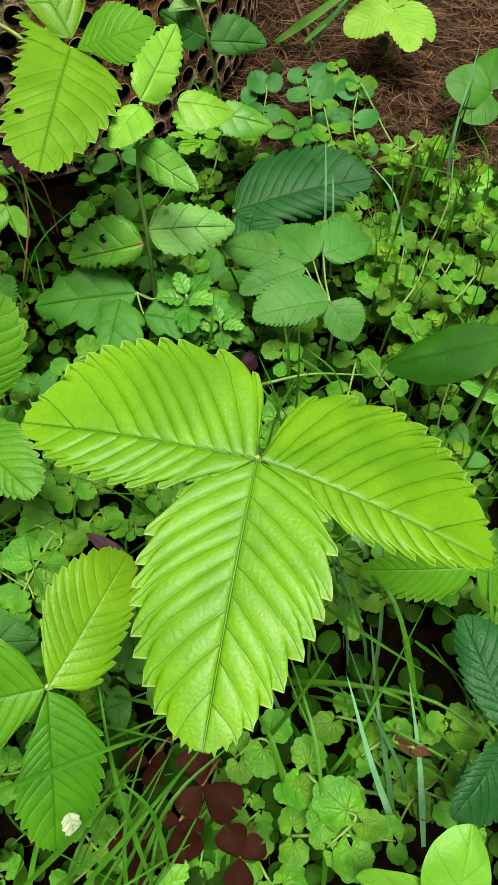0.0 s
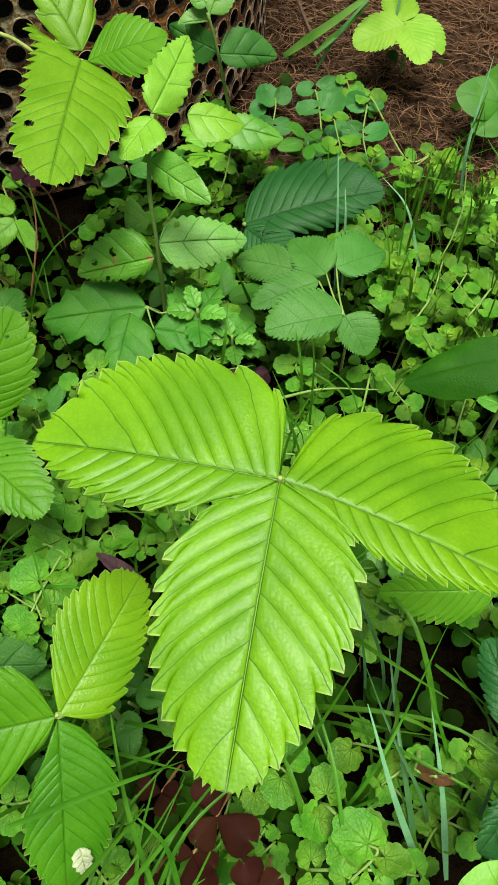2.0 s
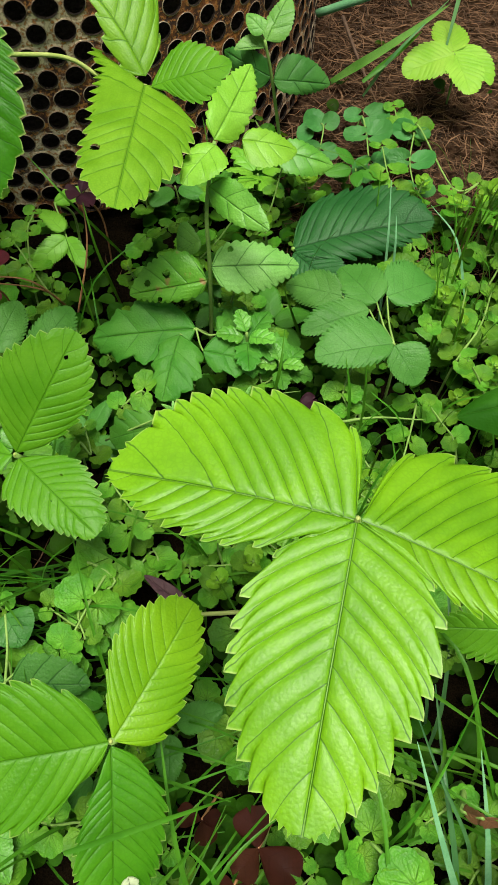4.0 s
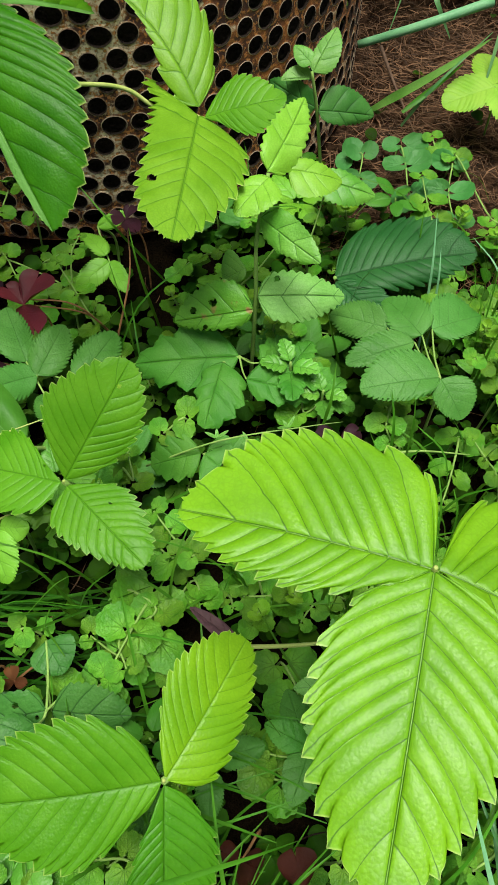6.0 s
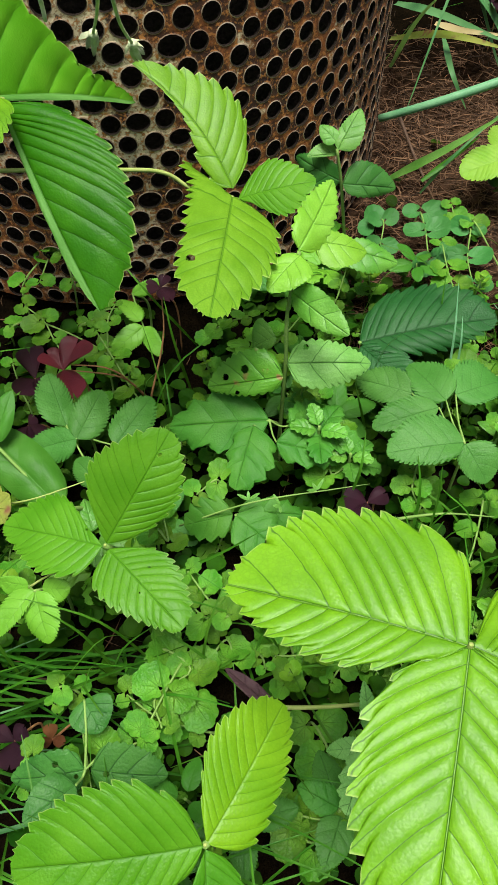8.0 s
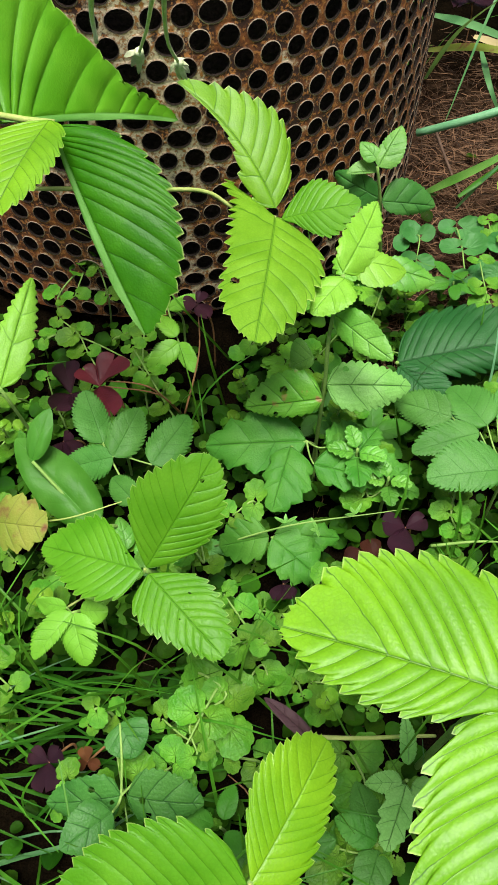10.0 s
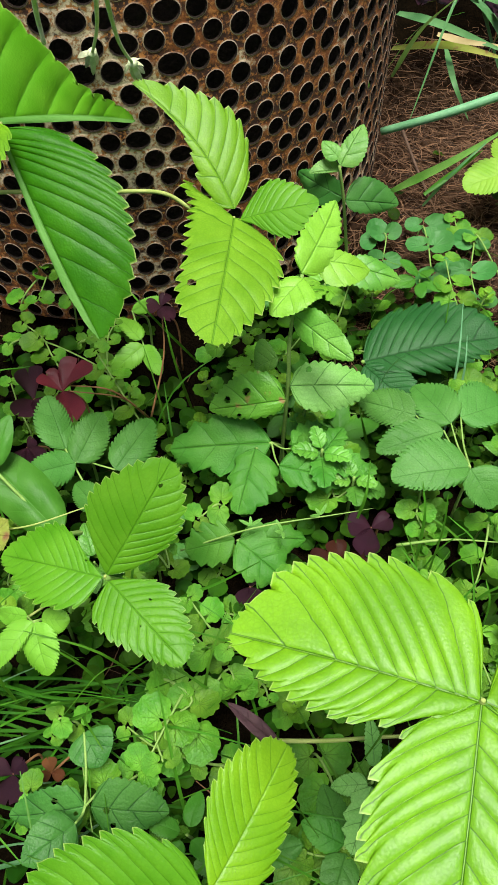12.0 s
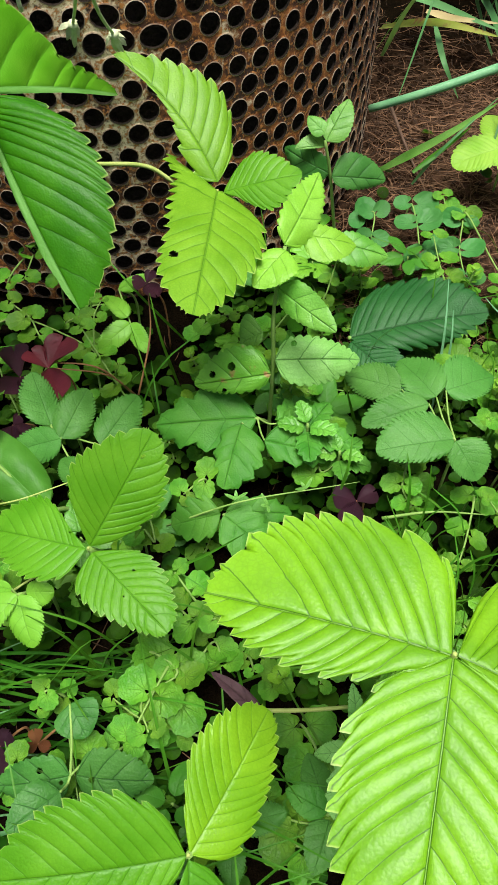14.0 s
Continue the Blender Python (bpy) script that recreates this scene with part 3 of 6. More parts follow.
def build_drum():
    drum = thing("perforated_drum", (*DRUM.xy, 0.0), "rusty perforated sheet-steel drum standing on the soil", "drum")
    verts, faces = [], []
    thick, hole, sides = 0.0007, 0.0037, 16

    known, worn, dark = {}, [], []

    def put(a, z, r):
        """The vertex at an angle, height and radius, shared between neighbours."""
        x, y = r * math.sin(a), -r * math.cos(a)
        key = (round(x, 5), round(y, 5), round(z, 5))
        if key not in known:
            known[key] = len(verts)
            verts.append((x, y, z))
        return known[key]

    for ring in range(-5, 15):
        z0 = RING - ring * RISE
        for col in range(86):
            c = col + (0.0 if ring % 2 else 0.5)
            a0 = PHASE + STEP * c
            back = math.cos(a0) < -0.25
            n = 8 if back else sides
            turn = (c + 43) % 86 - 43
            wide = 1.28 if (ring % 2 and turn in (-2, -5, -8)) or (ring % 4 == 0 and turn in (-3.5, -6.5)) else 1.0
            h = hole * (1 + 0.05 * math.sin(7.1 * ring + 3.3 * col))
            outer, lip, rim, deep = [], [], [], []
            for k in range(n):
                th = 2 * math.pi * k / n
                cx, cz = math.cos(th), math.sin(th)
                m = min(0.5 * STEP * RADIUS / max(abs(cx), 1e-6), 0.5 * RISE / max(abs(cz), 1e-6))
                outer.append(put(a0 + cx * m / RADIUS, z0 + cz * m, RADIUS))
                lip.append(put(a0 + cx * h * wide * 1.09 / RADIUS, z0 + cz * h * 1.09, RADIUS + 0.0001))
                rim.append(put(a0 + cx * h * wide / RADIUS, z0 + cz * h, RADIUS + 0.00025))
                deep.append(put(a0 + cx * h * wide * 0.95 / RADIUS, z0 + cz * h * 0.95, RADIUS - thick))
            corners = [put(a0 + sx * 0.5 * STEP, z0 + sz * 0.5 * RISE, RADIUS) for sx, sz in ((1, 1), (-1, 1), (-1, -1), (1, -1))]
            cut = math.atan2(RISE, STEP * RADIUS)
            for k in range(n):
                j = (k + 1) % n
                faces.append((outer[k], outer[j], lip[j], lip[k]))
                worn.append(len(faces))
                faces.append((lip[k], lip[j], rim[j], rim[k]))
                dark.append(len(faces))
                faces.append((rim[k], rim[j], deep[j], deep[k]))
                t0, t1 = 2 * math.pi * k / n, 2 * math.pi * (k + 1) / n
                for i, corner in enumerate((cut, math.pi - cut, math.pi + cut, 2 * math.pi - cut)):
                    if t0 < corner < t1 or t0 < corner + 2 * math.pi < t1:
                        faces.append((outer[k], corners[i], outer[j]))
    shell = mesh_object("shell", verts, faces, RUST, drum, smooth=False)
    shell.data.materials.append(WORN)
    # hole walls are steel too; this dark colour stands in for their shade
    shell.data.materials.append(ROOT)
    for i in worn:
        shell.data.polygons[i].material_index = 1
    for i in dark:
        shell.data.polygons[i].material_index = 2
    # the rolled rim, and assumed earth, unseen, set back from the sheet to block light
    for name, rr, z in (("top_rim", RADIUS, RING + 5.5 * RISE),):
        bm = bmesh.new()
        vs = []
        for i in range(96):
            a = 2 * math.pi * i / 96
            vs.append([bm.verts.new(((rr + 0.003 * math.cos(b)) * math.sin(a), -(rr + 0.003 * math.cos(b)) * math.cos(a), z + 0.003 * math.sin(b))) for b in [2 * math.pi * k / 8 for k in range(8)]])
        for i in range(96):
            for k in range(8):
                bm.faces.new((vs[i][k], vs[(i + 1) % 96][k], vs[(i + 1) % 96][(k + 1) % 8], vs[i][(k + 1) % 8]))
        me = bpy.data.meshes.new(name)
        bm.to_mesh(me)
        bm.free()
        me.materials.append(RUST)
        me.shade_smooth()
        new(name, me).parent = drum
    bm = bmesh.new()
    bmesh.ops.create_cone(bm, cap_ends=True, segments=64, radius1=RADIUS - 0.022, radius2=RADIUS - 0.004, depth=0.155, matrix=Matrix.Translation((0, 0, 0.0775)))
    me = bpy.data.meshes.new("unseen_soil_fill")
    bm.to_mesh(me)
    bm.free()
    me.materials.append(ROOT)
    new("unseen_soil_fill", me).parent = drum


build_drum()


def strap(parent, points, width, material):
    """One long strap leaf of a plant."""
    o = parent.matrix_basis.translation
    verts, faces, uv = ribbon_data([Vector(q) - o for q in points], width, 8, 0.3, 0.3, (0, -0.5, 0.86))
    return mesh_object("strap_leaf", verts, faces, material, parent, uvs=uv)


def flower(points):
    """A nodding stalk that ends in a calyx of pointed sepals."""
    end, before = Vector(points[-1]), Vector(points[-2])
    p = thing("flower_stalk", (end.x, end.y, 0), "nodding pale flower stalk with a spent green-white calyx", "flower", "flower stalks")
    stem(p, points, 0.0007, 0.0005, SEPAL)
    down = (end - before).normalized()
    e = down.cross(Vector((0.2, 1, 0.1))).normalized()
    g = down.cross(e)
    bm = bmesh.new()
    bmesh.ops.create_uvsphere(bm, u_segments=14, v_segments=9, radius=0.0016, matrix=Matrix.Translation(end + down * 0.0012 - p.location))
    for v in bm.verts:
        v.co += Vector((noise.noise(v.co * 1500), noise.noise(v.co * 1500 + Vector((5, 0, 0))), 0)) * 0.0003
    me = bpy.data.meshes.new("berry_head")
    bm.to_mesh(me)
    bm.free()
    me.materials.append(SEPAL)
    me.shade_smooth()
    head = new("berry_head", me)
    head.parent = p
    for k in range(7):
        a = 6.2832 * k / 7
        out = e * math.cos(a) + g * math.sin(a)
        tip = end + down * (0.0095 + 0.0015 * (k % 3)) + out * (0.0026 + 0.0018 * (k % 2))
        blade(p, "broad", end, tip, down.cross(out), 0.0010, 0.0010, SEPAL, name="sepal").parent = head


# ---- leaves and plants ----

p = thing("strawberry_leaf", (0.0085, 0.0820, 0), "bright lime-green three-part strawberry leaf with toothed edges", "leaf", "strawberry leaves")
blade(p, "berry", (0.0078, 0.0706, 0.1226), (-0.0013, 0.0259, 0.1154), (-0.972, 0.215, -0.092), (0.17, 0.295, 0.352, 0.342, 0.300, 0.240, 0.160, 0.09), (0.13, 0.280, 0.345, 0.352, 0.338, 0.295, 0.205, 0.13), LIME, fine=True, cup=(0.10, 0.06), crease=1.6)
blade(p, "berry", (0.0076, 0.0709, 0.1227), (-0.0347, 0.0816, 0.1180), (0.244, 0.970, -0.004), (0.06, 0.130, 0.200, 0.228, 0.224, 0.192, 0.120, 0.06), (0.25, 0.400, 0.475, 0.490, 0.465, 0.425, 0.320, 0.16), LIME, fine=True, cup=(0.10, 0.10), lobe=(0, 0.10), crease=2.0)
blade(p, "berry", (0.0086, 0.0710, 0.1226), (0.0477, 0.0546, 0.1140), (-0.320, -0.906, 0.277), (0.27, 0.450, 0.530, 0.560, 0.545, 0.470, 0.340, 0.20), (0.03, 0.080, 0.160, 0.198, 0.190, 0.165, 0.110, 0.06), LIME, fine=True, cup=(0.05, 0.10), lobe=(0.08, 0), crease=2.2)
q = stem(p, [(0.0085, 0.082, 0), (0.0085, 0.080, 0.07), (0.0080, 0.0745, 0.112), (0.0079, 0.0709, 0.1221)], 0.0010, 0.0008, STEM, "petiole")
stem(p, [(0.0079, 0.0709, 0.1217), (0.0079, 0.0709, 0.1234)], 0.0006, 0.0004, YSTEM, "leaf_node", "tan node where the leaflets meet").parent = q

p = thing("strawberry_leaf", (-0.0341, 0.0496, 0), "green three-part strawberry leaf low above purple sorrel", "leaf", "strawberry leaves")
blade(p, "berry", (-0.0376, 0.0438, 0.0688), (-0.0225, 0.0740, 0.0680), (0.771, -0.393, -0.501), (0.07, 0.180, 0.290, 0.365, 0.372, 0.328, 0.245, 0.17), (0.20, 0.300, 0.310, 0.285, 0.265, 0.238, 0.170, 0.11), YOUNG, fine=True, crease=0.9, tooth=0.75)
blade(p, "berry", (-0.0383, 0.0434, 0.0693), (-0.0778, 0.0365, 0.0700), (-0.132, 0.796, 0.590), (0.12, 0.190, 0.320, 0.368, 0.340, 0.270, 0.180, 0.10), (0.18, 0.320, 0.405, 0.415, 0.390, 0.340, 0.230, 0.13), BERRY, fine=True, crease=1.2, cup=(0.28, 0.02), tooth=0.85)
blade(p, "berry", (-0.0378, 0.0428, 0.0689), (-0.0362, 0.0126, 0.0536), (-0.924, -0.209, 0.322), (0.13, 0.230, 0.335, 0.345, 0.320, 0.290, 0.235, 0.17), (0.03, 0.080, 0.160, 0.215, 0.250, 0.240, 0.170, 0.11), DARK, fine=True, crease=1.0, tooth=0.75)
blade(p, "lobed", (-0.0334, 0.0195, 0.0572), (-0.0322, 0.0148, 0.0542), (-0.924, -0.209, 0.322), 0.0022, 0.0024, WHITE, fine=True, name="bleached_tip", crease=2.0)
q = stem(p, [(-0.0341, 0.0496, 0), (-0.0341, 0.0506, 0.0414), (-0.0379, 0.0436, 0.0690)], 0.0009, 0.0008, STEM, "petiole")
stem(p, [(-0.0379, 0.0436, 0.0680), (-0.0379, 0.0436, 0.0697)], 0.0006, 0.0004, YSTEM, "leaf_node", "tan node where the leaflets meet").parent = q

p = thing("strawberry_leaf", (-0.0703, 0.1222, 0), "fresh green three-part strawberry leaf above creeping weeds", "leaf", "strawberry leaves")
blade(p, "berry", (-0.0740, 0.1167, 0.0611), (-0.0566, 0.1409, 0.0833), (0.876, -0.243, -0.417), (0.06, 0.200, 0.340, 0.415, 0.405, 0.325, 0.225, 0.15), (0.08, 0.200, 0.275, 0.310, 0.318, 0.275, 0.185, 0.11), BERRY, fine=True, crease=1.05, tooth=0.8, holes=((0.05, 0.80, 0.016), ), cup=(0.14, 0.05))
blade(p, "berry", (-0.0752, 0.1162, 0.0605), (-0.1079, 0.1244, 0.0539), (0.210, 0.960, 0.187), (0.17, 0.310, 0.345, 0.352, 0.300, 0.225, 0.140, 0.08), (0.04, 0.120, 0.255, 0.350, 0.378, 0.310, 0.210, 0.12), BERRY, fine=True, crease=1.05, tooth=0.8, cup=(0.10, 0.10), lobe=(0.05, 0))
blade(p, "berry", (-0.0732, 0.1152, 0.0606), (-0.0499, 0.0946, 0.0571), (-0.671, -0.715, -0.195), (0.08, 0.200, 0.330, 0.360, 0.338, 0.285, 0.220, 0.14), (0.23, 0.330, 0.345, 0.320, 0.270, 0.210, 0.140, 0.09), BERRY, fine=True, crease=1.05, tooth=0.8, holes=((-0.45, 0.40, 0.013), (0.15, 0.50, 0.010)), cup=(0.02, 0.14))
q = stem(p, [(-0.0703, 0.1222, 0), (-0.0703, 0.1232, 0.0364), (-0.0743, 0.1162, 0.0607)], 0.0009, 0.0008, STEM, "petiole")
stem(p, [(-0.0743, 0.1162, 0.0597), (-0.0743, 0.1162, 0.0614)], 0.0006, 0.0004, YSTEM, "leaf_node", "tan node where the leaflets meet").parent = q

p = thing("strawberry_leaf", (-0.1880, 0.2400, 0), "pale green strawberry leaf with a folded leaflet beside the drum", "leaf", "strawberry leaves")
blade(p, "crisp", (-0.0460, 0.2310, 0.0942), (-0.0474, 0.1695, 0.0990), (-0.969, 0.040, 0.243), (0.14, 0.240, 0.290, 0.292, 0.260, 0.205, 0.130, 0.08), (0.34, 0.315, 0.255, 0.215, 0.225, 0.215, 0.165, 0.09), SUNNY, cup=(0.02, 0.02), fine=True, lobe=(0.03, 0.50), holes=((0.44, 0.62, 0.024), ))
blade(p, "crisp", (-0.0462, 0.2358, 0.0940), (-0.0809, 0.2621, 0.1220), (0.6678, 0.7307, 0.1418), (0.09, 0.130, 0.120, 0.060, 0.030, 0.020, 0.015, 0.01), (0.16, 0.260, 0.330, 0.350, 0.310, 0.240, 0.160, 0.09), SUNNY, sweep=0.07, fine=True, cup=(-0.2, 0.15))
blade(p, "crisp", (-0.0440, 0.2303, 0.0940), (-0.0186, 0.2300, 0.1016), (0.049, -0.958, -0.282), (0.12, 0.290, 0.400, 0.455, 0.400, 0.320, 0.180, 0.10), (0.05, 0.120, 0.240, 0.340, 0.400, 0.360, 0.220, 0.12), BERRY, fine=True, cup=(0.1, -0.1))
stem(p, [(-0.188, 0.240, 0), (-0.180, 0.236, 0.07)] + [(-0.1350, 0.2300, 0.1000), (-0.1209, 0.2260, 0.1050), (-0.0844, 0.2281, 0.1050), (-0.0694, 0.2345, 0.1002), (-0.0597, 0.2357, 0.0930), (-0.0460, 0.2330, 0.0922)], 0.0007, 0.0007, YSTEM, "petiole")

p = thing("strawberry_leaf", (-0.1880, 0.2150, 0), "glossy deep green strawberry leaf hanging before the rusty drum", "leaf", "strawberry leaves")
blade(p, "glossy", (-0.1040, 0.2053, 0.1392), (-0.0766, 0.1644, 0.1048), (-0.850, -0.155, -0.505), (0.16, 0.275, 0.345, 0.380, 0.370, 0.320, 0.215, 0.10), (0.004, 0.005, 0.006, 0.006, 0.006, 0.006, 0.005, 0.004), HANG, fine=True, cup=(-0.10, 0.9), droop=0.06)
blade(p, "broad", (-0.1040, 0.2053, 0.1392), (-0.0766, 0.1644, 0.1048), (-0.850, -0.155, -0.505), (0.004, 0.005, 0.006, 0.006, 0.006, 0.006, 0.005, 0.004), (0.010, 0.018, 0.024, 0.030, 0.034, 0.034, 0.028, 0.015), UNDER, fine=True, cup=(0, 0.9), name="folded_edge", bow=0.034)
blade(p, "broad", (-0.1193, 0.2058, 0.1400), (-0.0835, 0.2687, 0.1050), (0.6987, -0.6081, -0.3769), (0.004, 0.005, 0.006, 0.006, 0.006, 0.005, 0.005, 0.004), (0.02, 0.036, 0.044, 0.046, 0.044, 0.040, 0.032, 0.02), UNDER, fine=True, cup=(0, 0.8), name="folded_edge", bow=0.034)
blade(p, "glossy", (-0.1193, 0.2058, 0.1400), (-0.0835, 0.2687, 0.1050), (0.6987, -0.6081, -0.3769), (0.42, 0.500, 0.505, 0.430, 0.260, 0.120, 0.080, 0.05), (0.004, 0.005, 0.006, 0.006, 0.006, 0.005, 0.005, 0.004), BERRY, fine=True, crease=2.2, lobe=(0.15, 0), cup=(0.35, 0.8), droop=-0.02)
blade(p, "berry", (-0.1039, 0.2041, 0.1420), (-0.1098, 0.1681, 0.1380), (-0.9730, 0.1768, -0.1485), 0.0101, 0.0154, LIME, fine=True)
stem(p, [(-0.188, 0.215, 0), (-0.180, 0.212, 0.09), (-0.150, 0.208, 0.139), (-0.1035, 0.2059, 0.1400)], 0.0011, 0.0009, YSTEM, "petiole")

p = thing("mint_plant", (-0.0275, 0.1932, 0), "upright mint-like weed with pale upper and darker lower leaves", "weed")
blade(p, "mint", (-0.0232, 0.2064, 0.0930), (-0.0128, 0.2360, 0.0980), (0.8062, -0.1879, -0.5610), 0.0067, 0.0072, PALE, fine=True, name="leaf")
blade(p, "mint", (-0.0226, 0.2039, 0.0930), (-0.0322, 0.1921, 0.0885), (-0.75, 0.60, 0.10), 0.0082, 0.0053, PALE, fine=True, name="leaf")
blade(p, "mint", (-0.0248, 0.1981, 0.0830), (-0.0065, 0.1827, 0.0800), (-0.5074, -0.4587, -0.7295), 0.0064, 0.0050, MINT, fine=True, name="leaf", tooth=0.5)
blade(p, "mint", (-0.0252, 0.1933, 0.0540), (0.0041, 0.1965, 0.0520), (0.0535, -0.8422, -0.5364), 0.0089, 0.0095, SILVER, fine=True, holes=((-0.62,  0.22,  0.035), ), name="leaf")
blade(p, "mint", (-0.0263, 0.1872, 0.0540), (-0.0531, 0.1877, 0.0460), (-0.1911, 0.7071, 0.6808), 0.0054, 0.0115, BITTEN, fine=True, holes=((0.5,  0.45,  0.05),  (0.3,  0.72,  0.04),  (-0.4,  0.6,  0.03)), name="leaf")
blade(p, "mint", (-0.0166, 0.2514, 0.0600), (0.0042, 0.2537, 0.0540), (-0.0002, -0.9332, -0.3592), 0.0059, 0.0105, PALE, fine=True, name="leaf")
blade(p, "mint", (-0.0035, 0.2719, 0.0400), (0.0203, 0.2709, 0.0340), (-0.1535, -0.8755, -0.4581), 0.0070, 0.0088, MINT, fine=True, name="leaf")
blade(p, "mint", (-0.0301, 0.2099, 0.0500), (-0.0383, 0.2084, 0.0450), (-0.3942, 0.8264, 0.4021), 0.0034, 0.0089, MINT, fine=True, name="leaf")
stem(p, [(-0.0275, 0.1932, 0.0000), (-0.0259, 0.1941, 0.0500), (-0.0259, 0.1974, 0.0750), (-0.0230, 0.2057, 0.0930)], 0.0008, 0.0006, STEM)

p = thing("mint_plant", (-0.0007, 0.3000, 0), "small green mint-like weed at the foot of the drum", "weed")
blade(p, "mint", (-0.0083, 0.2978, 0.0700), (0.0003, 0.3119, 0.0800), (0.8916, -0.4159, -0.1794), 0.0039, 0.0073, SAGE, fine=True, name="leaf")
blade(p, "mint", (-0.0089, 0.2999, 0.0720), (-0.0161, 0.3055, 0.0760), (0.6846, 0.5750, 0.4481), 0.0041, 0.0036, SAGE, fine=True, name="leaf")
blade(p, "mint", (-0.0079, 0.3011, 0.0660), (-0.0209, 0.2982, 0.0660), (-0.1739, 0.7778, 0.6039), 0.0011, 0.0055, SAGE, fine=True, name="leaf")
blade(p, "mint", (-0.0061, 0.2965, 0.0560), (-0.0254, 0.3081, 0.0600), (0.3634, 0.3009, 0.8817), 0.0078, 0.0062, NETTLE, fine=True, name="leaf")
blade(p, "mint", (-0.0051, 0.2946, 0.0560), (0.0182, 0.2983, 0.0520), (-0.0260, -0.6521, -0.7577), 0.0103, 0.0052, NETTLE, fine=True, name="leaf")
stem(p, [(-0.0007, 0.2992, 0.0200), (-0.0054, 0.2954, 0.0540), (-0.0089, 0.2948, 0.0720)], 0.0008, 0.0006, STEM)

p = thing("strawberry_leaf", (0.0075, 0.2332, 0), "old blue-green strawberry leaf lying low on the weeds", "leaf", "strawberry leaves")
blade(p, "old", (0.0035, 0.2272, 0.0300), (0.0578, 0.2377, 0.0360), (0.2061, -0.9627, -0.1753), 0.0224, 0.0114, DEEP, fine=True)
blade(p, "old", (0.0039, 0.2251, 0.0300), (0.0265, 0.2053, 0.0240), (-0.6638, -0.6370, -0.3920), 0.0094, 0.0102, DEEP, fine=True)
stem(p, [(0.0075, 0.2332, 0), (0.0075, 0.2342, 0.0180), (0.0035, 0.2272, 0.0300)], 0.0009, 0.0008, STEM, "petiole")

p = thing("weed_plant", (0.0388, 0.1737, 0), "low weed with several oval dull green leaflets among grass", "weed", "low weeds")
blade(p, "elder", (0.0348, 0.1677, 0.0470), (0.0094, 0.1639, 0.0440), (-0.1739, 0.9554, 0.2386), 0.0067, 0.0119, ELDER, fine=True)
blade(p, "elder", (0.0279, 0.1829, 0.0460), (0.0053, 0.1755, 0.0420), (-0.3465, 0.8782, 0.3296), 0.0041, 0.0074, ELDER, fine=True)
blade(p, "elder", (0.0307, 0.1860, 0.0460), (0.0193, 0.2039, 0.0440), (0.8151, 0.5427, 0.2029), 0.0068, 0.0097, ELDER, fine=True)
blade(p, "elder", (0.0195, 0.1904, 0.0440), (0.0003, 0.1993, 0.0400), (0.2915, 0.8378, 0.4616), 0.0065, 0.0075, ELDER, fine=True)
blade(p, "elder", (0.0351, 0.1671, 0.0470), (0.0425, 0.1565, 0.0400), (-0.8636, -0.4386, -0.2485), 0.0085, 0.0055, ELDER, fine=True)
blade(p, "elder", (0.0343, 0.1889, 0.0460), (0.0523, 0.1977, 0.0440), (0.4011, -0.8775, -0.2628), 0.0113, 0.0065, ELDER, fine=True)
stem(p, [(0.0388, 0.1737, 0), (0.0388, 0.1747, 0.0282), (0.0348, 0.1677, 0.0470)], 0.0006, 0.0005, STEM, "petiole")
stem(p, [(0.0348, 0.1677, 0.0470), (0.0313, 0.1753, 0.0445), (0.0279, 0.1829, 0.0460)], 0.0004, 0.0003, STEM, "stalk")
stem(p, [(0.0348, 0.1677, 0.0470), (0.0327, 0.1769, 0.0445), (0.0307, 0.1860, 0.0460)], 0.0004, 0.0003, STEM, "stalk")
stem(p, [(0.0348, 0.1677, 0.0470), (0.0272, 0.1791, 0.0435), (0.0195, 0.1904, 0.0440)], 0.0004, 0.0003, STEM, "stalk")
stem(p, [(0.0348, 0.1677, 0.0470), (0.0345, 0.1783, 0.0445), (0.0343, 0.1889, 0.0460)], 0.0004, 0.0003, STEM, "stalk")

p = thing("weed_plant", (-0.0984, 0.1782, 0), "low weed with dark green toothed oval leaflets beside red sorrel", "weed", "low weeds")
blade(p, "elder", (-0.1024, 0.1722, 0.0400), (-0.1121, 0.1909, 0.0460), (0.8605, 0.4906, -0.1369), 0.0078, 0.0054, ELDER, fine=True)
blade(p, "elder", (-0.0976, 0.1668, 0.0400), (-0.0912, 0.1858, 0.0440), (0.9165, -0.2381, -0.3215), 0.0065, 0.0072, ELDER, fine=True)
blade(p, "elder", (-0.0836, 0.1647, 0.0400), (-0.0735, 0.1852, 0.0420), (0.8609, -0.3916, -0.3248), 0.0069, 0.0074, ELDER, fine=True)
blade(p, "elder", (-0.0976, 0.1668, 0.0400), (-0.1169, 0.1640, 0.0340), (-0.2680, 0.8373, 0.4765), 0.0067, 0.0063, ELDER, fine=True)
blade(p, "elder", (-0.0878, 0.1518, 0.0360), (-0.0975, 0.1609, 0.0360), (0.6306, 0.6644, 0.4011), 0.0050, 0.0050, ELDER, fine=True)
stem(p, [(-0.0984, 0.1782, 0), (-0.0984, 0.1792, 0.0240), (-0.1024, 0.1722, 0.0400)], 0.0006, 0.0005, STEM, "petiole")
stem(p, [(-0.1024, 0.1722, 0.0400), (-0.1000, 0.1695, 0.0380), (-0.0976, 0.1668, 0.0400)], 0.0004, 0.0003, STEM, "stalk")
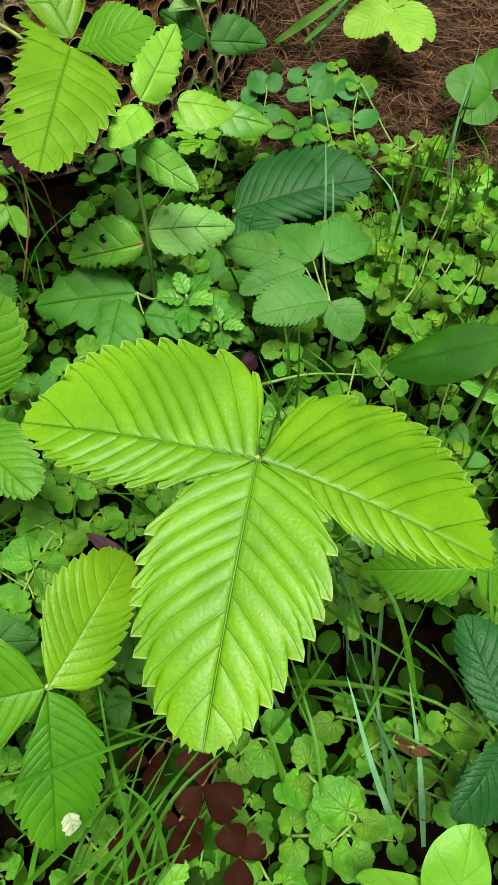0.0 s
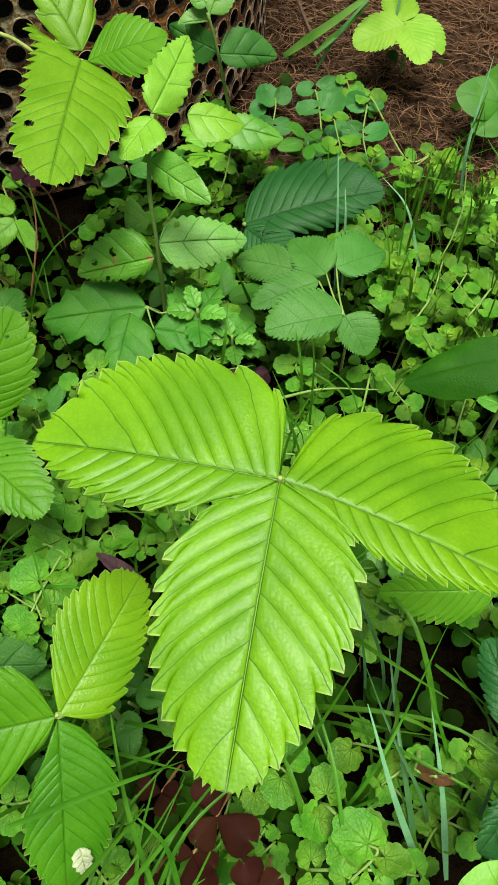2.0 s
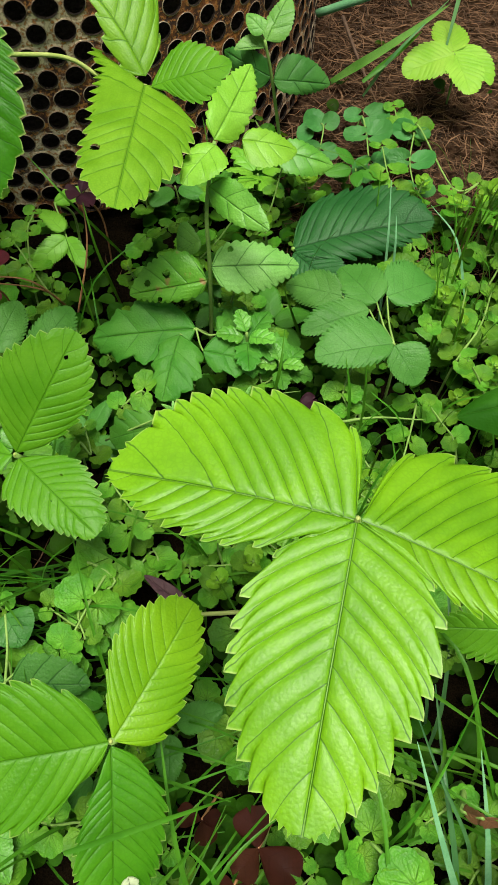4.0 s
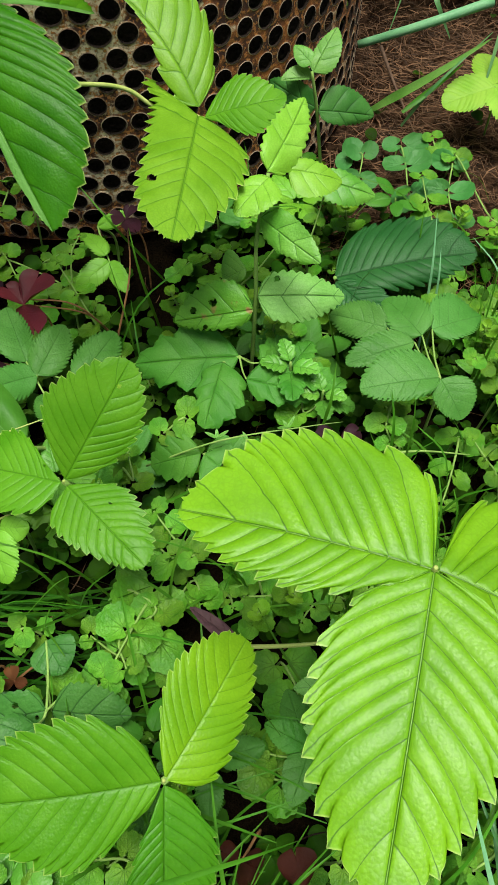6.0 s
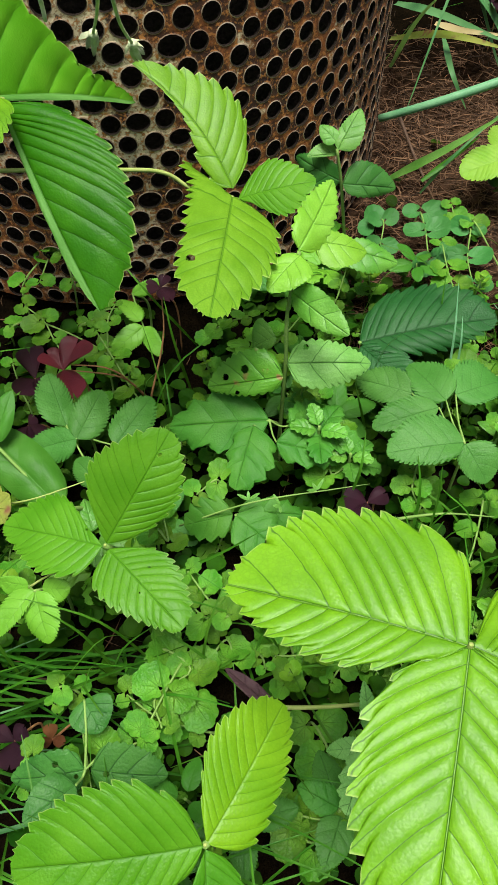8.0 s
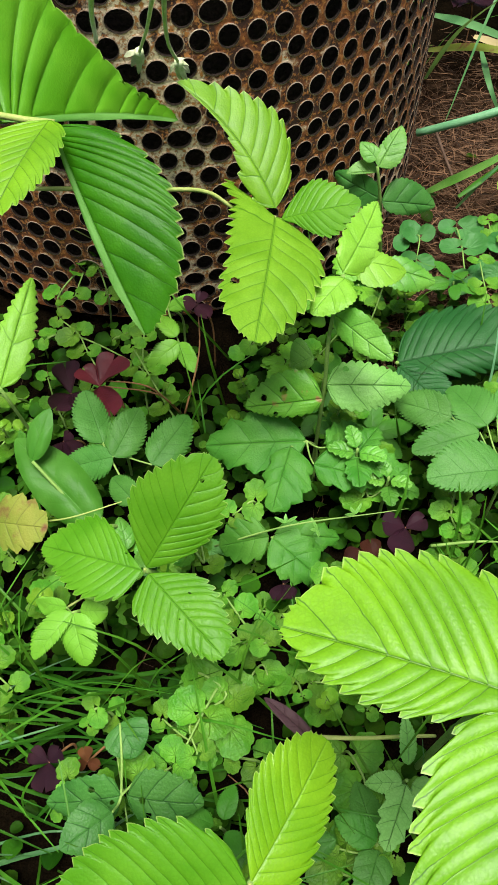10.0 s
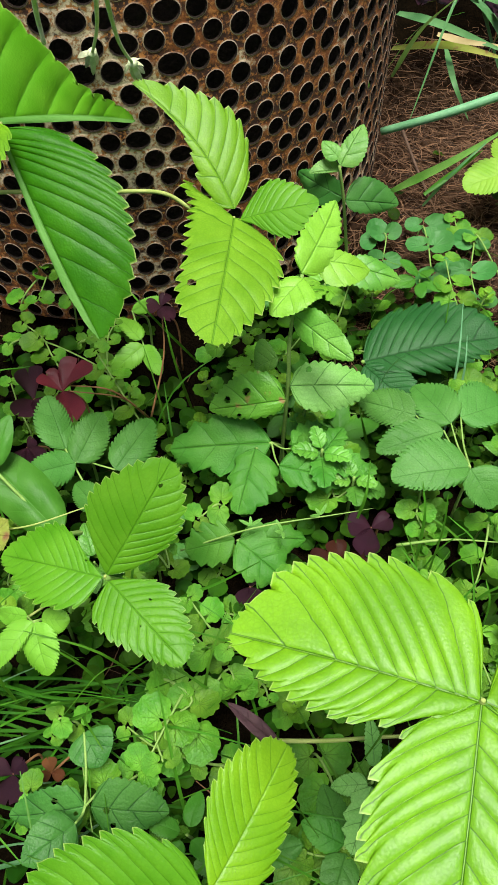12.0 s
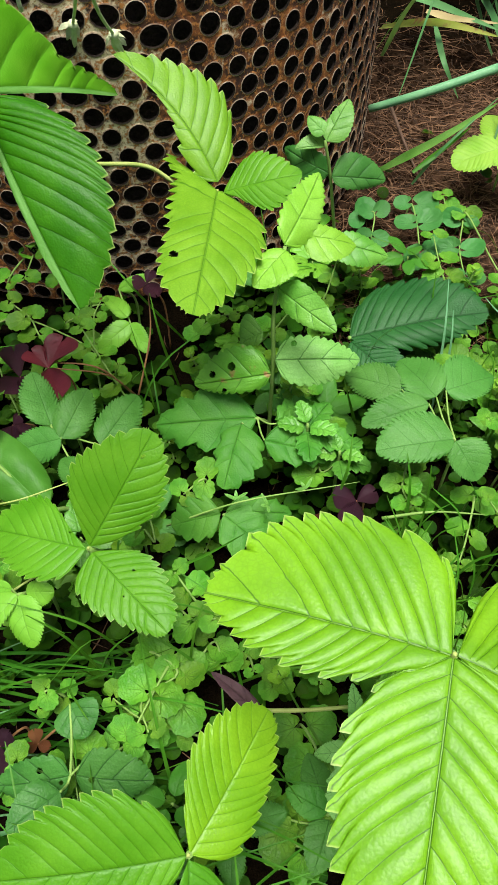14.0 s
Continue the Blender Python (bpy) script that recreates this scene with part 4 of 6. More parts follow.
stem(p, [(-0.1024, 0.1722, 0.0400), (-0.0930, 0.1685, 0.0380), (-0.0836, 0.1647, 0.0400)], 0.0004, 0.0003, STEM, "stalk")
stem(p, [(-0.1024, 0.1722, 0.0400), (-0.0951, 0.1620, 0.0360), (-0.0878, 0.1518, 0.0360)], 0.0004, 0.0003, STEM, "stalk")

p = thing("weed_plant", (-0.0268, 0.1877, 0), "dark green lobed weed below the mint-like plant", "weed", "low weeds")
blade(p, "lobed", (-0.0308, 0.1817, 0.0360), (-0.0673, 0.1796, 0.0320), (-0.0976, 0.9035, 0.4173), 0.0117, 0.0117, LOBE, fine=True)
blade(p, "lobed", (-0.0363, 0.1790, 0.0360), (-0.0414, 0.1564, 0.0280), (-0.9783, 0.1962, 0.0670), 0.0117, 0.0072, LOBE, fine=True)
blade(p, "lobed", (-0.0389, 0.1813, 0.0360), (-0.0511, 0.1930, 0.0360), (0.6330, 0.6654, 0.3956), 0.0045, 0.0057, LOBE, fine=True)
blade(p, "lobed", (-0.0279, 0.1721, 0.0360), (-0.0045, 0.1706, 0.0300), (-0.1523, -0.9205, -0.3597), 0.0092, 0.0075, LOBE, fine=True)
blade(p, "lobed", (-0.0226, 0.1811, 0.0340), (-0.0122, 0.1947, 0.0300), (0.6705, -0.6254, -0.3991), 0.0065, 0.0065, LOBE, fine=True)
stem(p, [(-0.0268, 0.1877, 0), (-0.0268, 0.1887, 0.0216), (-0.0308, 0.1817, 0.0360)], 0.0006, 0.0005, STEM, "petiole")
stem(p, [(-0.0308, 0.1817, 0.0360), (-0.0335, 0.1803, 0.0340), (-0.0363, 0.1790, 0.0360)], 0.0004, 0.0003, STEM, "stalk")
stem(p, [(-0.0308, 0.1817, 0.0360), (-0.0348, 0.1815, 0.0340), (-0.0389, 0.1813, 0.0360)], 0.0004, 0.0003, STEM, "stalk")
stem(p, [(-0.0308, 0.1817, 0.0360), (-0.0294, 0.1769, 0.0340), (-0.0279, 0.1721, 0.0360)], 0.0004, 0.0003, STEM, "stalk")
stem(p, [(-0.0308, 0.1817, 0.0360), (-0.0267, 0.1814, 0.0330), (-0.0226, 0.1811, 0.0340)], 0.0004, 0.0003, STEM, "stalk")

p = thing("strawberry_leaf", (-0.0366, 0.1523, 0), "small dark strawberry leaf half hidden in the weeds", "leaf", "strawberry leaves")
blade(p, "lobed", (-0.0406, 0.1463, 0.0280), (-0.0238, 0.1355, 0.0220), (-0.5870, -0.7644, -0.2666), 0.0094, 0.0093, LOBE, fine=True, name="leaf")
blade(p, "lobed", (-0.0416, 0.1467, 0.0280), (-0.0587, 0.1445, 0.0220), (-0.2705, 0.8433, 0.4644), 0.0081, 0.0086, LOBE, fine=True, name="leaf")
blade(p, "lobed", (-0.0398, 0.1479, 0.0280), (-0.0175, 0.1501, 0.0240), (0.0151, -0.9062, -0.4225), 0.0063, 0.0061, LOBE, fine=True, name="leaf")
stem(p, [(-0.0366, 0.1523, 0), (-0.0366, 0.1533, 0.0168), (-0.0406, 0.1463, 0.0280)], 0.0006, 0.0005, STEM, "petiole")

p = thing("nettle_plant", (-0.0753, 0.0710, 0), "low nettle-like weed with paired insect-bitten leaves", "weed")
blade(p, "mint", (-0.0760, 0.0632, 0.0290), (-0.0967, 0.0598, 0.0270), (-0.1870, 0.8080, 0.5587), 0.0070, 0.0073, NETTLE, fine=True, holes=((0.4,  0.35,  0.04),  (-0.5,  0.2,  0.04),  (-0.2,  0.12,  0.03)), name="leaf")
blade(p, "mint", (-0.0744, 0.0633, 0.0290), (-0.0532, 0.0635, 0.0270), (-0.0379, -0.8600, -0.5088), 0.0087, 0.0066, NETTLE, fine=True, holes=((0.05,  0.2,  0.04),  (0.5,  0.3,  0.035)), name="leaf")
blade(p, "mint", (-0.0766, 0.0584, 0.0340), (-0.0879, 0.0485, 0.0360), (-0.6051, 0.7493, 0.2692), 0.0063, 0.0067, NETTLE, name="leaf")
blade(p, "mint", (-0.0808, 0.0827, 0.0260), (-0.0746, 0.0742, 0.0240), (-0.8111, -0.5691, -0.1349), 0.0075, 0.0067, NETTLE, name="leaf")
stem(p, [(-0.0753, 0.0710, 0), (-0.0723, 0.0698, 0.0230), (-0.0760, 0.0632, 0.0290)], 0.00042, 0.00036, STEM, "petiole")
stem(p, [(-0.0760, 0.0632, 0.0290), (-0.0763, 0.0609, 0.0295), (-0.0766, 0.0584, 0.0340)], 0.00042, 0.00036, STEM, "stalk")
stem(p, [(-0.0760, 0.0632, 0.0290), (-0.0784, 0.0730, 0.0255), (-0.0808, 0.0827, 0.0260)], 0.00042, 0.00036, STEM, "stalk")

p = thing("weed_plant", (-0.0967, 0.1180, 0), "young bright green seedling with toothed leaflets above grass", "weed", "low weeds")
blade(p, "elder", (-0.0964, 0.1076, 0.0460), (-0.0911, 0.0948, 0.0380), (-0.9302, -0.2213, -0.2927), 0.0060, 0.0055, FRESH, fine=True)
blade(p, "elder", (-0.0967, 0.1076, 0.0460), (-0.1065, 0.0949, 0.0400), (-0.8122, 0.5767, 0.0881), 0.0026, 0.0055, FRESH, fine=True)
blade(p, "elder", (-0.0944, 0.1086, 0.0460), (-0.0861, 0.1090, 0.0460), (0.0392, -0.6882, -0.7245), 0.0037, 0.0046, FRESH, fine=True)
blade(p, "elder", (-0.0987, 0.1092, 0.0460), (-0.1084, 0.1103, 0.0460), (0.0703, 0.5667, 0.8209), 0.0046, 0.0027, FRESH, fine=True)
stem(p, [(-0.0967, 0.1180, 0), (-0.0929, 0.1145, 0.0324), (-0.0964, 0.1076, 0.0460)], 0.0006, 0.0005, STEM, "petiole")
stem(p, [(-0.0964, 0.1076, 0.0460), (-0.0976, 0.1084, 0.0440), (-0.0987, 0.1092, 0.0460)], 0.0004, 0.0003, STEM, "stalk")

p = thing("strawberry_leaf", (0.0695, 0.0809, 0), "dull green strawberry leaf in the shade of another leaf", "leaf", "strawberry leaves")
blade(p, "berry", (0.0655, 0.0749, 0.0500), (0.0366, 0.0764, 0.0450), (-0.0720, 0.7666, 0.6381), 0.0092, 0.0062, BERRY, fine=True)
blade(p, "berry", (0.0664, 0.0741, 0.0500), (0.0846, 0.0707, 0.0450), (-0.2966, -0.7795, -0.5517), 0.0074, 0.0081, BERRY, fine=True)
stem(p, [(0.0695, 0.0809, 0), (0.0695, 0.0819, 0.0300), (0.0655, 0.0749, 0.0500)], 0.0009, 0.0008, STEM, "petiole")

p = thing("strawberry_leaf", (0.0711, 0.0414, 0), "dark green strawberry leaf standing in the grass", "leaf", "strawberry leaves")
blade(p, "old", (0.0671, 0.0354, 0.0500), (0.0599, 0.0618, 0.0520), (0.9423, 0.2385, 0.2351), 0.0060, 0.0110, DEEP, fine=True)
blade(p, "old", (0.0675, 0.0341, 0.0500), (0.0518, 0.0168, 0.0460), (-0.7207, 0.5600, 0.4087), 0.0115, 0.0046, DEEP, fine=True)
stem(p, [(0.0711, 0.0414, 0), (0.0711, 0.0424, 0.0300), (0.0671, 0.0354, 0.0500)], 0.0009, 0.0008, STEM, "petiole")

p = thing("broadleaf_weed", (0.0520, 0.0049, 0), "light green smooth rounded broad leaves close to the camera", "weed", "broad weeds")
blade(p, "broad", (0.0480, -0.0011, 0.0500), (0.0528, 0.0156, 0.0580), (0.9555, -0.1556, -0.2506), 0.0096, 0.0063, FRESH, name="leaf")
blade(p, "broad", (0.0447, 0.0010, 0.0500), (0.0288, 0.0057, 0.0460), (0.0928, 0.8085, 0.5811), 0.0045, 0.0057, FRESH, name="leaf")
stem(p, [(0.0520, 0.0049, 0), (0.0520, 0.0059, 0.0300), (0.0480, -0.0011, 0.0500)], 0.0009, 0.0008, STEM, "petiole")
stem(p, [(0.0480, -0.0011, 0.0500), (0.0463, -0.0000, 0.0480), (0.0447, 0.0010, 0.0500)], 0.0006, 0.0006, STEM, "stalk")

p = thing("broadleaf_weed", (0.0854, 0.1400, 0), "single dark green lance-shaped leaf over the weeds", "weed", "broad weeds")
blade(p, "broad", (0.0814, 0.1340, 0.0700), (0.0474, 0.1317, 0.0600), (-0.1205, 0.9757, 0.1832), 0.0090, 0.0073, LANCE, name="leaf")
stem(p, [(0.0854, 0.1400, 0), (0.0854, 0.1410, 0.0420), (0.0814, 0.1340, 0.0700)], 0.0009, 0.0008, STEM, "petiole")

p = thing("withered_leaf", (0.0471, 0.0406, 0), "small curled brown withered leaf caught among grass", "leaf")
blade(p, "lobed", (0.0431, 0.0346, 0.0340), (0.0476, 0.0330, 0.0360), (0.2834, -0.3352, -0.8985), 0.0054, 0.0053, BRACT, name="leaf")
blade(p, "lobed", (0.0473, 0.0330, 0.0360), (0.0523, 0.0312, 0.0320), (-0.6629, -0.2403, -0.7091), 0.0031, 0.0029, BRACT, name="leaf")
stem(p, [(0.0471, 0.0406, 0), (0.0471, 0.0416, 0.0204), (0.0431, 0.0346, 0.0340)], 0.0009, 0.0008, STEM, "petiole")
stem(p, [(0.0431, 0.0346, 0.0340), (0.0452, 0.0338, 0.0330), (0.0473, 0.0330, 0.0360)], 0.0006, 0.0006, STEM, "stalk")

p = thing("seedling", (0.0861, 0.3642, 0), "yellow-green young seedling on bare brown soil", "weed")
blade(p, "crisp", (0.0821, 0.3582, 0.0300), (0.0578, 0.3515, 0.0240), (-0.3195, 0.9089, 0.2679), 0.0098, 0.0116, YELLOW, fine=True)
blade(p, "crisp", (0.0823, 0.3605, 0.0300), (0.0885, 0.3358, 0.0240), (-0.9711, -0.2203, -0.0914), 0.0105, 0.0082, YELLOW, fine=True)
blade(p, "crisp", (0.0840, 0.3628, 0.0300), (0.0998, 0.3462, 0.0220), (-0.7517, -0.6405, -0.1574), 0.0103, 0.0018, YELLOW, fine=True)
blade(p, "crisp", (0.0823, 0.3605, 0.0300), (0.0791, 0.3833, 0.0320), (0.9891, 0.1442, -0.0304), 0.0090, 0.0098, YELLOW, fine=True)
stem(p, [(0.0861, 0.3642, 0), (0.0861, 0.3652, 0.0180), (0.0821, 0.3582, 0.0300)], 0.0006, 0.0005, STEM, "petiole")
stem(p, [(0.0821, 0.3582, 0.0300), (0.0830, 0.3605, 0.0280), (0.0840, 0.3628, 0.0300)], 0.0004, 0.0003, STEM, "stalk")

p = thing("broadleaf_weed", (0.1276, 0.3193, 0), "smooth rounded green leaves on bare brown soil", "weed", "broad weeds")
blade(p, "broad", (0.1236, 0.3133, 0.0180), (0.1023, 0.3182, 0.0220), (0.2812, 0.8432, 0.4583), 0.0107, 0.0104, BROAD, name="leaf")
blade(p, "broad", (0.1236, 0.3133, 0.0180), (0.1102, 0.3017, 0.0120), (-0.6956, 0.6578, 0.2887), 0.0101, 0.0086, BROAD, name="leaf")
blade(p, "broad", (0.1240, 0.3154, 0.0180), (0.1290, 0.3380, 0.0240), (0.9762, -0.2170, 0.0016), 0.0096, 0.0114, BROAD, name="leaf")
stem(p, [(0.1276, 0.3193, 0), (0.1276, 0.3203, 0.0108), (0.1236, 0.3133, 0.0180)], 0.0009, 0.0008, STEM, "petiole")

p = thing("broadleaf_weed", (-0.0959, 0.1498, 0), "large pale green smooth leaf lying among the weeds", "weed", "broad weeds")
blade(p, "broad", (-0.0999, 0.1438, 0.0300), (-0.1330, 0.1704, 0.0420), (0.6562, 0.7278, 0.1993), 0.0086, 0.0100, BROAD, name="leaf")
blade(p, "broad", (-0.1232, 0.1597, 0.0450), (-0.1185, 0.1750, 0.0550), (0.9685, -0.2262, -0.1045), 0.0048, 0.0039, BROAD, name="leaf")
stem(p, [(-0.0959, 0.1498, 0), (-0.0959, 0.1508, 0.0180), (-0.0999, 0.1438, 0.0300)], 0.0009, 0.0008, STEM, "petiole")
stem(p, [(-0.0999, 0.1438, 0.0300), (-0.1115, 0.1518, 0.0355), (-0.1232, 0.1597, 0.0450)], 0.0006, 0.0006, STEM, "stalk")

p = thing("withered_leaf", (-0.1305, 0.1469, 0), "yellow and red-brown withering lobed leaf in the weeds", "leaf")
blade(p, "lobed", (-0.1345, 0.1409, 0.0350), (-0.1142, 0.1386, 0.0380), (-0.0234, -0.8686, -0.4949), 0.0110, 0.0100, DRY, fine=True, name="leaf")
stem(p, [(-0.1305, 0.1469, 0), (-0.1345, 0.1409, 0.0350)], 0.0007, 0.0006, STEM, "petiole")

p = thing("mint_plant", (-0.1314, 0.1844, 0), "bright green wrinkled leaf near the rusty drum", "weed")
blade(p, "mint", (-0.1354, 0.1784, 0.0600), (-0.1308, 0.2168, 0.0750), (0.9114, 0.0514, -0.4082), 0.0063, 0.0071, PALE, fine=True, name="leaf")
stem(p, [(-0.1314, 0.1844, 0), (-0.1354, 0.1784, 0.0600)], 0.0007, 0.0006, STEM, "petiole")

p = thing("weed_plant", (-0.0890, 0.2568, 0), "thin bright green seedling with pointed leaflets", "weed", "low weeds")
blade(p, "elder", (-0.0930, 0.2508, 0.0300), (-0.0810, 0.2557, 0.0340), (0.4544, -0.5077, -0.7320), 0.0027, 0.0036, FRESH, fine=True)
blade(p, "elder", (-0.0857, 0.2334, 0.0280), (-0.0975, 0.2223, 0.0240), (-0.6497, 0.4813, 0.5884), 0.0049, 0.0050, FRESH, fine=True)
blade(p, "elder", (-0.0857, 0.2334, 0.0280), (-0.0779, 0.2229, 0.0220), (-0.8290, -0.3864, -0.4044), 0.0042, 0.0036, FRESH, fine=True)
blade(p, "elder", (-0.0868, 0.2346, 0.0300), (-0.0983, 0.2465, 0.0300), (0.7187, 0.6953, 0.0000), 0.0035, 0.0048, FRESH, fine=True)
stem(p, [(-0.0890, 0.2568, 0), (-0.0890, 0.2578, 0.0180), (-0.0930, 0.2508, 0.0300)], 0.0006, 0.0005, STEM, "petiole")
stem(p, [(-0.0930, 0.2508, 0.0300), (-0.0893, 0.2421, 0.0270), (-0.0857, 0.2334, 0.0280)], 0.0004, 0.0003, STEM, "stalk")

p = thing("sorrel", (-0.0734, 0.2447, 0), "dark purple wood sorrel with three heart-shaped leaflets", "sorrel", "wood sorrels")
blade(p, "heart", (-0.0774, 0.2387, 0.0450), (-0.0829, 0.2375, 0.0480), (-0.1501, 0.9833, 0.1024), 0.0059, 0.0021, PURPLE)
blade(p, "heart", (-0.0774, 0.2387, 0.0450), (-0.0761, 0.2433, 0.0480), (0.9568, -0.2894, 0.0261), 0.0017, 0.0040, PURPLE)
blade(p, "heart", (-0.0774, 0.2387, 0.0450), (-0.0711, 0.2278, 0.0480), (-0.8521, -0.5149, -0.0937), 0.0032, 0.0040, PURPLE)
stem(p, [(-0.0734, 0.2447, 0), (-0.0734, 0.2457, 0.0270), (-0.0774, 0.2387, 0.0450)], 0.0004, 0.0004, RSTEM, "petiole")

p = thing("sorrel", (-0.1060, 0.2057, 0), "wine-red wood sorrel with three heart-shaped leaflets", "sorrel", "wood sorrels")
blade(p, "heart", (-0.1100, 0.1997, 0.0380), (-0.1056, 0.2129, 0.0410), (0.9443, -0.3264, 0.0413), 0.0060, 0.0087, RED)
blade(p, "heart", (-0.1100, 0.1997, 0.0380), (-0.1176, 0.2057, 0.0410), (0.6079, 0.7923, -0.0531), 0.0057, 0.0040, RED)
blade(p, "heart", (-0.1100, 0.1997, 0.0380), (-0.1010, 0.1832, 0.0410), (-0.8755, -0.4831, -0.0108), 0.0057, 0.0057, RED)
stem(p, [(-0.1060, 0.2057, 0), (-0.1060, 0.2067, 0.0228), (-0.1100, 0.1997, 0.0380)], 0.0004, 0.0004, RSTEM, "petiole")

p = thing("sorrel", (-0.1194, 0.2073, 0), "dark purple wood sorrel with three heart-shaped leaflets", "sorrel", "wood sorrels")
blade(p, "heart", (-0.1234, 0.2013, 0.0300), (-0.1269, 0.1906, 0.0330), (-0.9338, 0.3378, 0.1178), 0.0063, 0.0041, PURPLE)
blade(p, "heart", (-0.1234, 0.2013, 0.0300), (-0.1285, 0.2145, 0.0330), (0.9321, 0.3623, 0.0063), 0.0054, 0.0061, PURPLE)
blade(p, "heart", (-0.1234, 0.2013, 0.0300), (-0.1133, 0.1926, 0.0330), (-0.6384, -0.7653, -0.0816), 0.0039, 0.0048, PURPLE)
stem(p, [(-0.1194, 0.2073, 0), (-0.1194, 0.2083, 0.0180), (-0.1234, 0.2013, 0.0300)], 0.0004, 0.0004, RSTEM, "petiole")

p = thing("sorrel", (-0.1183, 0.1874, 0), "dark purple wood sorrel with three heart-shaped leaflets", "sorrel", "wood sorrels")
blade(p, "heart", (-0.1223, 0.1814, 0.0260), (-0.1223, 0.1681, 0.0290), (-0.9959, 0.0222, 0.0880), 0.0058, 0.0044, PURPLE)
blade(p, "heart", (-0.1223, 0.1814, 0.0260), (-0.1201, 0.1846, 0.0290), (0.8542, -0.5147, -0.0735), 0.0012, 0.0039, PURPLE)
blade(p, "heart", (-0.1223, 0.1814, 0.0260), (-0.1129, 0.1723, 0.0290), (-0.6874, -0.7242, -0.0548), 0.0039, 0.0044, PURPLE)
stem(p, [(-0.1183, 0.1874, 0), (-0.1183, 0.1884, 0.0156), (-0.1223, 0.1814, 0.0260)], 0.0004, 0.0004, RSTEM, "petiole")

p = thing("sorrel", (0.0082, 0.1585, 0), "dark purple wood sorrel with three heart-shaped leaflets", "sorrel", "wood sorrels")
blade(p, "heart", (0.0042, 0.1525, 0.0300), (0.0106, 0.1555, 0.0330), (0.4286, -0.9035, 0.0033), 0.0030, 0.0048, PURPLE)
blade(p, "heart", (0.0042, 0.1525, 0.0300), (-0.0043, 0.1530, 0.0330), (0.0801, 0.9948, 0.0635), 0.0055, 0.0036, PURPLE)
blade(p, "heart", (0.0042, 0.1525, 0.0300), (0.0007, 0.1402, 0.0330), (-0.9605, 0.2784, -0.0015), 0.0046, 0.0045, PURPLE)
stem(p, [(0.0082, 0.1585, 0), (0.0082, 0.1595, 0.0180), (0.0042, 0.1525, 0.0300)], 0.0004, 0.0004, RSTEM, "petiole")

p = thing("sorrel", (-0.0022, 0.1462, 0), "brown-purple wood sorrel with heart-shaped leaflets under the leaves", "sorrel", "wood sorrels")
blade(p, "heart", (-0.0062, 0.1402, 0.0280), (-0.0167, 0.1382, 0.0310), (-0.1770, 0.9830, 0.0491), 0.0060, 0.0045, BROWN)
blade(p, "heart", (-0.0062, 0.1402, 0.0280), (-0.0079, 0.1470, 0.0310), (0.9688, 0.2477, -0.0089), 0.0042, 0.0033, BROWN)
blade(p, "heart", (-0.0062, 0.1402, 0.0280), (0.0045, 0.1384, 0.0310), (-0.1660, -0.9860, -0.0175), 0.0050, 0.0068, BROWN)
stem(p, [(-0.0022, 0.1462, 0), (-0.0022, 0.1472, 0.0168), (-0.0062, 0.1402, 0.0280)], 0.0004, 0.0004, RSTEM, "petiole")

p = thing("sorrel", (-0.0317, 0.1391, 0), "dark purple wood sorrel with three heart-shaped leaflets", "sorrel", "wood sorrels")
blade(p, "heart", (-0.0357, 0.1331, 0.0200), (-0.0383, 0.1256, 0.0230), (-0.9350, 0.3517, 0.0463), 0.0034, 0.0028, PURPLE)
blade(p, "heart", (-0.0357, 0.1331, 0.0200), (-0.0319, 0.1270, 0.0230), (-0.8359, -0.5461, -0.0550), 0.0025, 0.0031, PURPLE)
blade(p, "heart", (-0.0357, 0.1331, 0.0200), (-0.0344, 0.1380, 0.0230), (0.9697, -0.2438, -0.0131), 0.0026, 0.0031, PURPLE)
stem(p, [(-0.0317, 0.1391, 0), (-0.0317, 0.1401, 0.0120), (-0.0357, 0.1331, 0.0200)], 0.0004, 0.0004, RSTEM, "petiole")

p = thing("sorrel", (-0.0980, 0.0778, 0), "dark purple wood sorrel with three heart-shaped leaflets", "sorrel", "wood sorrels")
blade(p, "heart", (-0.1020, 0.0718, 0.0160), (-0.1077, 0.0739, 0.0190), (0.3543, 0.9350, -0.0149), 0.0029, 0.0027, PURPLE)
blade(p, "heart", (-0.1020, 0.0718, 0.0160), (-0.0988, 0.0760, 0.0190), (0.8274, -0.5552, -0.0844), 0.0025, 0.0036, PURPLE)
blade(p, "heart", (-0.1020, 0.0718, 0.0160), (-0.1005, 0.0631, 0.0190), (-0.9867, -0.1400, 0.0831), 0.0048, 0.0039, PURPLE)
stem(p, [(-0.0980, 0.0778, 0), (-0.0980, 0.0788, 0.0096), (-0.1020, 0.0718, 0.0160)], 0.0004, 0.0004, RSTEM, "petiole")

p = thing("sorrel", (-0.0861, 0.0786, 0), "tiny orange-red clover leaf between grass and weeds", "sorrel", "wood sorrels")
blade(p, "heart", (-0.0901, 0.0726, 0.0180), (-0.0927, 0.0707, 0.0210), (-0.5489, 0.8352, 0.0325), 0.0022, 0.0013, ORANGE)
blade(p, "heart", (-0.0901, 0.0726, 0.0180), (-0.0915, 0.0764, 0.0210), (0.9410, 0.3377, 0.0205), 0.0019, 0.0027, ORANGE)
blade(p, "heart", (-0.0901, 0.0726, 0.0180), (-0.0850, 0.0714, 0.0210), (-0.1851, -0.9810, -0.0588), 0.0017, 0.0019, ORANGE)
stem(p, [(-0.0861, 0.0786, 0), (-0.0861, 0.0796, 0.0108), (-0.0901, 0.0726, 0.0180)], 0.0004, 0.0004, RSTEM, "petiole")

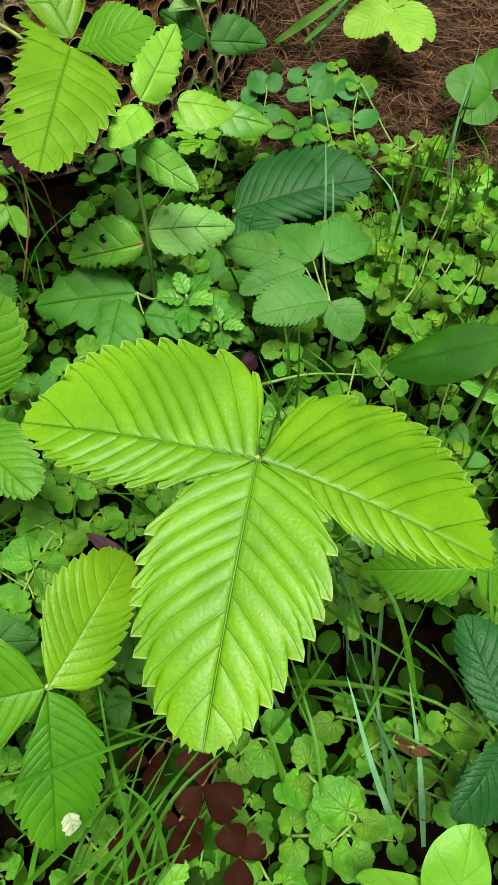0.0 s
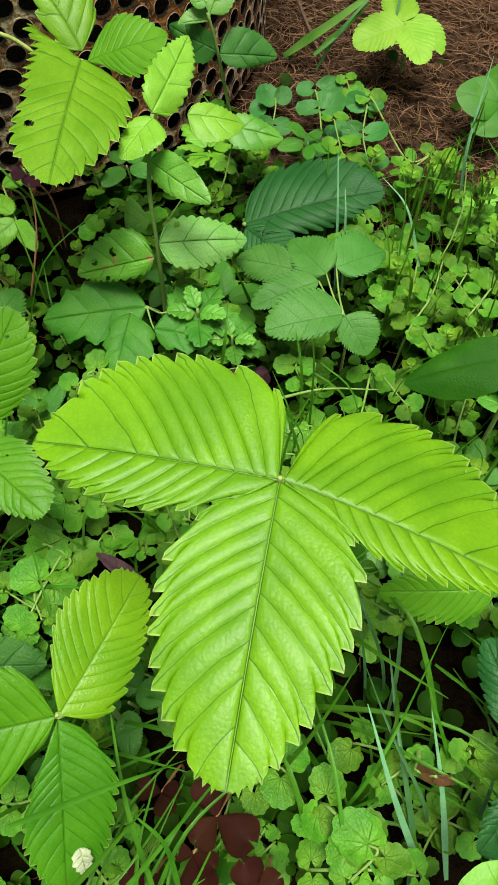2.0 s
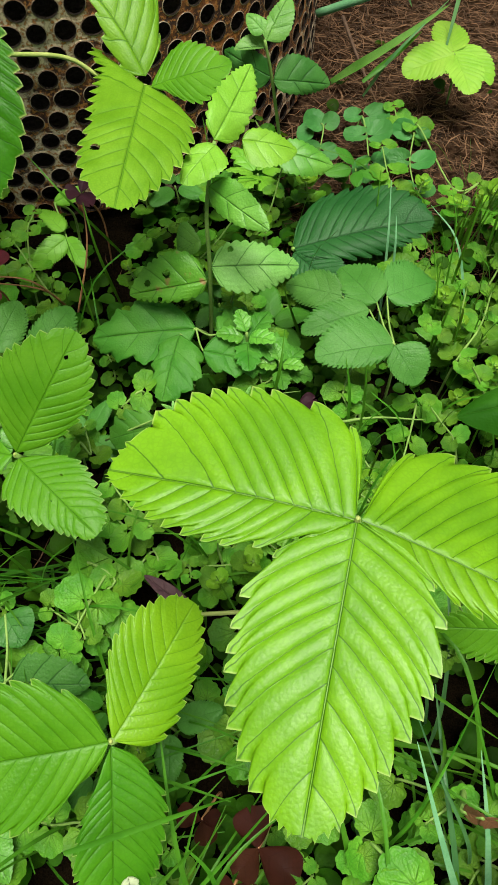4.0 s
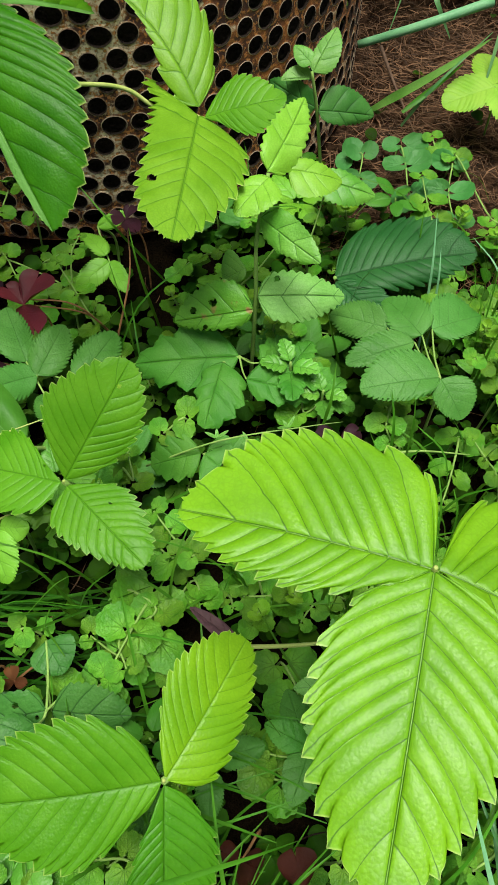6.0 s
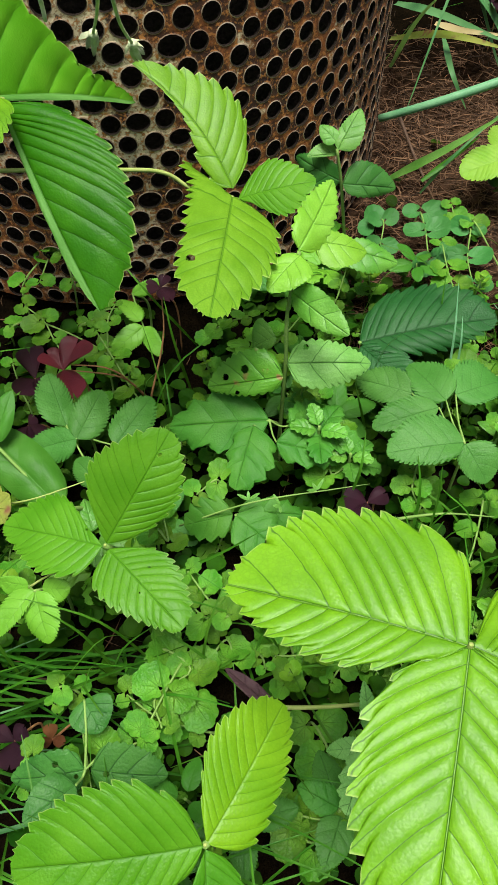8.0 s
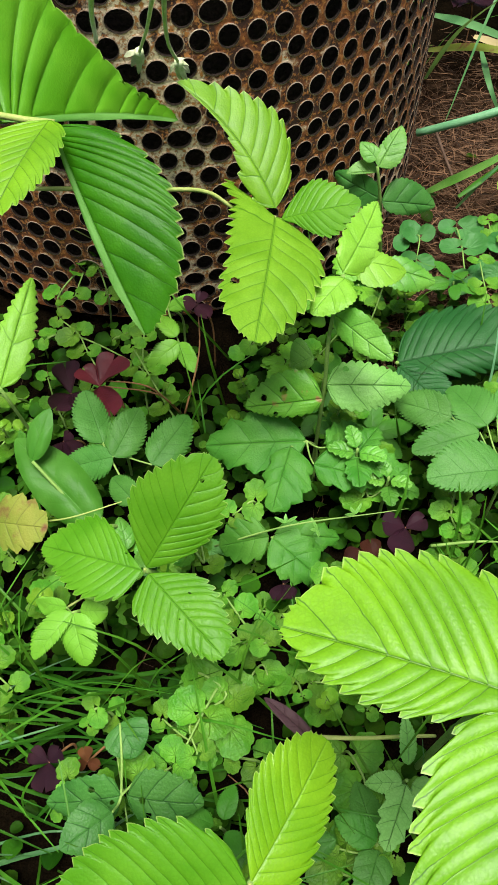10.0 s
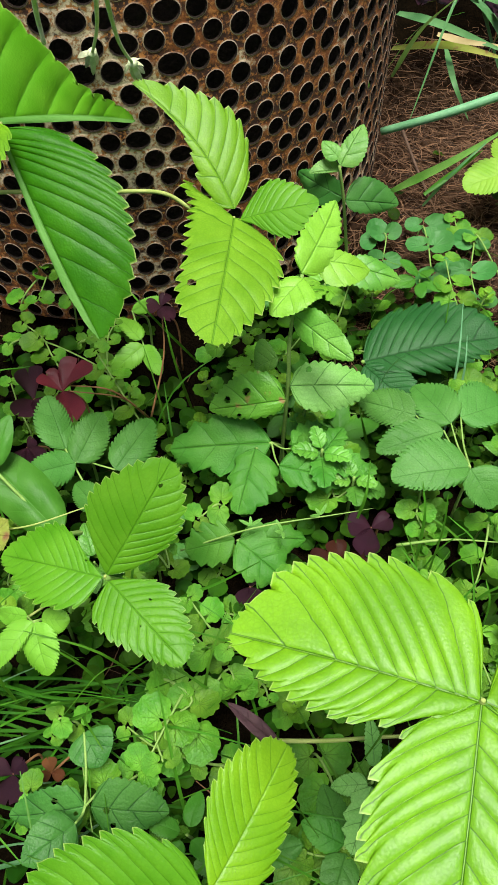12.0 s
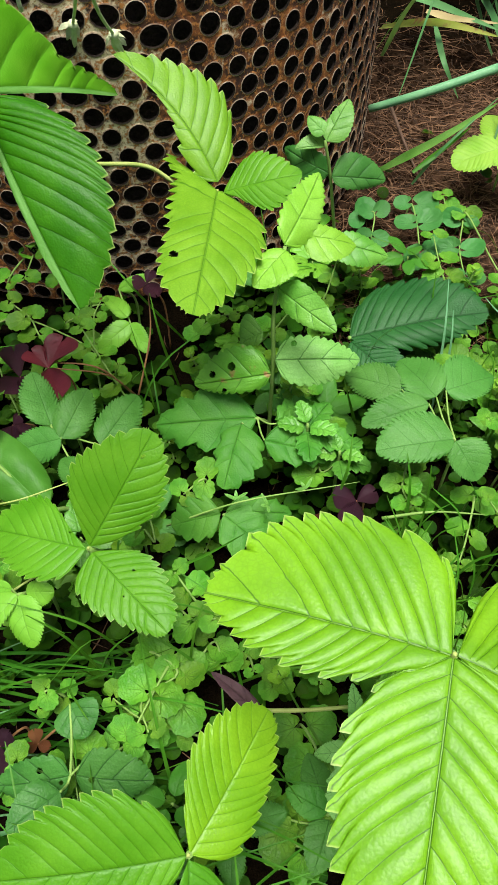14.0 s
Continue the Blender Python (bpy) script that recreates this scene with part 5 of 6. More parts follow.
p = thing("weed_plant", (0.0010, 0.0740, 0), "pale grey-green weed with crinkled toothed leaves under strawberry leaves", "weed", "low weeds")
blade(p, "mint", (0.0020, 0.0770, 0.0340), (0.0002, 0.0890, 0.0400), (0.95, 0.15, -0.25), 0.0026, 0.0028, SILVER, fine=True, name="leaf")
blade(p, "lobed", (0.0010, 0.0720, 0.0350), (-0.0045, 0.0560, 0.0330), (-0.94, 0.33, 0.05), 0.0046, 0.0052, SILVER, fine=True, name="leaf", crease=1.5)
blade(p, "mint", (0.0000, 0.0725, 0.0350), (-0.0098, 0.0715, 0.0330), (0.08, 0.95, 0.25), 0.0030, 0.0032, SILVER, fine=True, name="leaf")
blade(p, "mint", (0.0024, 0.0720, 0.0350), (0.0120, 0.0690, 0.0330), (-0.25, -0.93, -0.2), 0.0036, 0.0036, SAGE, fine=True, name="leaf")
stem(p, [(0.0010, 0.0740, 0), (0.0012, 0.0740, 0.0200), (0.0012, 0.0730, 0.0350)], 0.0006, 0.0005, STEM, "petiole")

p = thing("weed_plant", (-0.0060, 0.0580, 0), "low weed with dark green oval toothed leaves under strawberry leaves", "weed", "low weeds")
blade(p, "mint", (-0.0050, 0.0570, 0.0230), (-0.0095, 0.0440, 0.0230), (-0.94, 0.30, 0.10), 0.0052, 0.0054, ELDER, fine=True, name="leaf")
blade(p, "mint", (-0.0055, 0.0590, 0.0230), (-0.0170, 0.0640, 0.0230), (0.35, 0.90, 0.15), 0.0044, 0.0046, LOBE, fine=True, name="leaf")
blade(p, "mint", (-0.0060, 0.0600, 0.0230), (-0.0110, 0.0740, 0.0210), (0.95, 0.30, -0.10), 0.0050, 0.0050, ELDER, fine=True, name="leaf")
stem(p, [(-0.0060, 0.0580, 0), (-0.0056, 0.0582, 0.0120), (-0.0053, 0.0585, 0.0230)], 0.0006, 0.0005, STEM, "petiole")

p = thing("withered_leaf", (-0.0300, 0.0840, 0), "curled plum-brown withered leaf caught between the weeds", "leaf")
blade(p, "broad", (-0.0240, 0.0785, 0.0430), (-0.0385, 0.0885, 0.0450), (0.56, 0.82, 0.1), 0.0020, 0.0024, PLUM, fine=True, name="leaf", cup=(0.5, 0.5), bow=0.08)
stem(p, [(-0.0300, 0.0840, 0), (-0.0270, 0.0800, 0.0250), (-0.0240, 0.0785, 0.0430)], 0.0006, 0.0005, RSTEM, "petiole")

p = thing("sorrel", (0.0603, 0.5351, 0), "dark purple wood sorrel with three heart-shaped leaflets", "sorrel", "wood sorrels")
blade(p, "heart", (0.0563, 0.5291, 0.0400), (0.0434, 0.5033, 0.0430), (-0.8827, 0.4567, 0.1104), 0.0088, 0.0064, PURPLE)
blade(p, "heart", (0.0563, 0.5291, 0.0400), (0.0635, 0.5025, 0.0430), (-0.9544, -0.2720, -0.1230), 0.0062, 0.0097, PURPLE)
blade(p, "heart", (0.0563, 0.5291, 0.0400), (0.0574, 0.5482, 0.0430), (0.9985, -0.0529, -0.0125), 0.0062, 0.0050, PURPLE)
stem(p, [(0.0603, 0.5351, 0), (0.0603, 0.5361, 0.0240), (0.0563, 0.5291, 0.0400)], 0.0004, 0.0004, RSTEM, "petiole")

p = thing("sorrel", (0.0986, 0.5238, 0), "dark purple wood sorrel with three heart-shaped leaflets", "sorrel", "wood sorrels")
blade(p, "heart", (0.0946, 0.5178, 0.0400), (0.0822, 0.4915, 0.0430), (-0.8969, 0.4310, 0.0994), 0.0070, 0.0055, PURPLE)
blade(p, "heart", (0.0946, 0.5178, 0.0400), (0.0910, 0.4833, 0.0430), (-0.9941, 0.1001, -0.0408), 0.0054, 0.0067, PURPLE)
blade(p, "heart", (0.0946, 0.5178, 0.0400), (0.1042, 0.5333, 0.0430), (0.8322, -0.5420, 0.1172), 0.0059, 0.0095, PURPLE)
stem(p, [(0.0986, 0.5238, 0), (0.0986, 0.5248, 0.0240), (0.0946, 0.5178, 0.0400)], 0.0004, 0.0004, RSTEM, "petiole")

p = thing("sorrel", (-0.0025, 0.0315, 0), "brown-purple wood sorrel with heart-shaped leaflets under the leaves", "sorrel", "wood sorrels")
blade(p, "heart", (-0.0065, 0.0255, 0.0280), (-0.0122, 0.0194, 0.0310), (-0.7316, 0.6812, -0.0262), 0.0044, 0.0040, BROWN)
blade(p, "heart", (-0.0065, 0.0255, 0.0280), (-0.0090, 0.0346, 0.0310), (0.9640, 0.2653, 0.0174), 0.0048, 0.0051, BROWN)
blade(p, "heart", (-0.0065, 0.0255, 0.0280), (0.0032, 0.0191, 0.0310), (-0.5569, -0.8302, 0.0251), 0.0051, 0.0051, BROWN)
stem(p, [(-0.0025, 0.0315, 0), (-0.0025, 0.0325, 0.0168), (-0.0065, 0.0255, 0.0280)], 0.0004, 0.0004, RSTEM, "petiole")

p = thing("sorrel", (-0.0082, 0.0236, 0), "brown-purple wood sorrel with heart-shaped leaflets under the leaves", "sorrel", "wood sorrels")
blade(p, "heart", (-0.0122, 0.0176, 0.0260), (-0.0100, 0.0084, 0.0290), (-0.9750, -0.2198, 0.0328), 0.0051, 0.0048, BROWN)
blade(p, "heart", (-0.0122, 0.0176, 0.0260), (-0.0166, 0.0183, 0.0290), (0.1486, 0.9889, -0.0093), 0.0020, 0.0020, BROWN)
blade(p, "heart", (-0.0122, 0.0176, 0.0260), (-0.0060, 0.0144, 0.0290), (-0.4745, -0.8793, 0.0411), 0.0029, 0.0029, BROWN)
stem(p, [(-0.0082, 0.0236, 0), (-0.0082, 0.0246, 0.0156), (-0.0122, 0.0176, 0.0260)], 0.0004, 0.0004, RSTEM, "petiole")

p = thing("sorrel", (0.0070, 0.0153, 0), "brown-purple wood sorrel with heart-shaped leaflets under the leaves", "sorrel", "wood sorrels")
blade(p, "heart", (0.0030, 0.0093, 0.0260), (-0.0004, 0.0167, 0.0290), (0.9146, 0.4031, 0.0308), 0.0041, 0.0044, BROWN)
blade(p, "heart", (0.0030, 0.0093, 0.0260), (0.0093, 0.0129, 0.0290), (0.5061, -0.8614, -0.0419), 0.0034, 0.0031, BROWN)
blade(p, "heart", (0.0030, 0.0093, 0.0260), (0.0023, 0.0024, 0.0290), (-0.9947, 0.1030, -0.0057), 0.0039, 0.0039, BROWN)
stem(p, [(0.0070, 0.0153, 0), (0.0070, 0.0163, 0.0156), (0.0030, 0.0093, 0.0260)], 0.0004, 0.0004, RSTEM, "petiole")

p = thing("sorrel", (-0.0205, 0.0156, 0), "brown-purple wood sorrel with heart-shaped leaflets under the leaves", "sorrel", "wood sorrels")
blade(p, "heart", (-0.0245, 0.0096, 0.0200), (-0.0294, 0.0147, 0.0230), (0.7346, 0.6777, 0.0339), 0.0029, 0.0036, BROWN)
blade(p, "heart", (-0.0245, 0.0096, 0.0200), (-0.0185, 0.0120, 0.0230), (0.4049, -0.9121, -0.0637), 0.0029, 0.0027, BROWN)
blade(p, "heart", (-0.0245, 0.0096, 0.0200), (-0.0222, 0.0024, 0.0230), (-0.9592, -0.2754, 0.0632), 0.0041, 0.0038, BROWN)
stem(p, [(-0.0205, 0.0156, 0), (-0.0205, 0.0166, 0.0120), (-0.0245, 0.0096, 0.0200)], 0.0004, 0.0004, RSTEM, "petiole")

p = thing("sorrel", (-0.0172, 0.0376, 0), "brown-purple wood sorrel with heart-shaped leaflets under the leaves", "sorrel", "wood sorrels")
blade(p, "heart", (-0.0212, 0.0316, 0.0200), (-0.0277, 0.0332, 0.0230), (0.2332, 0.9724, -0.0028), 0.0031, 0.0030, BROWN)
blade(p, "heart", (-0.0212, 0.0316, 0.0200), (-0.0156, 0.0323, 0.0230), (0.1435, -0.9880, -0.0572), 0.0023, 0.0024, BROWN)
blade(p, "heart", (-0.0212, 0.0316, 0.0200), (-0.0191, 0.0256, 0.0230), (-0.9500, -0.3071, 0.0571), 0.0031, 0.0030, BROWN)
stem(p, [(-0.0172, 0.0376, 0), (-0.0172, 0.0386, 0.0120), (-0.0212, 0.0316, 0.0200)], 0.0004, 0.0004, RSTEM, "petiole")

# long blades of grass and straps
ribbon("grass_blade", [(0.0400, 0.2130, 0.0000), (0.0378, 0.2200, 0.0400), (0.0372, 0.2330, 0.0580)], 0.0010, ONION, "long thin pale blue-green grass blade rising between the weeds", "grass", "grass blades")
ribbon("grass_blade", [(0.0430, 0.2140, 0.0000), (0.0410, 0.2190, 0.0360), (0.0402, 0.2260, 0.0480)], 0.0010, ONION, "long thin pale blue-green grass blade rising between the weeds", "grass", "grass blades")
ribbon("grass_blade", [(0.0072, 0.1993, 0.0100), (0.0026, 0.1955, 0.0300), (-0.0014, 0.1902, 0.0500)], 0.0010, GRASS, "long thin green grass blade rising between the weeds", "grass", "grass blades")
ribbon("grass_blade", [(-0.0586, 0.1283, 0.0200), (-0.0445, 0.1279, 0.0350), (-0.0320, 0.1310, 0.0450)], 0.0008, GRASS, "long thin green grass blade rising between the weeds", "grass", "grass blades")
ribbon("grass_blade", [(-0.0433, 0.0233, 0.0750), (-0.0230, 0.0296, 0.0800), (-0.0105, 0.0340, 0.0750)], 0.0012, GRASS, "long thin green grass blade rising between the weeds", "grass", "grass blades")
ribbon("grass_blade", [(-0.0403, 0.0065, 0.0600), (-0.0272, 0.0171, 0.0700), (-0.0180, 0.0258, 0.0750)], 0.0012, GRASS, "long thin green grass blade rising between the weeds", "grass", "grass blades")
ribbon("grass_blade", [(-0.0180, 0.0042, 0.0300), (-0.0250, 0.0263, 0.0500), (-0.0291, 0.0470, 0.0600)], 0.0010, GRASS, "long thin green grass blade rising between the weeds", "grass", "grass blades")
ribbon("grass_blade", [(-0.0322, 0.0051, 0.0400), (-0.0187, 0.0181, 0.0500), (0.0019, 0.0390, 0.0600)], 0.0012, GRASS, "long thin green grass blade rising between the weeds", "grass", "grass blades")
ribbon("grass_blade", [(-0.0140, 0.0074, 0.0300), (-0.0163, 0.0192, 0.0500), (-0.0220, 0.0251, 0.0600)], 0.0010, GRASS, "long thin green grass blade rising between the weeds", "grass", "grass blades")
ribbon("grass_blade", [(0.0257, 0.0652, 0.0500), (0.0341, 0.0555, 0.0600), (0.0479, 0.0477, 0.0550)], 0.0010, GRASS, "long thin green grass blade rising between the weeds", "grass", "grass blades")
ribbon("grass_blade", [(0.0234, 0.0242, 0.0200), (0.0338, 0.0371, 0.0400), (0.0554, 0.0697, 0.0400)], 0.0010, GRASS, "long thin green grass blade rising between the weeds", "grass", "grass blades")
ribbon("grass_blade", [(0.0473, 0.0079, 0.0100), (0.0357, 0.0281, 0.0400), (0.0300, 0.0477, 0.0500)], 0.0016, ONION, "long thin pale blue-green grass blade rising between the weeds", "grass", "grass blades")
ribbon("grass_blade", [(0.0522, 0.0104, 0.0100), (0.0494, 0.0298, 0.0300), (0.0461, 0.0469, 0.0450)], 0.0016, ONION, "long thin pale blue-green grass blade rising between the weeds", "grass", "grass blades")
ribbon("grass_blade", [(0.0561, 0.0318, 0.0200), (0.0488, 0.0435, 0.0400), (0.0446, 0.0542, 0.0500)], 0.0010, GRASS, "long thin green grass blade rising between the weeds", "grass", "grass blades")
ribbon("grass_blade", [(0.0524, 0.0606, 0.0300), (0.0574, 0.0542, 0.0350), (0.0680, 0.0461, 0.0300)], 0.0008, GRASS, "long thin green grass blade rising between the weeds", "grass", "grass blades")
ribbon("grass_blade", [(0.0975, 0.2515, 0.0000), (0.0875, 0.2438, 0.0450), (0.0926, 0.2598, 0.0750)], 0.0017, ONION, "long thin pale blue-green grass blade rising between the weeds", "grass", "grass blades")
ribbon("grass_blade", [(0.0895, 0.2482, 0.0000), (0.0870, 0.2467, 0.0400), (0.0899, 0.2481, 0.0700)], 0.0010, GRASS, "long thin green grass blade rising between the weeds", "grass", "grass blades")
ribbon("grass_blade", [(0.0372, 0.2391, 0.0000), (0.0360, 0.2402, 0.0300), (0.0358, 0.2480, 0.0500)], 0.0010, GRASS, "long thin green grass blade rising between the weeds", "grass", "grass blades")
ribbon("grass_blade", [(-0.0040, 0.1391, 0.0600), (-0.0026, 0.1416, 0.0700), (-0.0017, 0.1496, 0.0750)], 0.0008, GRASS, "long thin green grass blade rising between the weeds", "grass", "grass blades")
ribbon("grass_blade", [(0.0743, 0.2224, 0.0100), (0.0673, 0.2333, 0.0300), (0.0579, 0.2469, 0.0350)], 0.0010, ONION, "long thin pale blue-green grass blade rising between the weeds", "grass", "grass blades")
ribbon("grass_blade", [(0.0698, 0.0741, 0.0500), (0.0700, 0.0635, 0.0450), (0.0712, 0.0515, 0.0400)], 0.0010, GRASS, "long thin green grass blade rising between the weeds", "grass", "grass blades")
ribbon("grass_blade", [(0.0063, 0.0328, 0.0200), (0.0166, 0.0414, 0.0500), (0.0274, 0.0550, 0.0600)], 0.0012, GRASS, "long thin green grass blade rising between the weeds", "grass", "grass blades")
ribbon("grass_blade", [(-0.0652, 0.2189, 0.0000), (-0.0702, 0.2185, 0.0350), (-0.0742, 0.2281, 0.0500)], 0.0010, GRASS, "long thin green grass blade rising between the weeds", "grass", "grass blades")
ribbon("grass_blade", [(-0.0672, 0.2499, 0.0000), (-0.0813, 0.2379, 0.0400), (-0.0965, 0.2471, 0.0550)], 0.0010, GRASS, "long thin green grass blade rising between the weeds", "grass", "grass blades")
ribbon("grass_blade", [(0.0390, 0.3507, 0.0200), (0.0550, 0.3588, 0.0300), (0.0645, 0.3593, 0.0400)], 0.0026, GRASS, "long thin green grass blade rising between the weeds", "grass", "grass blades")
# three blades in the hollow, their dark green standing in for shade
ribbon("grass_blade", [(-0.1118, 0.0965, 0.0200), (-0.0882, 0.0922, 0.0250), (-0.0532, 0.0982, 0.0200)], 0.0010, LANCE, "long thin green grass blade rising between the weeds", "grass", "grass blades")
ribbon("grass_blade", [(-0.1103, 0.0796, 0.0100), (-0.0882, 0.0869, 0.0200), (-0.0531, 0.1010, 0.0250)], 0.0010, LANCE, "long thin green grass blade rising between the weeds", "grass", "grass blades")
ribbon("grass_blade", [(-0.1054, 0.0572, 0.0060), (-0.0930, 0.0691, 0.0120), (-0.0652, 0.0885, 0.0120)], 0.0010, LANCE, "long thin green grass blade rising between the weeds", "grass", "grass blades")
p = thing("strap_leaf_plant", (0.12, 0.43, 0), "bluish green strap-leaved plant leaning over bare soil", "plant")
strap(p, [(0.0257, 0.3724, 0.0060), (0.0503, 0.3630, 0.0300), (0.0760, 0.3638, 0.0500)], 0.0046, SAGE)
strap(p, [(0.0416, 0.3607, 0.0060), (0.0524, 0.3558, 0.0300), (0.0767, 0.3688, 0.0500)], 0.0016, STRAP)
strap(p, [(0.0334, 0.5030, 0.0000), (0.0361, 0.4347, 0.0600), (0.0381, 0.3411, 0.1200)], 0.0035, STRAP)
strap(p, [(0.0309, 0.5009, 0.0400), (0.0528, 0.4636, 0.0500), (0.0861, 0.4325, 0.0500)], 0.0060, STRAP)
strap(p, [(0.0600, 0.4793, 0.0300), (0.0610, 0.4402, 0.0300), (0.0732, 0.4369, 0.0100)], 0.0036, STRAP)
strap(p, [(0.0303, 0.4991, 0.0200), (0.0579, 0.4618, 0.0400), (0.0910, 0.4467, 0.0400)], 0.0060, DRY)
strap(p, [(0.0487, 0.4535, 0.0500), (0.0634, 0.4456, 0.0500), (0.0873, 0.4406, 0.0500)], 0.0040, TAN)
stem(p, [(0.0157, 0.3733, 0.0400), (0.0436, 0.3692, 0.0520), (0.0751, 0.3763, 0.0600)], 0.0019, 0.0022, ONION, "hollow_leaf", "blue-green hollow onion-like leaf")

# runners, twig and flower stalks
p = thing("runner", (-0.0606, 0.1454, 0), "pale green strawberry runner lying over the weeds", "runner")
stem(p, [(-0.0606, 0.1454, 0.0200), (-0.0349, 0.1476, 0.0350), (-0.0067, 0.1545, 0.0350), (0.0055, 0.1603, 0.0300)], 0.0004, 0.0001, STEM)
for spot, lean in (((-0.0361, 0.1485, 0.0350), 0.4), ((-0.0255, 0.1470, 0.0345), 2.2), ((-0.0133, 0.1535, 0.0352), 1.0)):
    for k in range(3):
        a = lean + 1.3 * k
        d = Vector((math.cos(a), math.sin(a), 0.6)) * (0.0026 if k % 2 else 0.0040)
        b = Vector(spot)
        blade(p, "broad", b, b + d, d.cross(Vector((0.1, -0.5, 0.9))), 0.0006, 0.0006, SAGE, name="bract")
p = thing("runner", (0.0124, 0.1465, 0), "pale green runner over the weeds", "runner")
stem(p, [(0.0124, 0.1465, 0.0300), (0.0282, 0.1469, 0.0350), (0.0467, 0.1495, 0.0300)], 0.0006, 0.0002, STEM)
p = thing("runner", (-0.1218, 0.1445, 0), "pale runner between strawberry leaves", "runner")
stem(p, [(-0.1218, 0.1445, 0.0300), (-0.1067, 0.1420, 0.0400), (-0.0897, 0.1465, 0.0450)], 0.0004, 0.0002, YSTEM)
p = thing("runner", (-0.1117, 0.1074, 0), "pale runner under a strawberry leaf", "runner")
stem(p, [(-0.1117, 0.1074, 0.0300), (-0.0980, 0.1134, 0.0400), (-0.0935, 0.1225, 0.0300)], 0.0005, 0.0002, YSTEM)
p = thing("runner", (-0.0227, 0.0864, 0), "yellow-brown hairy runner among the weeds", "runner")
stem(p, [(-0.0250, 0.0835, 0.0270), (-0.0110, 0.0835, 0.0310), (0.0010, 0.0848, 0.0320), (0.0110, 0.0870, 0.0270)], 0.0007, 0.0005, YSTEM)
p = thing("runner", (-0.0826, 0.2089, 0), "thin red stalk of the wine-red sorrel", "stalk")
stem(p, [(-0.0826, 0.2089, 0.0120), (-0.0899, 0.2039, 0.0300), (-0.1083, 0.1998, 0.0380)], 0.0005, 0.0002, RSTEM)
p = thing("runner", (-0.0823, 0.2095, 0), "thin red stalk of the wine-red sorrel", "stalk")
stem(p, [(-0.0823, 0.2095, 0.0100), (-0.0919, 0.2023, 0.0360), (-0.1100, 0.2025, 0.0380)], 0.0005, 0.0002, RSTEM)
p = thing("runner", (-0.0816, 0.2096, 0), "thin red-brown stalk of a purple sorrel", "stalk")
stem(p, [(-0.0816, 0.2096, 0.0100), (-0.0762, 0.2257, 0.0300), (-0.0770, 0.2377, 0.0450)], 0.0005, 0.0002, RSTEM)
p = thing("twig", (0.0339, 0.4265, 0), "thin brown twig on bare soil", "twig")
stem(p, [(0.0339, 0.4265, 0.0100), (0.0410, 0.3938, 0.0060), (0.0488, 0.3588, 0.0040)], 0.0011, 0.0004, TWIG)
p = thing("runner", (-0.1523, 0.2791, 0), "thin pale stalk in front of the drum", "runner")
stem(p, [(-0.1523, 0.2791, 0.0500), (-0.1423, 0.2787, 0.0500), (-0.1305, 0.2812, 0.0400)], 0.0005, 0.0002, YSTEM)
p = thing("runner", (-0.0882, 0.0916, 0), "light green stem of a low weed", "runner")
stem(p, [(-0.0882, 0.0916, 0.0080), (-0.0816, 0.0741, 0.0140), (-0.0748, 0.0581, 0.0200)], 0.0006, 0.0002, STEM)
flower([(-0.0634, 0.1724, 0.1900), (-0.0761, 0.2183, 0.1650), (-0.0854, 0.2476, 0.1450), (-0.0930, 0.2651, 0.1300)])
flower([(-0.0617, 0.1725, 0.1900), (-0.0726, 0.2155, 0.1650), (-0.0800, 0.2501, 0.1400), (-0.0803, 0.2632, 0.1280)])
p = thing("runner", (-0.0833, 0.1979, 0), "thin green flower stalk above the hanging leaf", "runner")
stem(p, [(-0.0833, 0.1979, 0.1800), (-0.0933, 0.2235, 0.1600), (-0.0951, 0.2287, 0.1500)], 0.0008, 0.0006, SEPAL)

# ---- creeping plants ----


def round_leaf_mesh(name, material, lobes, notch, seed, scallop=0.12):
    """A round, scalloped, slightly cupped leaf of radius one, its stalk at the notch."""
    rng = random.Random(seed)
    n, rings = 43, (0.18, 0.36, 0.54, 0.70, 0.84, 0.94, 1.0)
    verts, uv, faces = [(0, -0.45, -0.12)], [(0.5, 0)], []
    for r in rings:
        for k in range(n):
            f = k / (n - 1)
            a = -math.pi / 2 + notch + f * (2 * math.pi - 2 * notch)
            rr = r * (1 + scallop * (abs(math.sin(a * lobes * 1.0)) - 0.6) * r**3) * (1 + 0.06 * math.sin(2 * a + seed))
            z = 0.22 * r * r + 0.05 * math.sin(a * 3 + seed) * r * r + 0.035 * r * (1.15 - r) * (abs(math.sin(3.5 * (a + math.pi / 2))) - 0.5) * 2 - 0.1
            cx, cy = rr * math.cos(a), rr * math.sin(a)
            g = (1 - r) * 0.45
            verts.append((cx, cy - g, z + rng.uniform(-0.015, 0.015) + 0.06 * r * noise.noise((3.2 * cx, 3.2 * cy, seed))))
            uv.append((f, r))
    for k in range(n - 1):
        faces.append((0, 1 + k, 2 + k))
        for i in range(len(rings) - 1):
            a = 1 + i * n + k
            faces.append((a, a + n, a + n + 1, a + 1))
    me = bpy.data.meshes.new(name)
    me.from_pydata(verts, [], faces)
    me.materials.append(material)
    me.shade_smooth()
    layer = me.uv_layers.new(name="map")
    for loop in me.loops:
        layer.data[loop.index].uv = uv[loop.vertex_index]
    return me


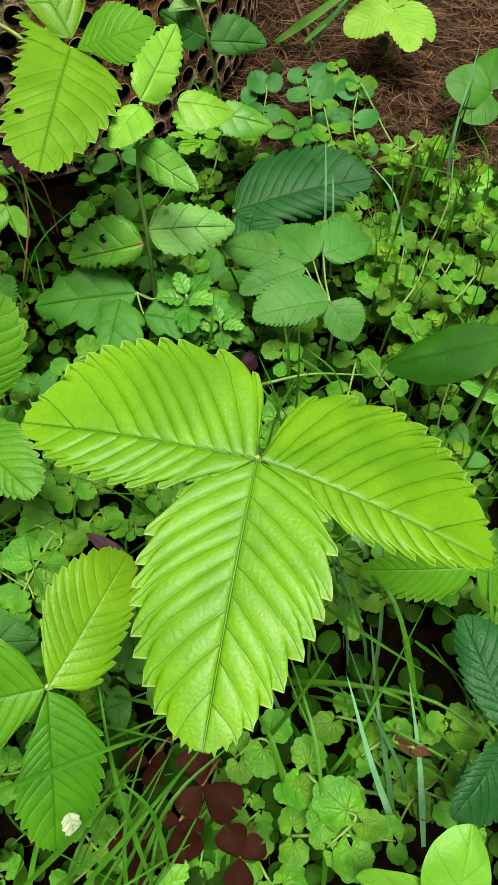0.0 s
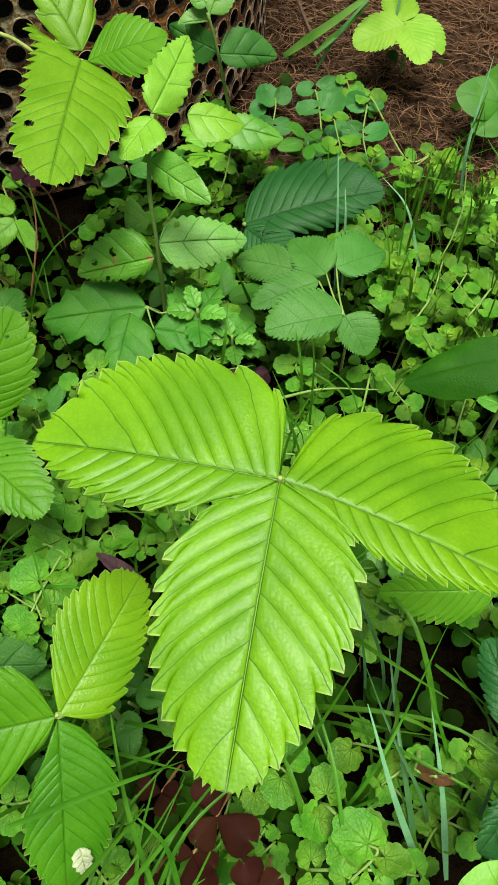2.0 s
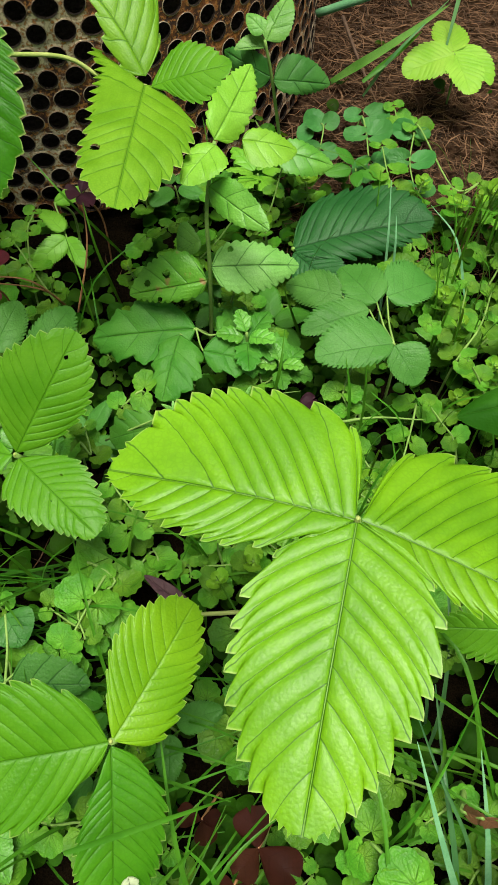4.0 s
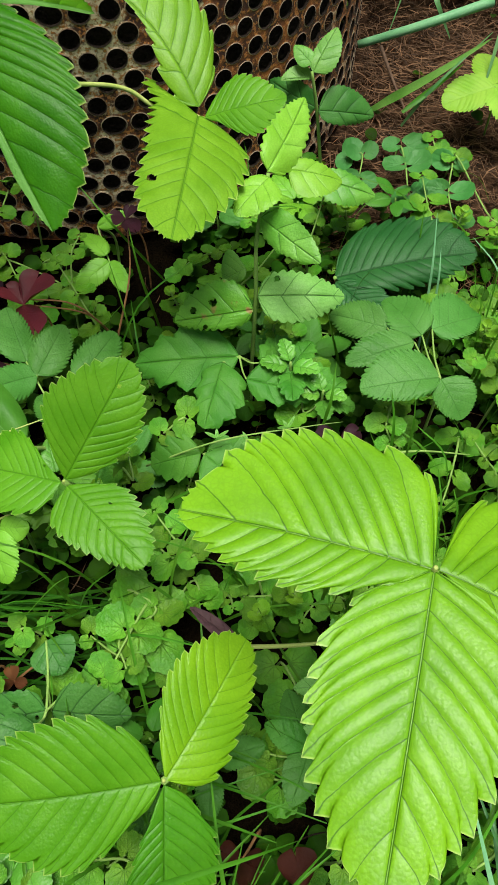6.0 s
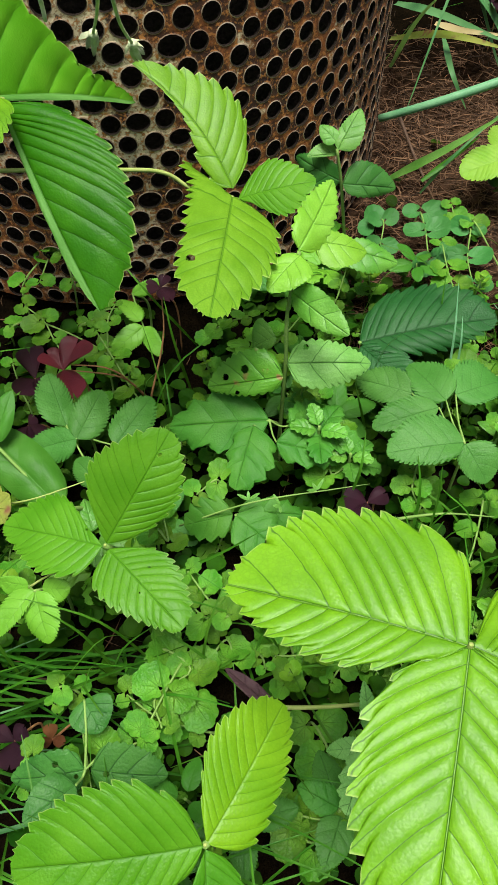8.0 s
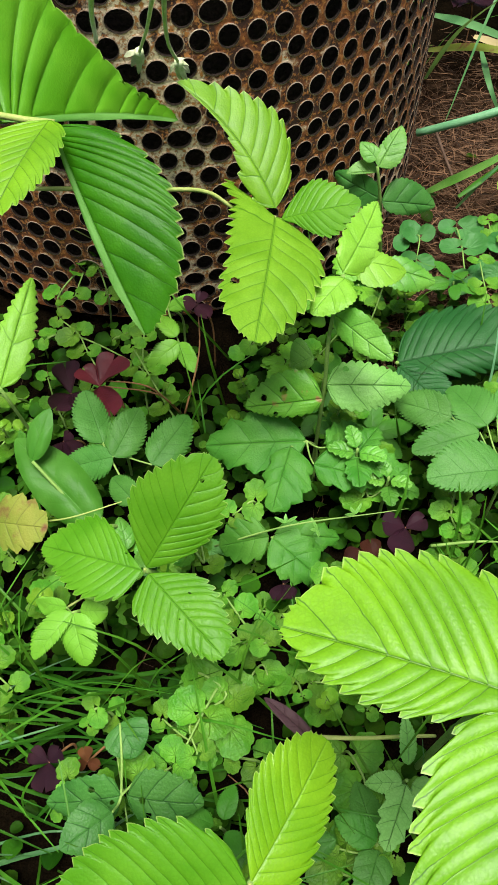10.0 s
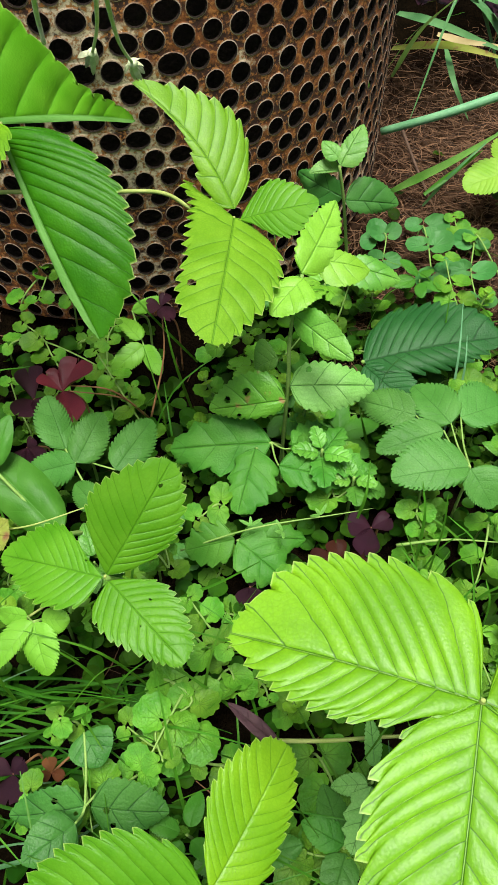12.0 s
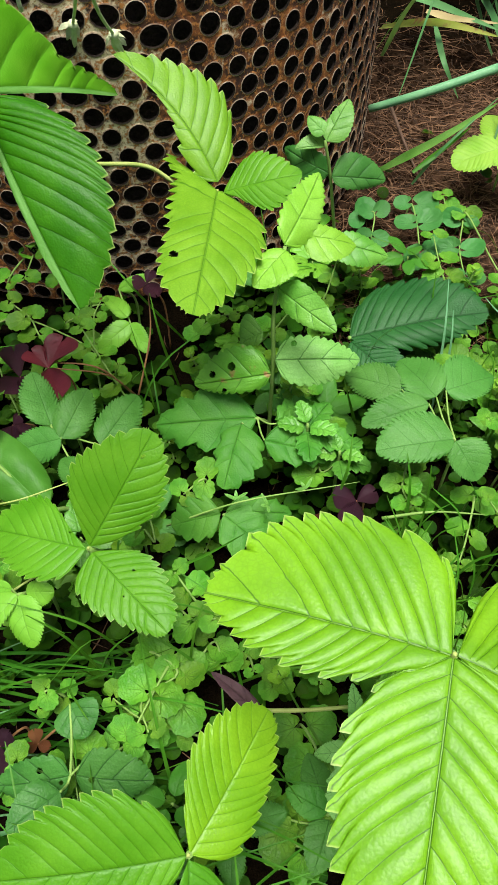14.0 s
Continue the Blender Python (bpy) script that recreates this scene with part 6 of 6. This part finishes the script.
ROUNDS = {
    "green": [round_leaf_mesh("round_leaf", ROUND, (4.5, 5, 4, 5.5, 4.5)[i], 0.25 + 0.12 * (i % 2), i) for i in range(5)],
    "light": [round_leaf_mesh("round_leaf", TIP, 5 + i % 2, 0.2, 20 + i) for i in range(3)],
    "blue": [round_leaf_mesh("round_leaf", BLUE, 5, 0.2 + 0.1 * (i % 2), 9 + i, 0.04) for i in range(4)],
}
TAKEN = []


def vine(pts, tone, size, rng):
    """A creeping stem through the given joints, with a pair of round leaves at each."""
    words = "creeping weed with paired round green leaves on the soil" if tone == "green" else "creeping weed with smooth blue-green round leaves on bare soil"
    pts = [Vector(p) for p in pts]
    nodes, base = len(pts), Vector((pts[0].x, pts[0].y, 0))
    plant = thing("creeping_plant", base, words, "weed", "creeping plants")
    stem(plant, [base - Vector((0.002, 0, 0))] + pts, 0.0005, 0.0003, STEM)
    for i, p in enumerate(pts):
        ahead = (pts[min(i + 1, nodes - 1)] - pts[max(i - 1, 0)]).normalized() if nodes > 1 else Vector((1, 0, 0))
        across = math.atan2(ahead.y, ahead.x) + (math.pi / 2 if i % 2 else rng.uniform(1.1, 2.0))
        for flip in (0, math.pi):
            r = 0.9 * size * rng.uniform(0.7, 1.15) * (0.72 if i == nodes - 1 else 1)
            a = across + flip + rng.uniform(-0.35, 0.35)
            ob = new("round_leaf", rng.choice(ROUNDS[tone]))
            ob.parent = plant
            centre = p - base + Vector((math.cos(a), math.sin(a), 0.12)) * (r * 0.95)
            ob.matrix_basis = Matrix.Translation(centre) @ Matrix.Rotation(0.40 if tone == "blue" else 0.10, 4, "X") @ Euler((rng.uniform(-0.35, 0.30), rng.uniform(-0.35, 0.35), a - math.pi / 2)).to_matrix().to_4x4() @ Matrix.Diagonal((r, r, r, 1))


def creeper(x, y, heading, nodes, tone, low, high, size, rng):
    """A vine that wanders off in a heading and climbs a little."""
    pts, px, py = [], x, y
    for i in range(nodes):
        pts.append((px, py, low + (high - low) * (i / max(nodes - 1, 1)) ** 0.8 + rng.uniform(-0.002, 0.002)))
        heading += rng.uniform(-0.5, 0.5)
        gap = size * rng.uniform(1.5, 2.3)
        px, py = px + gap * math.cos(heading), py + gap * math.sin(heading)
    vine(pts, tone, size, rng)


def bare(x, y):
    """True over the open soil beside the drum."""
    return y > 0.275 + 0.9 * max(0, 0.02 - x) and x > 0.0 and y < 0.75 and (y - 0.30) > -0.35 * (x - 0.0)


def in_drum(x, y, gap=0.0):
    return (x - DRUM.x) ** 2 + (y - DRUM.y) ** 2 < (RADIUS + gap) ** 2


# low plants that stay free of tall creepers: x, y, radius
OPEN = ((-0.078, 0.064, 0.026), (-0.045, 0.175, 0.030), (-0.100, 0.172, 0.022), (0.022, 0.180, 0.030), (-0.040, 0.145, 0.022), (0.032, 0.235, 0.032),
        (-0.100, 0.108, 0.016), (-0.110, 0.200, 0.016), (0.000, 0.148, 0.018), (0.000, 0.015, 0.024), (-0.020, 0.020, 0.020))


def thin_spot(x, y):
    """True over the grassy hollow that few creepers reach."""
    return (x < -0.082 and 0.035 < y < 0.10) or (0.012 < x < 0.085 and y < 0.075) or (-0.075 < x < -0.03 and 0.07 < y < 0.125) or (x < -0.06 and y > 0.225) or (-0.024 < x < 0.012 and 0.040 < y < 0.092)


def open_spot(x, y):
    return any((x - a) ** 2 + (y - b) ** 2 < r * r for a, b, r in OPEN)


def shoot(x, y, height, size, rng):
    """An upright shoot: crossed pairs of small leaves that shrink and lighten to the tip."""
    plant = thing("chickweed_shoot", (x, y, 0), "upright chickweed-like shoot with pale crossed leaf pairs", "weed", "chickweed shoots")
    lean = Vector((rng.uniform(-0.25, 0.25), rng.uniform(-0.25, 0.25), 1))
    stem(plant, [(x, y, 0), (x + 0.5 * lean.x * height, y + 0.5 * lean.y * height, 0.6 * height), (x + lean.x * height, y + lean.y * height, height)], 0.0006, 0.0004, STEM)
    turn = rng.uniform(0, 3.14)
    for i, (f, k) in enumerate(((0.55, 1.0), (0.78, 0.92), (0.92, 0.68), (1.0, 0.42))):
        for flip in (0, math.pi):
            a = turn + i * math.pi / 2 + flip + rng.uniform(-0.2, 0.2)
            r = size * k * rng.uniform(0.85, 1.1)
            ob = new("round_leaf", rng.choice(ROUNDS["light" if i > 1 else "green"]))
            ob.parent = plant
            lift = 0.15 + 0.25 * i
            ob.matrix_basis = Matrix.Translation(lean * (f * height) + Vector((math.cos(a), math.sin(a), lift)) * (0.9 * r)) @ Euler((0.2 + 0.22 * i + rng.uniform(-0.2, 0.2), rng.uniform(-0.25, 0.25), a - math.pi / 2)).to_matrix().to_4x4() @ Matrix.Diagonal((r, r, r, 1))


rng = random.Random(4)
made = 0
while made < 190:
    x, y = rng.uniform(-0.19, 0.15), rng.uniform(-0.02, 0.32)
    if bare(x, y) or in_drum(x, y, 0.004) or (thin_spot(x, y) and rng.random() < 0.8):
        continue
    if any((x - a) ** 2 + (y - b) ** 2 < 0.008**2 for a, b in TAKEN):
        continue
    TAKEN.append((x, y))
    creeper(x, y, rng.uniform(0, 6.28), rng.randint(3, 5), "green", 0.006, 0.009 if open_spot(x, y) else rng.uniform(0.010, 0.042), rng.uniform(0.0028, 0.0052), rng)
    made += 1
vine([(-0.0529, 0.0977, 0.0220), (-0.0574, 0.0869, 0.0240), (-0.0626, 0.0746, 0.0220)], "green", 0.0062, rng)
vine([(-0.0431, 0.1129, 0.0180), (-0.0496, 0.1190, 0.0260), (-0.0546, 0.1246, 0.0280)], "green", 0.0055, rng)
vine([(-0.0856, 0.0872, 0.0160), (-0.0898, 0.0871, 0.0220), (-0.0911, 0.0826, 0.0200)], "green", 0.0036, rng)
vine([(-0.0078, 0.1860, 0.0280), (-0.0076, 0.1677, 0.0240), (0.0022, 0.1741, 0.0280)], "green", 0.0055, rng)
vine([(0.0251, 0.1780, 0.0200), (0.0200, 0.1599, 0.0300), (0.0223, 0.1556, 0.0260)], "green", 0.0050, rng)
vine([(0.0387, 0.2034, 0.0360), (0.0394, 0.2083, 0.0400)], "green", 0.0045, rng)
vine([(0.0462, 0.1614, 0.0220), (0.0416, 0.1448, 0.0240), (0.0388, 0.1362, 0.0200)], "green", 0.0050, rng)
vine([(-0.0663, 0.1380, 0.0300), (-0.0621, 0.1341, 0.0300), (-0.0646, 0.1423, 0.0340)], "green", 0.0048, rng)
vine([(-0.0474, 0.1586, 0.0300), (-0.0549, 0.1537, 0.0280)], "green", 0.0050, rng)
vine([(-0.0505, 0.0880, 0.0180), (-0.0414, 0.1050, 0.0200), (-0.0374, 0.0991, 0.0200)], "green", 0.0060, rng)
vine([(-0.0123, 0.0835, 0.0120), (-0.0074, 0.0740, 0.0140), (-0.0107, 0.0649, 0.0140), (-0.0031, 0.0675, 0.0200)], "green", 0.0055, rng)
vine([(-0.0185, 0.0562, 0.0120), (-0.0122, 0.0510, 0.0140), (-0.0000, 0.0568, 0.0180)], "green", 0.0055, rng)
vine([(0.0134, 0.1368, 0.0200), (0.0247, 0.1407, 0.0220), (0.0316, 0.1298, 0.0200)], "green", 0.0050, rng)
vine([(-0.1459, 0.2619, 0.0220), (-0.1351, 0.2739, 0.0300), (-0.1346, 0.2558, 0.0300)], "green", 0.0050, rng)
vine([(-0.1234, 0.2647, 0.0220), (-0.1268, 0.2697, 0.0340), (-0.1320, 0.2727, 0.0360)], "green", 0.0046, rng)
vine([(-0.1497, 0.2452, 0.0120), (-0.1359, 0.2455, 0.0160), (-0.1059, 0.2322, 0.0140), (-0.0959, 0.2185, 0.0160)], "green", 0.0045, rng)
vine([(0.0133, 0.3313, 0.0080), (0.0198, 0.3288, 0.0120), (0.0179, 0.3118, 0.0100)], "blue", 0.0066, rng)
vine([(0.0398, 0.3415, 0.0080), (0.0403, 0.3210, 0.0120), (0.0413, 0.3004, 0.0120), (0.0526, 0.3116, 0.0080)], "blue", 0.0066, rng)
vine([(0.0643, 0.3291, 0.0080), (0.0597, 0.3055, 0.0100), (0.0601, 0.2860, 0.0100)], "blue", 0.0066, rng)
vine([(0.0694, 0.3318, 0.0060), (0.0582, 0.3377, 0.0080), (0.0551, 0.3438, 0.0120)], "green", 0.0045, rng)
vine([(0.0661, 0.3323, 0.0100), (0.0767, 0.2850, 0.0120), (0.0887, 0.2886, 0.0120), (0.0722, 0.2716, 0.0140)], "green", 0.0041, rng)
vine([(0.0026, 0.0321, 0.0300), (0.0099, 0.0356, 0.0340), (0.0165, 0.0237, 0.0360)], "green", 0.0051, rng)
vine([(0.0195, 0.0274, 0.0360), (0.0270, 0.0198, 0.0380), (0.0306, 0.0173, 0.0400), (0.0239, 0.0115, 0.0360)], "green", 0.0056, rng)
vine([(0.0163, 0.0139, 0.0300), (0.0295, 0.0138, 0.0360), (0.0408, 0.0123, 0.0320)], "green", 0.0054, rng)
vine([(0.0569, 0.0378, 0.0300), (0.0568, 0.0387, 0.0340)], "green", 0.0051, rng)
vine([(0.0308, 0.0424, 0.0200), (0.0418, 0.0372, 0.0260), (0.0353, 0.0318, 0.0260)], "green", 0.0045, rng)
vine([(-0.0605, 0.1005, 0.0220), (-0.0505, 0.0940, 0.0240), (-0.0604, 0.0858, 0.0220), (-0.0570, 0.0765, 0.0240)], "green", 0.0049, rng)
vine([(0.0861, 0.1842, 0.0300), (0.0932, 0.1929, 0.0320), (0.0812, 0.1791, 0.0300)], "green", 0.0045, rng)
vine([(0.0614, 0.1775, 0.0260), (0.0704, 0.1898, 0.0300), (0.0769, 0.2062, 0.0300)], "green", 0.0045, rng)

rng = random.Random(77)
made = 0
while made < 58:
    x, y = rng.uniform(-0.15, 0.11), rng.uniform(0.0, 0.29)
    if bare(x, y) or in_drum(x, y, 0.006) or open_spot(x, y) or thin_spot(x, y):
        continue
    shoot(x, y, rng.uniform(0.012, 0.036), rng.uniform(0.0028, 0.0046), rng)
    made += 1

# ---- small oval-leaved weeds ----


def oval_weed(x, y, height, size, rng):
    """A low rosette of oval toothed leaves."""
    p = thing("oval_weed", (x, y, 0), "low weed with oval toothed green leaves among creepers", "weed", "oval weeds")
    n, turn = rng.randint(4, 6), rng.uniform(0, 6.28)
    kind, paint = rng.choice((("elder", ELDER), ("mint", MINT), ("lobed", FRESH), ("elder", BROAD)))
    top = Vector((x, y, height * 0.8))
    stem(p, [(x, y, 0), (x + 0.001, y, height * 0.4), top], 0.0006, 0.0004, STEM)
    for k in range(n):
        a = turn + 6.283 * k / n + rng.uniform(-0.3, 0.3)
        l = size * rng.uniform(0.75, 1.15)
        d = Vector((math.cos(a), math.sin(a), rng.uniform(-0.15, 0.35)))
        b = top + d * 0.002
        blade(p, kind, b, b + d * l, d.cross(Vector((0, 0, 1))) + Vector((0, 0, rng.uniform(-0.3, 0.3))), l * 0.33, l * 0.33, paint, name="leaf")


def crinkled_tuft(x, y, z, size, seed):
    """A tight tuft of small crinkled, lobed leaves."""
    rng = random.Random(seed)
    p = thing("crinkled_weed", (x, y, 0), "tight tuft of crinkled bright green lobed leaves", "weed", "crinkled weeds")
    stem(p, [(x, y, 0), (x, y, 0.6 * z), (x, y, z)], 0.0007, 0.0005, STEM)
    for k in range(7):
        a = 2.4 * k + rng.uniform(-0.2, 0.2)
        l = size * (1.0 - 0.06 * k) * rng.uniform(0.85, 1.1)
        d = Vector((math.cos(a), math.sin(a), -0.15 + 0.09 * k))
        b = Vector((x, y, z - 0.006 + 0.0008 * k)) + d * 0.001
        blade(p, "lobed", b, b + d * l, d.cross(Vector((0, 0, 1))), l * 0.42, l * 0.42, LOBE if k < 4 else MINT, fine=True, name="leaf", crease=1.8, cup=(0.3, 0.3))


crinkled_tuft(-0.0130, 0.1770, 0.040, 0.0145, 1)
crinkled_tuft(-0.0015, 0.1700, 0.034, 0.0110, 3)

rng = random.Random(21)
spots = 0
while spots < 46:
    x, y = rng.uniform(-0.15, 0.12), rng.uniform(-0.02, 0.30)
    if bare(x, y) or in_drum(x, y, 0.01) or open_spot(x, y) or thin_spot(x, y):
        continue
    oval_weed(x, y, rng.uniform(0.008, 0.026), rng.uniform(0.009, 0.016), rng)
    spots += 1

# ---- low cover, grass and litter ----


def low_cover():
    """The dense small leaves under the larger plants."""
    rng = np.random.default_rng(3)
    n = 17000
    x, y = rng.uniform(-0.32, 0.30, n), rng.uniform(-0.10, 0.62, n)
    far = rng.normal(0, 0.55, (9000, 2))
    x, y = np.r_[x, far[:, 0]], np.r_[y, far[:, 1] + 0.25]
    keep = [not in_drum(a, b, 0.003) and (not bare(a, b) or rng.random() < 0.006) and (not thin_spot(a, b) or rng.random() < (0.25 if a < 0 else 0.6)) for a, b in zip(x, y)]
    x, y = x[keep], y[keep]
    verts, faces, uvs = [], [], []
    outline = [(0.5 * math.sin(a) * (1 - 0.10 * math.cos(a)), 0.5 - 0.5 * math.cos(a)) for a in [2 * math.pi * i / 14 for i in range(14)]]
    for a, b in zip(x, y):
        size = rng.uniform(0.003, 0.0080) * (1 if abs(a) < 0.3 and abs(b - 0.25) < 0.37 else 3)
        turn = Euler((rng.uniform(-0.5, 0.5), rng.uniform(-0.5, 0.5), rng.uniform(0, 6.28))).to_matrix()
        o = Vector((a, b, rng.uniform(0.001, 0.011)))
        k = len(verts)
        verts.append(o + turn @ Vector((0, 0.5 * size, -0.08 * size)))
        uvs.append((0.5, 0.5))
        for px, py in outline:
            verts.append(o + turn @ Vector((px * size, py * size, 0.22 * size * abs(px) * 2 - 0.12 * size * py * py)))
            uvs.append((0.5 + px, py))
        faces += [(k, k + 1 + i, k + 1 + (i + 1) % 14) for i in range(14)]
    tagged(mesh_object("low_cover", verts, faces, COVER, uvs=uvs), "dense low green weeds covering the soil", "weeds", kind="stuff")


def fine_grass():
    rng = random.Random(8)
    verts, faces, uvs = [], [], []
    for i in range(760):
        if i % 3 == 0:
            x, y = rng.uniform(0.0, 0.12), rng.uniform(0.10, 0.26)
        elif i % 3 == 1:
            x, y = rng.uniform(-0.14, -0.02), rng.uniform(0.02, 0.12)
        else:
            x, y = rng.uniform(-0.28, 0.26), rng.uniform(-0.08, 0.55)
        if in_drum(x, y, 0.004) or open_spot(x, y) or (bare(x, y) and rng.random() < 0.9) or (thin_spot(x, y) and rng.random() < 0.6):
            continue
        a, h, l = rng.uniform(0, 6.28), rng.uniform(0.012, 0.05), rng.uniform(0.008, 0.055)
        if i % 3 == 0:
            h, l = rng.uniform(0.03, 0.065), rng.uniform(0.004, 0.02)
        p = [Vector((x, y, 0.0)), Vector((x + 0.4 * l * math.cos(a), y + 0.4 * l * math.sin(a), 0.75 * h)), Vector((x + l * math.cos(a), y + l * math.sin(a), h))]
        v, f, u = ribbon_data(p, rng.uniform(0.0004, 0.0010), 4, 0.4, rng.uniform(-1, 1))
        k = len(verts)
        verts += v
        uvs += u
        faces += [tuple(j + k for j in q) for q in f]
    tagged(mesh_object("fine_grass", verts, faces, GRASS, uvs=uvs), "thin green grass blades growing between the weeds", "grass", kind="stuff")


def litter():
    rng = random.Random(12)
    verts, faces = [], []
    for i in range(26000):
        x, y = (rng.uniform(0.0, 0.30), rng.uniform(0.24, 0.75)) if i % 60 else (rng.uniform(-0.25, 0.25), rng.uniform(-0.05, 0.5))
        if in_drum(x, y, 0.003) or rng.random() < (y - 0.42) / 0.16:
            continue
        a, l, w = rng.uniform(0, 6.28), rng.uniform(0.005, 0.014) + (0.015 * rng.random() if rng.random() < 0.12 else 0), rng.uniform(0.00008, 0.00026) * (1.7 if rng.random() < 0.1 else 1)
        z, bend = ground_height(x, y) + rng.uniform(0.0005, 0.006), rng.uniform(-0.15, 0.15) * l
        d, e = Vector((math.cos(a), math.sin(a), rng.uniform(-0.15, 0.15))), Vector((-math.sin(a), math.cos(a), 0))
        k = len(verts)
        for f, s in ((0, 0.5), (0.5, 1.0), (1.0, 0.3)):
            c = Vector((x, y, z)) + d * (l * f) + e * (bend * 4 * f * (1 - f))
            verts += [c - e * (w * s), c + Vector((0, 0, w * s * 1.4)), c + e * (w * s)]
        faces += [(k, k + 1, k + 4, k + 3), (k + 1, k + 2, k + 5, k + 4), (k + 3, k + 4, k + 7, k + 6), (k + 4, k + 5, k + 8, k + 7)]
    tagged(mesh_object("needle_litter", verts, faces, NEEDLE), "dry brown needles and straw lying on the soil", "litter", kind="stuff")


def grass_bed(name, label, material, patches, seed):
    """Long thin blades lying much the same way over a patch of weeds."""
    rng = random.Random(seed)
    verts, faces, uvs = [], [], []
    for x0, x1, y0, y1, count, turn, lift, reach in patches:
        for i in range(count):
            x, y = rng.uniform(x0, x1), rng.uniform(y0, y1)
            a, l, h = turn + rng.gauss(0, 0.28), reach * rng.uniform(0.6, 1.25), lift * rng.uniform(0.5, 1.2)
            d, e = Vector((math.cos(a), math.sin(a), 0)), Vector((-math.sin(a), math.cos(a), 0))
            o, sway = Vector((x, y, 0)), rng.uniform(-0.12, 0.12) * l
            p = [o, o + d * (0.22 * l) + e * (0.4 * sway) + Vector((0, 0, 0.7 * h)), o + d * (0.6 * l) + e * sway + Vector((0, 0, h)), o + d * l + e * (0.3 * sway) + Vector((0, 0, h * rng.uniform(0.55, 1.0)))]
            v, f, u = ribbon_data(p, rng.uniform(0.0006, 0.0016), 5, 0.45, rng.uniform(-0.8, 0.8))
            k = len(verts)
            verts += v
            uvs += u
            faces += [tuple(j + k for j in q) for q in f]
    tagged(mesh_object(name, verts, faces, material, uvs=uvs), label, "grass", kind="stuff")


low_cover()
grass_bed("green_grass", "long thin green grass blades lying over the weeds", GRASS,
          ((0.010, 0.080, -0.02, 0.06, 16, 1.9, 0.040, 0.05), (0.000, 0.060, 0.02, 0.06, 9, -0.6, 0.035, 0.05), (-0.06, -0.02, -0.03, 0.01, 18, 1.0, 0.04, 0.05)), 5)
# the hollow's shade is put into the colour of these blades
grass_bed("dark_grass", "grass blades lying flat in the hollow, coloured dark green for its shade", LANCE, ((-0.160, -0.105, 0.060, 0.105, 34, 0.0, 0.013, 0.070),), 15)
grass_bed("bluish_grass", "thin blue-green grass blades between the weeds", BLADE,
          ((-0.160, -0.115, 0.030, 0.075, 7, 0.35, 0.012, 0.060), (0.020, 0.070, 0.0, 0.06, 7, 1.8, 0.045, 0.05)), 6)
fine_grass()
litter()


def strap_tuft():
    """Many strap leaves of the plants beyond the bare soil."""
    rng = random.Random(31)
    plant = thing("strap_leaf_plant", (0.17, 0.52, 0), "tuft of blue-green strap leaves beyond the bare soil", "plant")
    for i in range(26):
        a, l = rng.uniform(1.6, 4.6), rng.uniform(0.10, 0.24)
        x, y = 0.15 + rng.uniform(-0.05, 0.06), 0.50 + rng.uniform(-0.03, 0.08)
        d = Vector((math.cos(a), math.sin(a), 0))
        o = Vector((x, y, 0.0))
        h = rng.uniform(0.04, 0.12)
        strap(plant, [o, o + d * (0.35 * l) + Vector((0, 0, h)), o + d * (0.75 * l) + Vector((0, 0, h * 0.9)), o + d * l + Vector((0, 0, h * 0.35))], rng.uniform(0.0022, 0.0050), STRAP)


strap_tuft()
